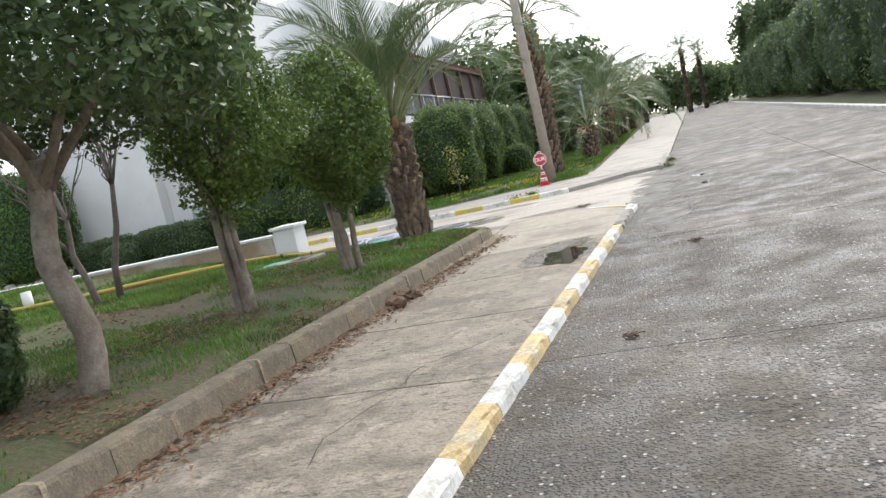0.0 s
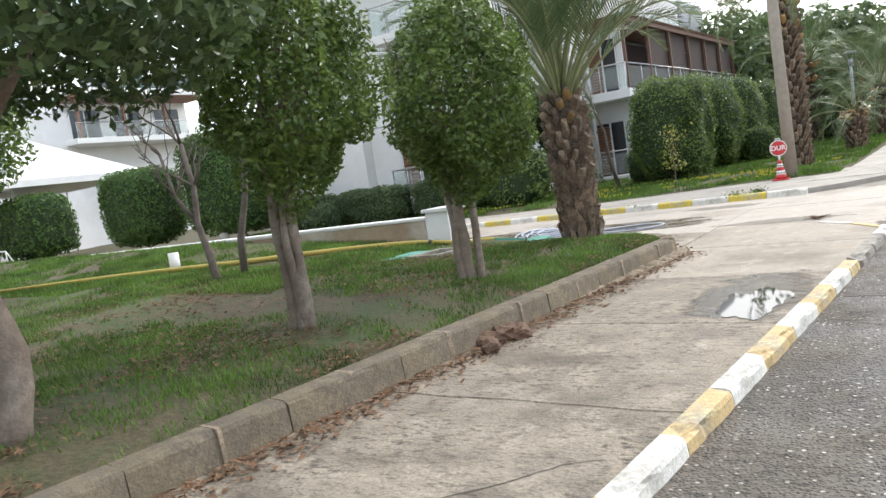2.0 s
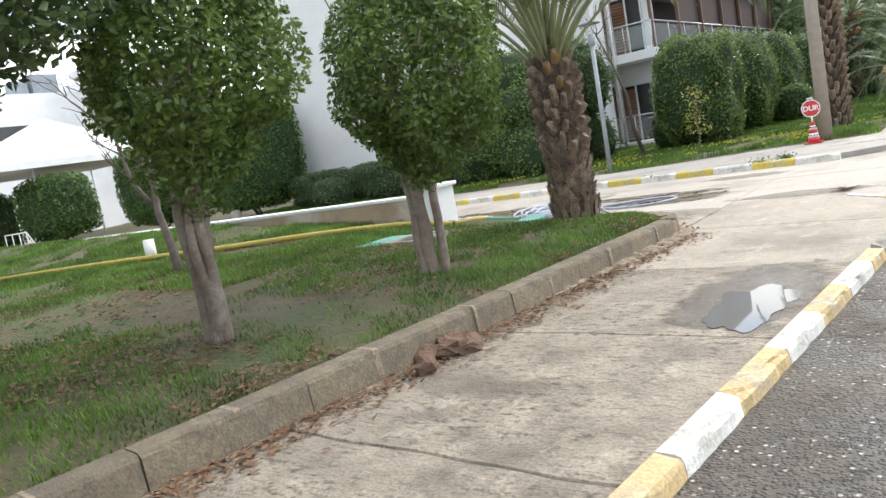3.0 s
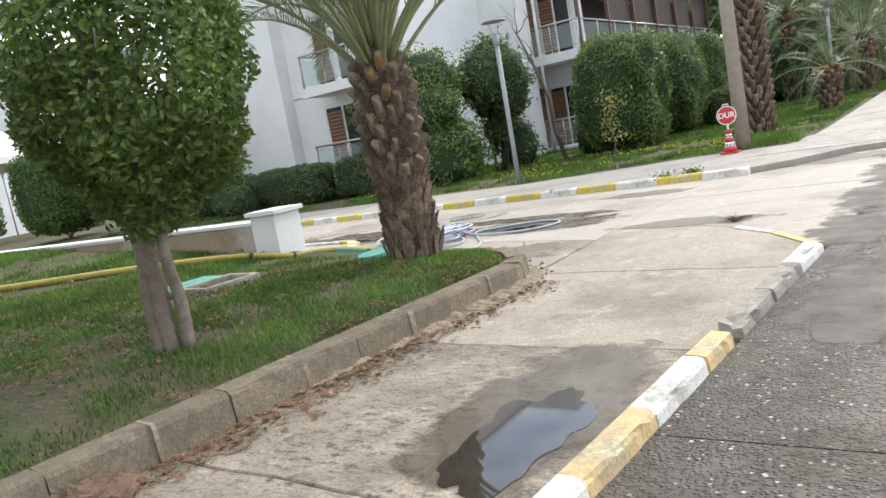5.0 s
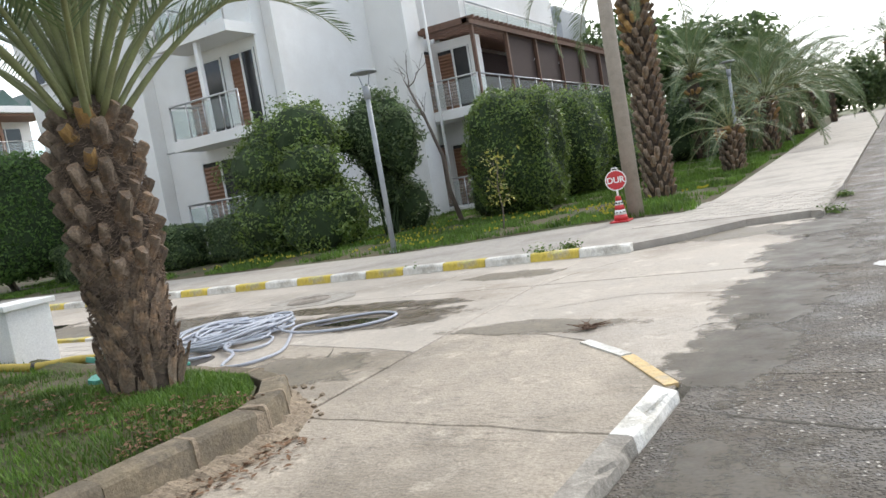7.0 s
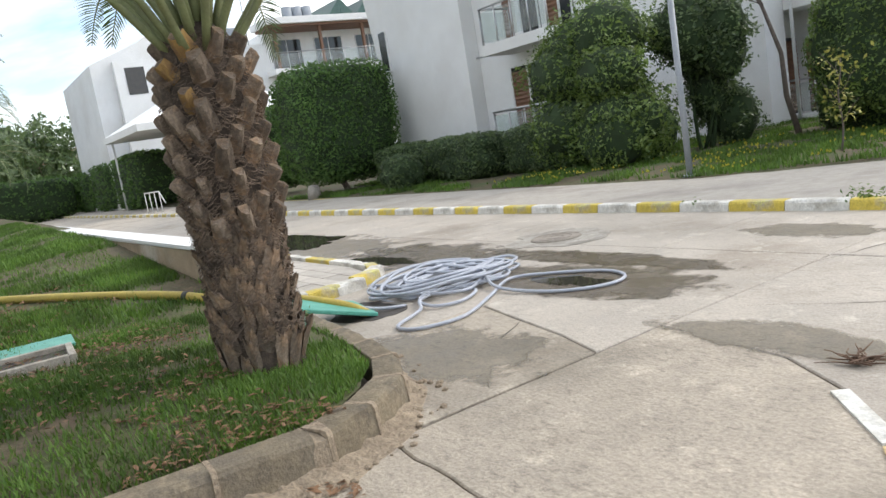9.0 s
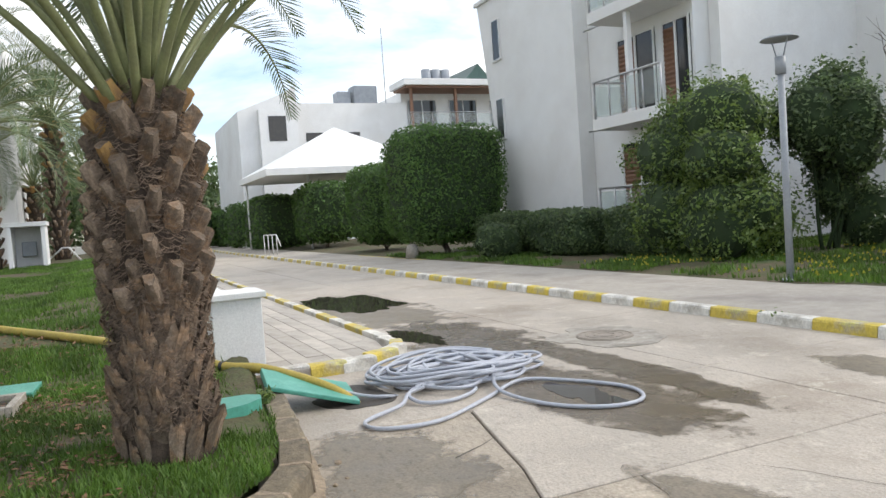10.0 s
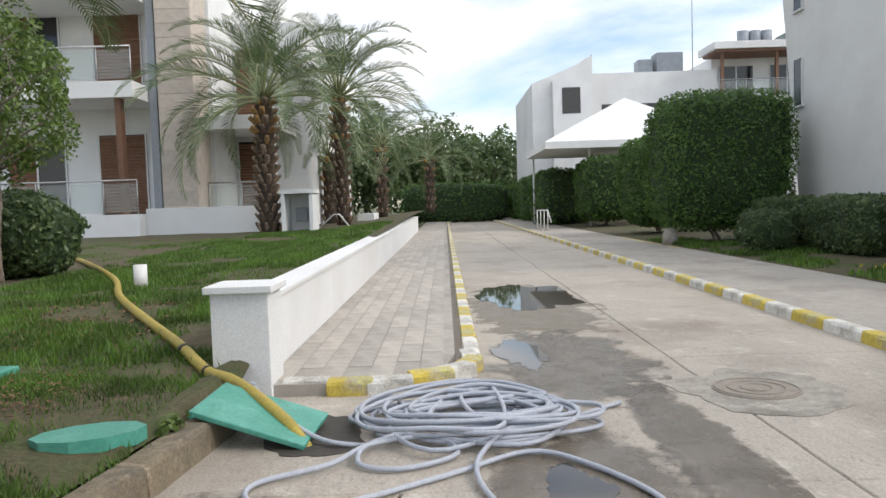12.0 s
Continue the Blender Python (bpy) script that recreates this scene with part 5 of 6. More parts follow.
near_palm((-3.45, 12.22, 0.24), 2.05, 2)
palm((-3.02, 26.3, 0.12), 5.4, 0.26, "tall date palm beside the concrete pole", 26, 3, False, (0.0, 0.0), 1.15, rows=30, low=radians(-12))
for k, (x, y, h, r, s, nf) in enumerate(((-2.2, 32.5, 1.3, 0.26, 0.8, 18), (-2.1, 42.5, 2.2, 0.32, 1.5, 28), (-3.4, 47.0, 2.8, 0.30, 1.5, 26), (-2.2, 52.0, 3.0, 0.30, 1.5, 26), (-5.2, 45.0, 4.0, 0.28, 1.4, 22), (-2.0, 60.0, 3.2, 0.30, 1.6, 24), (-4.8, 63.0, 4.6, 0.28, 1.5, 22), (-1.6, 70.0, 3.6, 0.29, 1.6, 22), (-4.0, 80.0, 5.0, 0.28, 1.6, 20), (-0.6, 88.0, 4.5, 0.28, 1.6, 20), (4.6, 98.0, 7.2, 0.28, 1.5, 24), (6.6, 101.0, 6.4, 0.28, 1.5, 24))):
    palm((x, y, 0.11 + rise(y)), h, r, "date palm in the row along the uphill walk", nf, 20 + k, False, (0, 0), s, rows=9 if k < 3 else 6, low=radians(-20))
for k, (x, y, h, r, s, nf) in enumerate(((-25.0, 8.75, 4.4, 0.30, 1.6, 40), (-31.0, 10.4, 5.2, 0.28, 1.65, 40), (-34.0, 9.4, 3.0, 0.28, 1.3, 22), (-41.0, 11.2, 3.8, 0.27, 1.4, 24), (-52.0, 13.6, 3.6, 0.28, 1.5, 20))):
    palm((x, y, lawn(x, y) - 0.02), h, r, "date palm by the garden wall along the street", nf, 40 + k, False, (0, 0), s, rows=14 if k < 2 else 7, low=radians(-15))


# ---- buildings ----
def opening(parent, x0, x1, z0, z1, y, face=-1, shutter=True, axis="y", frames=2):
    """A glazed balcony door with white frame and brown shutter leaf, set into a wall."""
    def put(a0, a1, d0, d1, b0, b1):
        return boxed(a0, a1, min(d0, d1), max(d0, d1), b0, b1, 0.004) if axis == "y" else boxed(min(d0, d1), max(d0, d1), a0, a1, b0, b1, 0.004)
    w = part("window", put(x0, x1, y + face * 0.012, y - face * 0.05, z0, z1), M_DARK, parent, "dark glazed balcony door")
    t = 0.055
    for a0, a1, b0, b1 in ((x0, x0 + t, z0, z1), (x1 - t, x1, z0, z1), (x0 + t, x1 - t, z1 - t, z1)):
        part("frame", put(a0, a1, y + face * 0.05, y + face * 0.013, b0, b1), M_FRAME, w)
    for k in range(1, frames):
        xm = x0 + (x1 - x0) * k / frames
        part("frame", put(xm - 0.035, xm + 0.035, y + face * 0.05, y + face * 0.013, z0, z1 - t), M_FRAME, w)
    if shutter:
        xa, xb = x0 + 0.06, x0 + (x1 - x0) / frames - 0.04
        bm, prev = bmesh.new(), None
        for k in range(2 * int((z1 - z0 - 0.1) / 0.12) + 1):
            zz, dd = z0 + 0.03 + k * 0.06, y + face * (0.045 if k % 2 else 0.016)
            row = [bm.verts.new((a, dd, zz) if axis == "y" else (dd, a, zz)) for a in (xa, xb)]
            if prev:
                bm.faces.new((prev[0], prev[1], row[1], row[0]))
            prev = row
        part("shutter", bm, M_WOOD, w, "brown slatted shutter leaf")
    return w


def railing(parent, a, b, z, glass=True, height=1.0, step=1.1):
    """Steel posts and handrail with glass between, from a to b at floor height z."""
    a, b = Vector((*a, z)), Vector((*b, z))
    r = part("railing", tubed([a + Vector((0, 0, height)), b + Vector((0, 0, height))], 0.03, 8), M_STEEL, parent, "steel handrail with glass panes")
    n = max(1, round((b - a).length / step))
    for k in range(n + 1):
        p = a.lerp(b, k / n)
        part("post", tubed([p + Vector((0, 0, -0.12)), p + Vector((0, 0, height))], 0.022, 6), M_STEEL, r)
    if glass:
        d = (b - a).normalized()
        s = Vector((-d.y, d.x, 0)) * 0.006
        for k in range(n):
            p, q = a.lerp(b, k / n) + d * 0.05, a.lerp(b, (k + 1) / n) - d * 0.05
            bm = bmesh.new()
            vs = [bm.verts.new(c + o + Vector((0, 0, h))) for c in (p, q) for o in (-s, s) for h in (0.08, height - 0.1)]
            bmesh.ops.convex_hull(bm, input=vs)
            gl = part("pane", bm, M_GLASS, r)
            gl.visible_shadow = False
    return r


# white apartment house at the corner
H = thing("apartment_building", "white three-storey apartment building with balconies and brown shutters", "building", at=(0, 0, 0))
bm = bmesh.new()
vs = [bm.verts.new(p) for p in ((-22.2, 25.0, -0.1), (-17.75, 25.0, -0.1), (-17.75, 25.0, 8.9), (-23.7, 25.0, 8.9), (-22.2, 40.0, -0.1), (-17.75, 40.0, -0.1), (-17.75, 40.0, 8.9), (-23.7, 40.0, 8.9))]
for q in ((0, 1, 2, 3), (7, 6, 5, 4), (0, 4, 5, 1), (1, 5, 6, 2), (2, 6, 7, 3), (3, 7, 4, 0)):
    bm.faces.new([vs[k] for k in q])
bmesh.ops.recalc_face_normals(bm, faces=bm.faces)
part("wall", bm, M_WALL, H, "plain white end wall leaning outward")
part("wall", boxed(-17.74, -13.41, 25.5, 40.0, -0.1, 8.9), M_WALL, H)
part("wall", boxed(-14.0, -11.6, 30.9, 31.9, -0.1, 9.6), M_WALL, H, "white wall between the bays")
part("wall", boxed(-13.4, -13.05, 26.0, 30.9, -0.1, 8.9), M_WALL, H)
part("wall", boxed(-12.2, -10.35, 33.4, 33.9, 0.3, 6.3), M_WALL, H)
opening(H, -11.9, -10.6, 3.75, 6.0, 33.38, -1)
opening(H, -11.9, -10.6, 0.36, 2.6, 33.38, -1)
part("wall", boxed(-24.0, -12.25, 31.95, 58.0, -0.1, 6.6), M_WALL, H)
part("wall", boxed(-24.0, -11.0, 34.0, 44.0, 6.6, 9.8), M_WALL, H)
part("roof", boxed(-23.8, -13.0, 24.9, 40.1, 8.905, 9.05, 0.02), M_WALL, H, "white roof edge")
for fl, z in enumerate((0.85, 3.72, 6.58)):
    part("slab", boxed(-16.1, -13.3, 24.3, 25.49, z - 0.3, z, 0.01), M_WALL, H, "white balcony slab")
    railing(H, (-16.05, 24.36), (-13.35, 24.36), z, True, 1.0, 0.75)
    railing(H, (-16.05, 25.45), (-16.05, 24.4), z)
    if fl < 2:
        opening(H, -16.35, -14.8, z, z + 2.25, 25.485, -1)
        opening(H, -14.5, -13.5, z, z + 2.25, 25.485, -1)
    part("pipe", tubed([(-17.1, 24.9, z - 0.2), (-16.1, 24.9, z - 0.2)], 0.03, 6), M_STEEL, H)
part("column", boxed(-14.72, -14.58, 24.42, 24.56, 3.73, 6.27, 0.01), M_WALL, H)
for z0 in (4.0, 6.75):
    w = part("window", boxed(-22.65, -22.15, 24.965, 25.05, z0, z0 + 1.35), M_DARK, H, "narrow window")
    part("sill", boxed(-22.72, -22.08, 24.93, 25.02, z0 - 0.06, z0, 0.005), M_FRAME, w)
    part("frame", boxed(-22.68, -22.63, 24.95, 25.0, z0, z0 + 1.35), M_FRAME, w)
    part("frame", boxed(-22.17, -22.12, 24.95, 25.0, z0, z0 + 1.35), M_FRAME, w)
# second bay with the long veranda facing the main road
part("slab", boxed(-12.25, -9.7, 31.92, 50.0, 3.38, 3.72, 0.01), M_WALL, H, "white balcony slab")
part("slab", boxed(-12.25, -9.7, 31.92, 50.0, -0.05, 0.35, 0.01), M_WALL, H)
opening(H, 32.6, 34.4, 3.75, 6.1, -12.18, 1, True, "x")
opening(H, 32.6, 34.4, 0.36, 2.7, -12.18, 1, True, "x")
railing(H, (-12.0, 32.0), (-9.8, 32.0), 3.74)
railing(H, (-9.8, 32.05), (-9.8, 50.0), 3.74, True, 1.0, 1.8)
railing(H, (-12.0, 32.0), (-9.8, 32.0), 0.36)
for k in range(7):
    y = 32.1 + 2.9 * k
    part("post", boxed(-9.86, -9.74, y, y + 0.12, 3.74, 6.35, 0.006), M_PERG, H, "brown pergola post")
part("beam", boxed(-9.9, -9.7, 31.7, 50.0, 6.35, 6.52, 0.008), M_PERG, H, "brown pergola beam")
part("beam", boxed(-12.2, -9.7, 31.7, 31.85, 6.352, 6.52, 0.008), M_PERG, H)
for k in range(46):
    part("slat", boxed(-12.2, -9.55, 31.95 + 0.4 * k, 32.02 + 0.4 * k, 6.522, 6.62), M_PERG, H)
for k in range(6):
    y = 32.25 + 2.9 * k
    part("screen", boxed(-9.95, -9.9, y, y + 2.72, 4.8 if k else 5.9, 6.34), M_MESH, H, "dark brown sunscreen") if k else None
part("screen", boxed(-12.1, -12.05, 35.0, 50.0, 3.75, 6.34), M_MESH, H)
railing(H, (-10.9, 34.3), (-10.9, 44.0), 6.7, True, 1.0, 2.0)
part("pipe", tubed([(-11.25, 31.7, 0.1), (-11.25, 31.7, 9.0)], 0.05, 8), M_FRAME, H, "drainpipe")
part("tower", boxed(-14.5, -12.0, 48.0, 53.0, 6.6, 9.6, 0.3), M_POLE, H, "grey rounded roof block")

# white house along the side street behind the hedges
B = thing("apartment_building", "white stepped apartment building with a covered top balcony", "building")
part("wall", prismed([(-62, 20.6), (-50.6, 20.6), (-50.6, 24.4), (-62, 24.4)], 0.0, lambda x, y: 9.3 + (1.5 if y > 24 else 0)), M_WALL, B)
bm = bmesh.new()
prism(bm, [(-50.55, 21.9), (-50.0, 21.9), (-50.0, 24.5), (-50.55, 24.5)], 0, lambda x, y: 9.35 if y < 22 else 11.0)
part("parapet", bm, M_WALL, B, "slanting white parapet wall")
part("wall", boxed(-62, -51.5, 24.42, 33.2, 0, 10.0), M_WALL, B)
part("wall", boxed(-62, -52.5, 33.22, 44.0, 0, 11.0), M_WALL, B)
part("slab", boxed(-52.6, -50.0, 32.6, 44.0, 7.6, 8.0, 0.02), M_WALL, B)
part("roof", boxed(-52.8, -49.6, 32.4, 44.5, 11.02, 11.5, 0.03), M_WALL, B, "white flat roof over the balcony")
part("soffit", boxed(-52.4, -49.8, 32.6, 44.2, 10.85, 11.01), M_WOOD, B)
railing(B, (-50.1, 32.8), (-50.1, 44.0), 8.0, True, 1.1, 2.0)
for y in (33.0, 36.6, 40.2):
    part("column", boxed(-50.3, -50.1, y, y + 0.2, 8.0, 10.85), M_WOOD, B)
for y in (33.7, 37.2, 40.8):
    opening(B, y, y + 2.4, 8.0, 10.4, -52.48, 1, False, "x")
part("window", boxed(-50.05, -49.97, 22.5, 23.7, 7.2, 8.9), M_DARK, B)
part("window", boxed(-51.55, -51.45, 25.4, 29.4, 7.0, 7.9), M_DARK, B)
for y in (35.2, 36.0, 36.8):
    part("tank", tubed([(-52, y, 11.5), (-52, y, 12.6)], 0.38, 14), M_TANK, B)
part("tank", boxed(-53, -51.6, 29.2, 31.0, 10.0, 11.3, 0.05), M_TANK, B)
part("tank", boxed(-53, -51.8, 28.0, 29.0, 10.0, 10.9, 0.05), M_TANK, B)
for k in range(3):
    y = 38.0 + 2.4 * k
    part("roof_panel", prismed([(-56, y), (-51, y), (-51, y + 1.2), (-56, y + 1.2)], 11.6, lambda x, yy, c=y: 11.62 + 1.1 * (yy - c)), M_ROOFG, B, "dark green sheet roof gable")
    part("roof_panel", prismed([(-56, y + 1.21), (-51, y + 1.21), (-51, y + 2.4), (-56, y + 2.4)], 11.6, lambda x, yy, c=y: 12.95 - 1.1 * (yy - c - 1.21)), M_ROOFG, B)
part("antenna", tubed([(-51.5, 31.6, 10.0), (-51.5, 31.6, 15.5)], 0.035, 6), M_POLE, B)

tent = thing("canopy", "white canvas pyramid canopy on posts behind the hedges", "canopy")
bm = bmesh.new()
lo = [bm.verts.new(p) for p in ((-37.5, 19.6, 4.4), (-37.5, 29.0, 4.4), (-46, 29.0, 4.4), (-46, 19.6, 4.4))]
hi = bm.verts.new((-41.8, 24.6, 7.0))
lw = [bm.verts.new(v.co + Vector((0, 0, -0.35))) for v in lo]
for k in range(4):
    bm.faces.new((lo[k], lo[(k + 1) % 4], hi))
    bm.faces.new((lw[k], lw[(k + 1) % 4], lo[(k + 1) % 4], lo[k]))
bm.faces.new(lw[::-1])
part("sheet", bm, M_CANVAS, tent)
for x, y in ((-38.6, 22.0), (-37.7, 28.8), (-45.8, 20.0), (-45.8, 28.8)):
    part("post", tubed([(x, y, -0.1), (x, y, 4.1)], 0.06, 8), M_FRAME, tent)

# house beyond the near lawn
L = thing("apartment_building", "pale building with stone-clad piers, balconies and wooden shutters", "building")
part("wall", boxed(-45, -28.2, -12, 6.1, 0, 10.5), M_WALL, L)
part("pier", boxed(-28.6, -26.6, 4.7, 5.95, 0.6, 10.5), M_STONE, L, "stone-clad pier")
stone = boxed(-0.012, 0.012, -0.61, 0.61, -0.235, 0.235, 0.006)
stone_me = link_mesh("stone_panel", stone, M_STONE)
for k in range(19):
    ob = part("stone_panel", stone_me, None, L)
    ob.location = (-26.585, 5.325, 1.95 + 0.485 * k)
part("pipe", boxed(-27.0, -26.7, 4.35, 4.62, 0.6, 10.5), M_POLE, L, "dark grey corner strip")
for z in (1.45, 5.9, 9.3):
    part("slab", boxed(-28.5, -25.4, -6.0, 4.3, z - (0.55 if z > 2 else 1.0), z, 0.01), M_WALL, L)
    railing(L, (-25.5, -6.0), (-25.5, 4.25), z, True, 1.15)
    opening(L, 1.8, 3.6, z, z + 3.0, -28.18, 1, True, "x", 1)
    opening(L, -1.6, 0.6, z, z + 3.0, -28.18, 1, True, "x")
part("column", boxed(-25.9, -25.6, 3.6, 3.8, 1.45, 5.35), M_WOOD, L)
part("slab", boxed(-31.0, -27.4, 5.96, 8.6, 4.4, 4.9, 0.01), M_WALL, L)
part("wall", boxed(-45, -31.0, 6.12, 9.0, 0, 9.0), M_WALL, L)
opening(L, 6.2, 7.4, 1.5, 4.3, -30.98, 1, True, "x", 1)
opening(L, 6.2, 7.4, 5.0, 8.0, -30.98, 1, True, "x", 1)
part("column", boxed(-27.9, -27.6, 8.2, 8.45, 0.5, 4.4), M_FRAME, L)
railing(L, (-27.6, 6.0), (-27.6, 8.4), 1.5, True, 1.0)
part("terrace_wall", boxed(-27.5, -26.0, 4.3, 8.3, 0.4, 1.62, 0.015), M_WALL, L, "low white terrace wall with stained foot")
part("terrace_wall", boxed(-26.2, -25.9, -6.0, 4.29, 0.3, 0.9, 0.015), M_STONE, L)
cab = thing("utility_box", "white open-fronted masonry utility cabinet by the palm", "cabinet", at=(0, 0, 0))
part("body", boxed(-25.5, -24.4, 9.3, 9.42, 0.6, 1.95, 0.01), M_WALL, cab)
part("body", boxed(-25.5, -24.4, 10.2, 10.32, 0.6, 1.95, 0.01), M_WALL, cab)
part("top", boxed(-25.55, -24.35, 9.25, 10.37, 1.95, 2.08, 0.01), M_WALL, cab)
part("back", boxed(-25.5, -25.4, 9.42, 10.2, 0.6, 1.95), M_FRAME, cab)
part("meter", boxed(-25.38, -25.2, 9.6, 10.0, 1.05, 1.5, 0.02), M_POLE, cab)

# garden wall with its end pillar
gw = thing("wall_garden", "long low white garden wall ending in a capped square pillar", "wall", kind="structure")
part("wall", prismed([(-40, 12.86), (-6.4, 12.86), (-6.4, 13.12), (-40, 13.12)], -0.1, lambda x, y: 0.70 + 0.004 * (-6.4 - x)), M_WALL, gw)
part("coping", prismed([(-40, 12.83), (-6.42, 12.83), (-6.42, 13.15), (-40, 13.15)], lambda x, y: 0.703 + 0.004 * (-6.4 - x), lambda x, y: 0.74 + 0.004 * (-6.4 - x)), M_WALL, gw)
part("pillar", boxed(-6.38, -5.95, 12.78, 13.22, -0.1, 0.81, 0.008), M_WALL, gw)
part("cap", boxed(-6.43, -5.90, 12.74, 13.26, 0.812, 0.868, 0.008), M_WALL, gw)
part("stained_face", prismed([(-12.0, 12.845), (-6.45, 12.845), (-6.45, 12.859), (-12.0, 12.859)], 0.2, 0.69), M_STAIN, gw, "brown rain-stained render on the lawn side")


# ---- street furniture and small things ----
lamp = thing("street_lamp", "grey steel lamp post with a flat disc head on the verge", "street lamp", at=(-7.15, 21.2, 0.1))
part("pole", tubed([(0, 0, -0.05), (0, 0, 3.05)], [0.055, 0.05], 12), M_POLE, lamp)
part("base_plate", tubed([(0, 0, 0.0), (0, 0, 0.03)], 0.13, 12), M_POLE, lamp)
part("lantern", tubed([(0, 0, 3.05), (0, 0, 3.3)], 0.075, 12), M_POLE, lamp, "grey cylindrical lantern")
part("strut", tubed([(0.06, 0, 3.3), (0.14, 0, 3.55)], 0.01, 5), M_POLE, lamp)
part("strut", tubed([(-0.06, 0, 3.3), (-0.14, 0, 3.55)], 0.01, 5), M_POLE, lamp)
part("disc", tubed([(0, 0, 3.55), (0, 0, 3.585)], [0.27, 0.24], 24), M_POLE, lamp, "flat grey reflector disc")
for y in (37.0, 47.0, 58.0):
    copy_thing(lamp, pose(-2.6, y, 0.1 + rise(y)))

cpole = thing("utility_pole", "leaning grey-brown round concrete utility pole", "pole", at=(-2.60, 22.4, 0.08))
part("shaft", tubed([(0, 0, -0.1), (-0.02, 0, 3), (-0.05, 0, 8.5)], [0.145, 0.132, 0.11], 16), M_CONCPOLE, cpole)

cone = thing("traffic_cone", "red and white traffic cone carrying a round red stop sign", "traffic cone", at=(-2.74, 21.88, 0.1))
part("base", boxed(-0.17, 0.17, -0.17, 0.17, 0, 0.03, 0.01), M_RED, cone)
cuts_z = [0.03, 0.13, 0.22, 0.30, 0.38, 0.46]
for k, (z0, z1) in enumerate(zip(cuts_z, cuts_z[1:])):
    r0, r1 = 0.135 - 0.2 * z0, 0.135 - 0.2 * z1
    part("band", tubed([(0, 0, z0), (0, 0, z1 - 0.001)], [r0, r1], 18), M_RED if k % 2 == 0 else M_WHITEP, cone)
for k in range(10):
    a = 2 * math.pi * k / 10
    for z, r in ((0.175, 0.1), (0.34, 0.067)):
        part("dot", tubed([(math.cos(a) * (r - 0.01), math.sin(a) * (r - 0.01), z), (math.cos(a) * (r + 0.006), math.sin(a) * (r + 0.006), z)], 0.016, 6), M_BLACK, cone)
part("stem", tubed([(0, 0, 0.44), (0, 0, 0.58)], 0.02, 8), M_WHITEP, cone)


def disc(r, t, z, mat_, name, label=""):
    ob = part(name, tubed([(0, -t / 2, z), (0, t / 2, z)], r, 32), mat_, cone, label)
    ob.matrix_basis = pose(0, 0, 0, 0, 0, 12)
    return ob


disc(0.185, 0.02, 0.74, M_WHITEP, "sign_rim", "white round rim")
disc(0.165, 0.027, 0.74, M_RED, "sign", "round red stop sign")
cu = bpy.data.curves.new("DUR", "FONT")
cu.body, cu.size, cu.align_x, cu.align_y, cu.extrude, cu.offset = "DUR", 0.15, "CENTER", "CENTER", 0.002, 0.004
tmp = new("lettering_curve", cu)
bpy.context.view_layer.update()
me = bpy.data.meshes.new_from_object(tmp.evaluated_get(bpy.context.evaluated_depsgraph_get()))
bpy.data.objects.remove(tmp)
me.materials.clear()
me.materials.append(M_WHITEP)
word = part("lettering", me, None, cone, "white letters reading DUR")
word.matrix_basis = pose(0, 0, 0, 0, 0, 12) @ pose(0, -0.0165, 0.74, 90, 0, 0)
part("handle", tubed([(-0.05, 0, 0.92), (-0.05, 0, 0.955), (0.05, 0, 0.955), (0.05, 0, 0.92)], 0.012, 6), M_WHITEP, cone)

# coiled grey hose
rnd = random.Random(11)


hose = thing("hose", "long grey braided garden hose heaped in loose coils", "hose")
ctrl = [(-5.72, 13.14, 0.14), (-5.5, 13.2, 0.22), (-5.15, 13.38, 0.17), (-4.85, 13.72, 0.05), (-4.75, 13.95, 0.02), (-4.95, 14.1, -0.03), (-5.35, 14.05, 0.03)]
for k in range(19):
    cxk, cyk = -5.12 + rnd.uniform(-0.16, 0.16), 14.72 + rnd.uniform(-0.2, 0.22)
    ra, rb = rnd.uniform(0.28, 0.52), rnd.uniform(0.42, 0.72)
    ph = rnd.uniform(0, 6.28)
    for q in range(8):
        a = ph + 2 * math.pi * q / 8
        ctrl.append((cxk + ra * math.cos(a), cyk + rb * math.sin(a), 0.022 + 0.008 * k * max(0.2, 1 - 0.4 * abs(math.sin(a))) + rnd.uniform(0, 0.02)))
ctrl += [(-4.75, 14.2, 0.06), (-4.4, 14.05, 0.03), (-4.3, 14.3, 0.022), (-4.5, 14.6, 0.03), (-4.75, 14.45, 0.05), (-4.65, 14.1, 0.05), (-4.35, 13.9, 0.04), (-4.15, 13.55, 0.02), (-3.9, 13.6, 0.02), (-3.85, 14.0, 0.02), (-4.2, 14.55, 0.02), (-4.5, 15.0, 0.03), (-4.3, 15.3, 0.022), (-3.8, 15.55, 0.02), (-3.45, 15.42, 0.02), (-3.42, 15.1, 0.02), (-3.75, 14.8, 0.02), (-4.3, 14.7, 0.04), (-4.8, 14.95, 0.09), (-5.1, 15.3, 0.03), (-5.5, 15.75, 0.02)]
part("tube", tubed(smooth_path(ctrl, 5), 0.0155, 7), M_HOSE, hose)

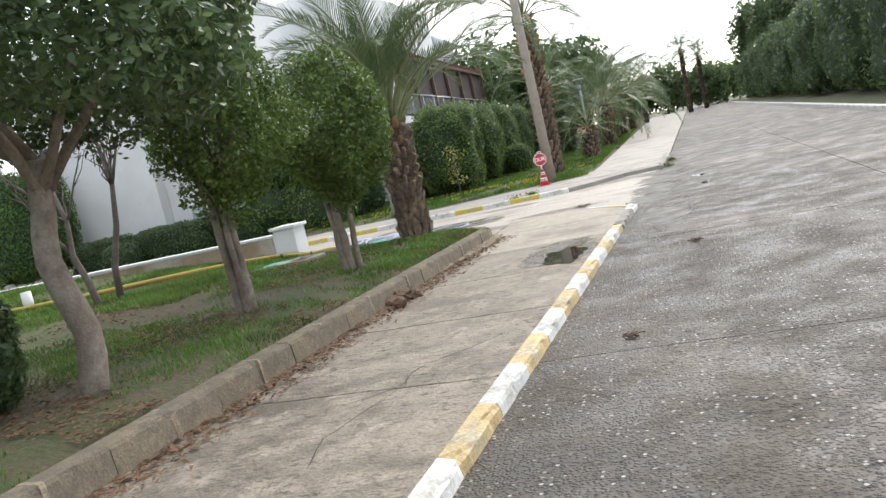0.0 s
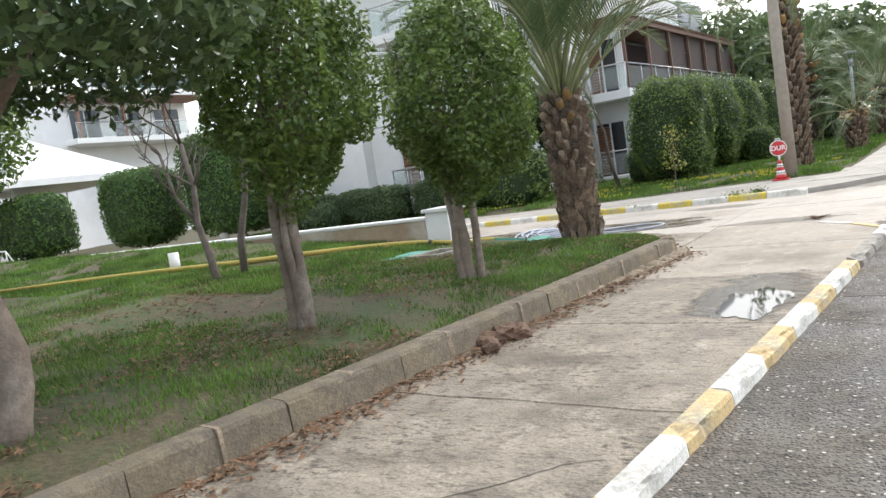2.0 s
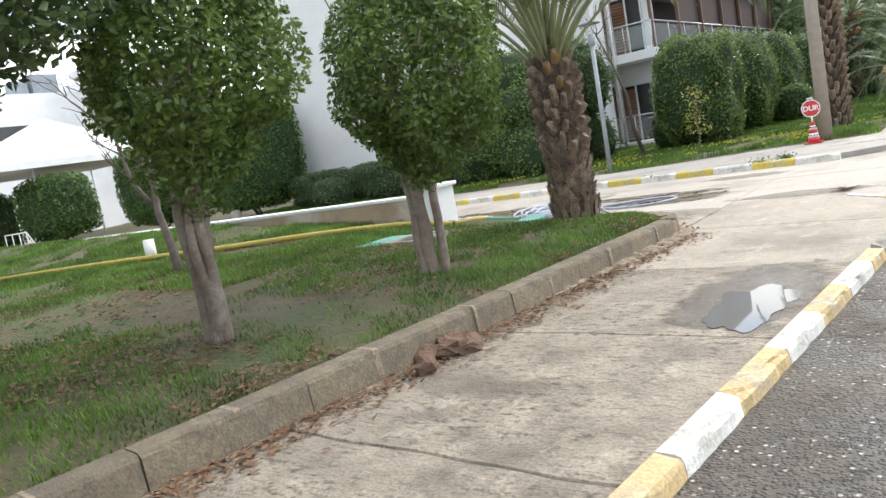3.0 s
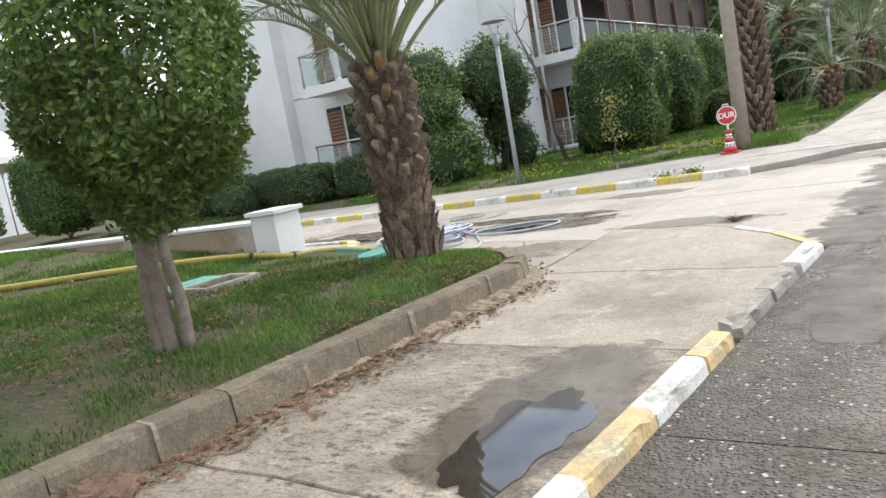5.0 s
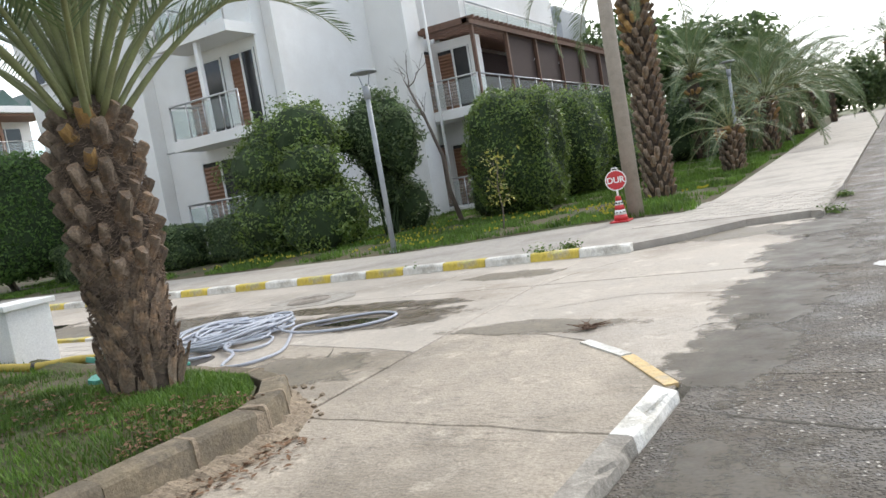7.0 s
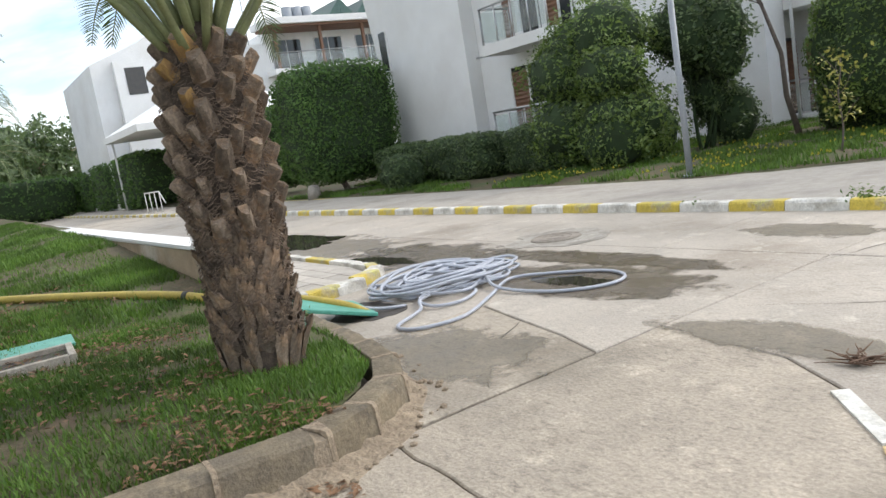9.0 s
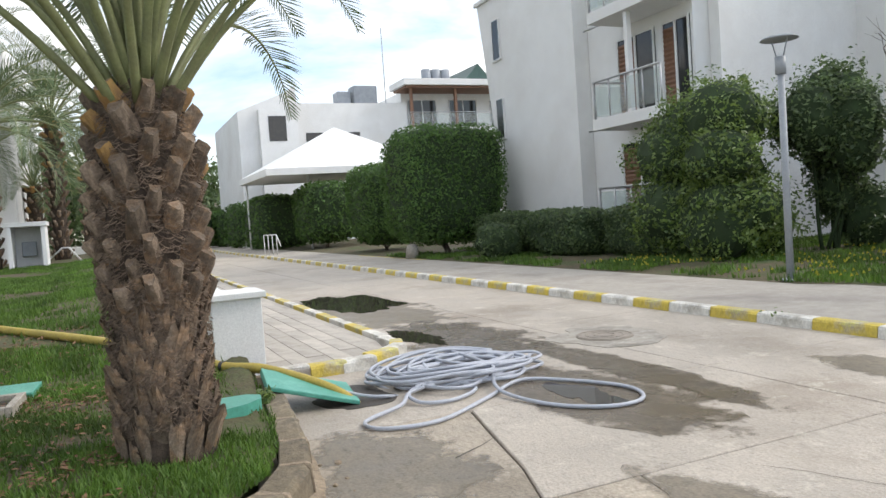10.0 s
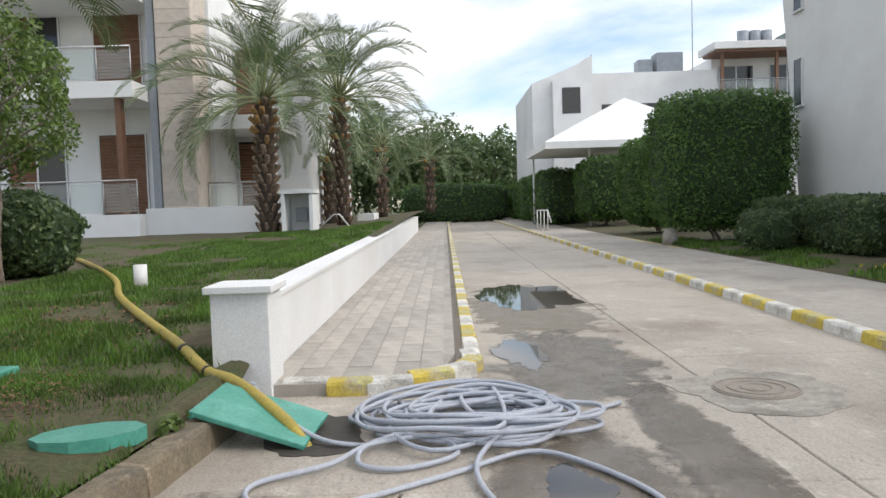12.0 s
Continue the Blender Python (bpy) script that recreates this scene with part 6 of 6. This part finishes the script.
part("coupling", tubed([(-5.66, 13.155, 0.165), (-5.52, 13.195, 0.215)], 0.028, 10), M_STEEL, hose, "steel hose coupling")
part("clip", tubed([(-5.46, 13.215, 0.222), (-5.43, 13.225, 0.22)], 0.022, 8), M_STEEL, hose)
yh = thing("hose", "thick yellow hose lying across the lawn down to the pit", "hose")
yp = [(-18.0, 4.6), (-15.26, 7.06), (-12.8, 8.7), (-10.6, 10.0), (-8.9, 10.8), (-7.35, 11.7), (-6.3, 12.4), (-5.75, 12.8), (-5.42, 13.12)]
yctrl = [(x, y, lawn(x, y) + 0.045) for x, y in yp[:-1]] + [(-5.42, 13.12, 0.25), (-4.95, 13.55, 0.1), (-4.72, 13.78, -0.12)]
part("tube", tubed(smooth_path(yctrl, 6), 0.043, 10), M_YHOSE, yh)
for u in (0.62, 0.70):
    sp = smooth_path(yctrl, 6)
    k = int(u * len(sp))
    part("tape", tubed([sp[k], sp[k].lerp(sp[k + 1], 0.4)], 0.046, 10), M_BLACK, yh, "black tape band")

pit = thing("drain_pit", "dark open drain pit under the raised lid", "drain", kind="structure")
part("mud", prismed(blob(-4.98, 13.72, 0.42, 0.32, 4), 0.001, 0.005), M_HOLE, pit)
lid = thing("pit_cover", "teal plastic cover propped aslant over the pit", "cover", at=(-5.02, 13.38, 0.14), rz=-6)
ob = part("plate", boxed(-0.28, 0.28, -0.36, 0.36, -0.018, 0.018, 0.008), M_TEAL, lid)
ob.matrix_basis = pose(0, 0, 0, -17, 4, 0)
ob = part("edge", boxed(-0.285, 0.285, -0.37, -0.34, -0.03, 0.02, 0.006), M_TEAL, lid)
ob.matrix_basis = pose(0, 0, 0, -17, 4, 0)
lid2 = thing("valve_box", "flat teal valve box cover in the grass", "cover", at=(-4.32, 12.62, lawn(-4.32, 12.6) + 0.02), rz=22)
bm = bmesh.new()
prism(bm, [(0.17 * math.cos(a) * (1 if abs(math.cos(a)) < 0.8 else 1), 0.29 * math.sin(a)) for a in (2 * math.pi * (k + 0.5) / 10 for k in range(10))], -0.05, 0.03)
part("cover", bm, M_TEAL, lid2)
vb = thing("valve_box", "open valve box with its teal cover aside in the grass", "cover", at=(-5.0, 11.05, lawn(-5.0, 11.05) + 0.015), rz=-4)
part("cover", boxed(-0.75, -0.3, -0.35, 0.35, -0.03, 0.03, 0.01), M_TEAL, vb)
for x0, x1, y0, y1 in ((-0.25, 0.25, -0.32, -0.27), (-0.25, 0.25, 0.27, 0.32), (-0.25, -0.2, -0.27, 0.27), (0.2, 0.25, -0.27, 0.27)):
    part("rim", boxed(x0, x1, y0, y1, -0.05, 0.05, 0.006), M_KERBPALE, vb)
part("pit", boxed(-0.2, 0.2, -0.27, 0.27, -0.05, 0.012), M_HOLE, vb)
wp = thing("pipe_stub", "short white plastic pipe standing in the lawn", "pipe", at=(-10.0, 10.6, lawn(-10.0, 10.6)))
bm = bmesh.new()
tube(bm, [(0, 0, -0.05), (0, 0, 0.3)], 0.085, 18)
part("tube", bm, M_WHITEP, wp)

mh = thing("manhole_cover", "round rusty manhole cover set in rough mortar", "manhole cover", at=(-5.8, 16.82, 0.0))
part("mortar", prismed(blob(0, 0, 0.62, 0.6, 3, 40, 0.35), -0.02, 0.006), M_KERBPALE, mh)
part("cover", tubed([(0, 0, 0), (0, 0, 0.016)], 0.31, 32), M_IRON, mh)
for r in (0.29, 0.2, 0.11):
    bm = bmesh.new()
    tube(bm, [(r * math.cos(a), r * math.sin(a), 0.016) for a in (2 * math.pi * k / 36 for k in range(37))], 0.009, 5)
    part("ring", bm, M_IRON, mh)

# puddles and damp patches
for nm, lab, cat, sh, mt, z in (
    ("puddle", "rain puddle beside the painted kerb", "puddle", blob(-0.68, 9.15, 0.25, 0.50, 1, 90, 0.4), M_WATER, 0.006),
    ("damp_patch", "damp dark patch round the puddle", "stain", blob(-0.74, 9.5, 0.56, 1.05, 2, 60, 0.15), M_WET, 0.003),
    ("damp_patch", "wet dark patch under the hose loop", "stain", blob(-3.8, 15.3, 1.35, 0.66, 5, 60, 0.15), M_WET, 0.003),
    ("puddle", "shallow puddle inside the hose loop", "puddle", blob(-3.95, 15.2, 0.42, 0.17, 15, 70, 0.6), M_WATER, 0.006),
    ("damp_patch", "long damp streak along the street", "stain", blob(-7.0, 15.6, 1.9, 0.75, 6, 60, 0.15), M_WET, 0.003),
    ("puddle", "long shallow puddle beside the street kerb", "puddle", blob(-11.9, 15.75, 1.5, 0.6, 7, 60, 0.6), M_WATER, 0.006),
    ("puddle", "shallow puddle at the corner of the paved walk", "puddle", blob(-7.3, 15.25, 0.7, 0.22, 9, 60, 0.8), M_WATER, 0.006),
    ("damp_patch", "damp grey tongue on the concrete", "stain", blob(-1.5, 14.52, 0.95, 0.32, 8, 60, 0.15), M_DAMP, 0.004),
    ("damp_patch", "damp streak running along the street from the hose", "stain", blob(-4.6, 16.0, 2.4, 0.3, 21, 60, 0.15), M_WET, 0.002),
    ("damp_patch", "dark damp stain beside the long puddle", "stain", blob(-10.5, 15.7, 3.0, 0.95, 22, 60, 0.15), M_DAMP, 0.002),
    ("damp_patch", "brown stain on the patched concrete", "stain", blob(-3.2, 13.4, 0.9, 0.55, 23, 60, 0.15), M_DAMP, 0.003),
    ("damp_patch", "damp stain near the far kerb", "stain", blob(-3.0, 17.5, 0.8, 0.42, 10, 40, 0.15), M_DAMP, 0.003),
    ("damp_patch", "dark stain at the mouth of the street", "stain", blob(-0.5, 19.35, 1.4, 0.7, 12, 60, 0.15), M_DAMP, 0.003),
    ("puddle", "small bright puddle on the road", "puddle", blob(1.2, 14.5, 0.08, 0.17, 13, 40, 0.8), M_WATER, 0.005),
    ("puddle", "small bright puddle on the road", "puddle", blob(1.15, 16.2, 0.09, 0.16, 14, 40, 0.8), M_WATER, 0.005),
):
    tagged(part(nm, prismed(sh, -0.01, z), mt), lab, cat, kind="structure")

# broken root and rubble by the lawn kerb
st = thing("root_stump", "broken reddish root and stones against the kerb", "stump", at=(-2.36, 7.9, 0.0))
rnd = random.Random(3)
for k in range(9):
    bm = bmesh.new()
    bmesh.ops.create_icosphere(bm, subdivisions=2, radius=1)
    sx, sy, sz = rnd.uniform(0.05, 0.12), rnd.uniform(0.06, 0.16), rnd.uniform(0.035, 0.075)
    for vtx in bm.verts:
        c = vtx.co.copy()
        vtx.co = Vector((c.x * sx, c.y * sy, c.z * sz)) * (1 + 0.6 * noise.noise(c * 2.2 + Vector((k * 4, 0, 0))))
    ob = part("piece", bm, M_STUMP, st)
    ob.matrix_basis = pose(rnd.uniform(-0.12, 0.16), rnd.uniform(-0.3, 0.3), 0.035, rnd.uniform(-20, 20), rnd.uniform(-20, 20), rnd.uniform(0, 180))
bo = thing("bollard", "short white bollard on the far walk", "bollard", at=(-21.6, 20.95, 0.095))
part("post", tubed([(0, 0, 0), (0, 0, 0.3), (0, 0, 0.44), (0, 0, 0.47)], [0.24, 0.2, 0.15, 0.05], 14), M_KERBPALE, bo)

# dry litter lying in patches on the lawn
rnd = random.Random(77)
bm = bmesh.new()
made = 0
while made < 9000:
    y = rnd.uniform(0.5, 12.2)
    x = left_kerb(y) - 0.2 - 5.2 * rnd.random() ** 1.4
    if noise.noise(Vector((x * 1.1, y * 0.8, 5.0))) + 0.35 * noise.noise(Vector((x * 4, y * 4, 1.0))) < 0.12:
        continue
    made += 1
    a, s = rnd.uniform(0, 6.28), rnd.uniform(0.012, 0.035)
    w = s * rnd.uniform(0.2, 0.5)
    z = lawn(x, y) + rnd.uniform(0.012, 0.04)
    c, d = math.cos(a), math.sin(a)
    ring = [(-s, 0, 0), (0, -w, rnd.uniform(0, 0.012)), (s, 0, rnd.uniform(-0.006, 0.012)), (0, w, 0.006)]
    bm.faces.new([bm.verts.new((x + px * c - py * d, y + px * d + py * c, z + pz)) for px, py, pz in ring])
tagged(part("leaf_litter", bm, M_DRY), "dry brown leaf litter scattered in patches on the grass", "leaf litter", kind="stuff")

# fallen leaves
g = np.random.default_rng(12)
pts = []
while len(pts) < 8000:
    u = g.uniform()
    if u < 0.72:
        x, y = g.uniform(-9, -3.2), g.uniform(3, 12)
        if on_lawn(x, y) and noise.noise(Vector((x * 0.6, y * 0.6, 7))) > -0.12:
            pts.append((x, y, lawn(x, y) + 0.03))
    else:
        y = g.uniform(2, 12)
        x = left_kerb(y) + abs(g.normal(0, 0.16)) + 0.02
        pts.append((x, y, 0.012))
tagged(part("fallen_leaves", arrays("fallen_leaves", *leaf_cloud(pts, [(0, 0, 1)] * len(pts), 0.05, 5, 2.5), M_DRY), None), "brown fallen leaves on lawn and walkway", "leaves", kind="stuff")

# ---- far trees ----
def pine(base, height, crown_r, seed, n=1500, mat_=None, leaf=0.5, label="tall pine tree with a thin trunk far off", share=0.6):
    t = thing("pine_tree", label, "tree", "far trees", at=base)
    bm = bmesh.new()
    limb(bm, (0, 0, -0.2), (0.3, 0, height * 0.9), 0.2, 0.06, seed, 7, 0.3)
    g2 = random.Random(seed)
    for k in range(7):
        limb(bm, (0.1, 0, height * g2.uniform(0.45, 0.8)), (g2.uniform(-1, 1) * crown_r * 0.8, g2.uniform(-1, 1) * crown_r * 0.8, height * g2.uniform(0.6, 0.95)), 0.06, 0.02, seed + k, 5, 0.2)
    part("trunk", bm, M_BARK, t)
    p, nn = crown_points(n, (0.2, 0, height * (1 - share / 2)), (crown_r, crown_r, height * share / 2), seed, 0.35, 0.5, 2.2)
    part("crown", arrays("crown", *leaf_cloud(p, nn, leaf, seed, 0.4), mat_ or M_LEAFDARK), None, t)
    return t


rnd = random.Random(8)
for k in range(9):
    y = 40 + 7.0 * k
    pine((-9.5 + rnd.uniform(-2, 2) + 0.04 * (y - 40), y + 12, rise(y)), rnd.uniform(6.5, 9.0), rnd.uniform(2.2, 3.0), 70 + k, 1500)
# dark hedge and pines on the far side of the main road
for k in range(7):
    y = 34 + 12.0 * k
    hedge((right_kerb(y) + 4.5, y), (4.5, 12.4, 6.2), rise(y), 4200, "tall dark hedge along the far side of the road", 90 + k, M_LEAFDARK, 0.32, "far hedge", 0.5, -4, 0.25)
for k in range(12):
    y = 52 + 6.5 * k
    pine((right_kerb(y) + 8 + rnd.uniform(-1, 1), y, rise(y)), rnd.uniform(13, 16), 2.4, 110 + k, 900, share=0.38, label="tall slim pine with a bare trunk behind the hedge")
for k in range(7):
    pine((-4.0 + 3.2 * k + rnd.uniform(-1, 1), 128 + rnd.uniform(-4, 10), 1.2), rnd.uniform(5, 8), 3.2, 130 + k, 2200, leaf=0.75, share=0.95, label="dark evergreen closing the road's end")
for k, (x, y, h) in enumerate(((13.4, 112, 13.0), (15.6, 108, 14.0), (17.5, 103, 15.0), (15.4, 118, 12.5))):
    pine((x, y, 1.0), h, 2.0, 160 + k, 2600, leaf=0.6, share=0.97, label="tall dark cypress at the bend of the road")
for k in range(10):
    pine((-9.5 + rnd.uniform(-2.5, 3.5), 58 + 6.5 * k, rise(58 + 6.5 * k)), rnd.uniform(8, 11.5), rnd.uniform(2.6, 3.8), 180 + k, 2200, leaf=0.6, share=0.5)
# trees closing the side street
for k, (x, y, h, r) in enumerate(((-72, 7, 9.8, 5.5), (-76, 14, 9.2, 5.0), (-82, 20, 9.4, 5.0), (-66, 1, 11.0, 5.0), (-95, 11, 11.0, 7.0))):
    pine((x, y, 0.0), h, r, 140 + k, 6000, M_LEAFDARK, 0.6, "dense round dark tree at the street's end", 0.9)
hedge((-62, 15.5), (3.0, 9.0, 3.2), 0.0, 2600, "green clipped hedge across the street's end", 150, M_HEDGE, 0.28)

# weeds in the kerb joints and a dead plant on the street
for k, (x, y, z, w) in enumerate(((-5.05, 18.58, 0.0, 0.2), (-3.0, 18.62, 0.06, 0.24), (-2.6, 18.72, 0.1, 0.18), (-10.6, 18.6, 0.0, 0.14), (0.62, 20.4, 0.0, 0.2), (0.75, 22.6, 0.0, 0.16), (-4.6, 12.95, 0.18, 0.12))):
    weed = thing("weed", "small dark green weed growing in a kerb joint", "weed", "kerb weeds", at=(x, y, z))
    wg = np.random.default_rng(300 + k)
    wp_ = [(wg.normal(0, w * 0.5), wg.normal(0, w * 0.22), abs(wg.normal(0, w * 0.28)) + 0.01) for _ in range(130)]
    part("leaves", arrays("leaves", *leaf_cloud(wp_, [(0, 0, 1)] * 130, 0.06, 300 + k, 0.3), M_LEAF), None, weed)
for k, (x, y, s_) in enumerate(((-0.95, 14.3, 0.7), (0.75, 8.55, 0.3), (0.2, 5.35, 0.25))):
    dead = thing("dead_plant", "dry brown uprooted plant lying on the concrete", "dead plant", at=(x, y, 0.012))
    dg = random.Random(60 + k)
    bm = bmesh.new()
    for q in range(26):
        a, ln = dg.uniform(0, 6.28), dg.uniform(0.08, 0.34) * s_
        limb(bm, (dg.uniform(-0.06, 0.06) * s_, dg.uniform(-0.06, 0.06) * s_, 0.01), (math.cos(a) * ln, math.sin(a) * ln, dg.uniform(0.0, 0.07) * s_), 0.006, 0.002, q, 4, 0.05, 4)
    part("stalk", bm, M_STUMP, dead)

# far small things along the street
hr = thing("handrail", "small white metal handrail by the far walk", "handrail", at=(-36.0, 18.95, 0.1))
for k in range(4):
    part("post", tubed([(0.5 * k, 0.1 * k, -0.02), (0.5 * k, 0.1 * k, 0.95)], 0.025, 6), M_FRAME, hr)
part("rail", tubed([(0, 0, 0.95), (1.5, 0.3, 0.95), (1.9, 0.4, 0.4)], 0.028, 6), M_FRAME, hr)
planter = thing("planter", "white masonry planter at the street's far side", "planter", at=(-37.0, 10.8, 0.6))
part("wall", boxed(-1.2, 1.2, -0.4, 0.4, -0.1, 0.55, 0.02), M_WALL, planter)
part("soil", boxed(-1.1, 1.1, -0.3, 0.3, 0.551, 0.56), M_HOLE, planter)
fr = thing("garden_frame", "low white pipe frame standing on the lawn", "frame", at=(-27.0, 10.7, 0.72))
part("tube", tubed([(0, -0.7, -0.03), (0, -0.1, 0.5), (0, 0.1, 0.5), (0, 0.5, -0.03)], 0.03, 6), M_FRAME, fr)
kerb_run("kerb_10", "yellow kerb of the side path by the hedge", (-20.2, 20.85), 90, 9, 0.73, 0.12, 0.1, [M_YEL2], -1, 0.3)
sap = thing("sapling", "thin young sapling with yellow-green leaves on the verge", "tree", at=(-5.6, 23.1, 0.12))
bm = bmesh.new()
limb(bm, (0, 0, -0.05), (0.1, 0, 1.5), 0.02, 0.008, 3, 5, 0.05)
for k in range(6):
    limb(bm, (0.05, 0, 0.5 + 0.15 * k), (0.05 + 0.3 * math.cos(2.1 * k), 0.3 * math.sin(2.1 * k), 0.85 + 0.16 * k), 0.008, 0.003, k, 4, 0.03, 3)
part("trunk", bm, M_TWIG, sap)
g = np.random.default_rng(77)
pp = [(0.06 + g.normal(0, 0.16), g.normal(0, 0.16), g.uniform(0.5, 1.7)) for _ in range(160)]
M_YLEAF = leafy("yellow_green_leaves", (0.22, 0.24, 0.05), (0.4, 0.36, 0.08), 0.5, 0.3)
part("crown", arrays("crown", *leaf_cloud(pp, [(0, 0, 1)] * 160, 0.09, 3, 0.4), M_YLEAF), None, sap)
# distant town roofs beyond the street's end
for k in range(7):
    x, y, h = -160 - 9 * k, 24 + 6 * ((k * 5) % 7), 7 + 2.2 * ((k * 3) % 4)
    t = thing("house", "distant pale house with a tiled roof", "house", "distant town", at=(x, y, 0))
    part("wall", boxed(-5, 5, -4, 4, -0.2, h, 0.05), M_WALL if k % 2 else M_STONE, t)
    bm = bmesh.new()
    prism(bm, [(-5.4, -4.4), (5.4, -4.4), (5.4, 0), (-5.4, 0)], h + 0.01, lambda a, b, hh=h: hh + 0.05 + (1.8 if b > -1 else 0))
    prism(bm, [(-5.4, 0.001), (5.4, 0.001), (5.4, 4.4), (-5.4, 4.4)], h + 0.01, lambda a, b, hh=h: hh + 0.05 + (1.8 if b < 1 else 0))
    part("roof", bm, M_TILE, t)
    for q in range(3):
        part("window", boxed(5.0, 5.06, -3 + 2.2 * q, -1.8 + 2.2 * q, h - 2.6, h - 1.2), M_DARK, t)
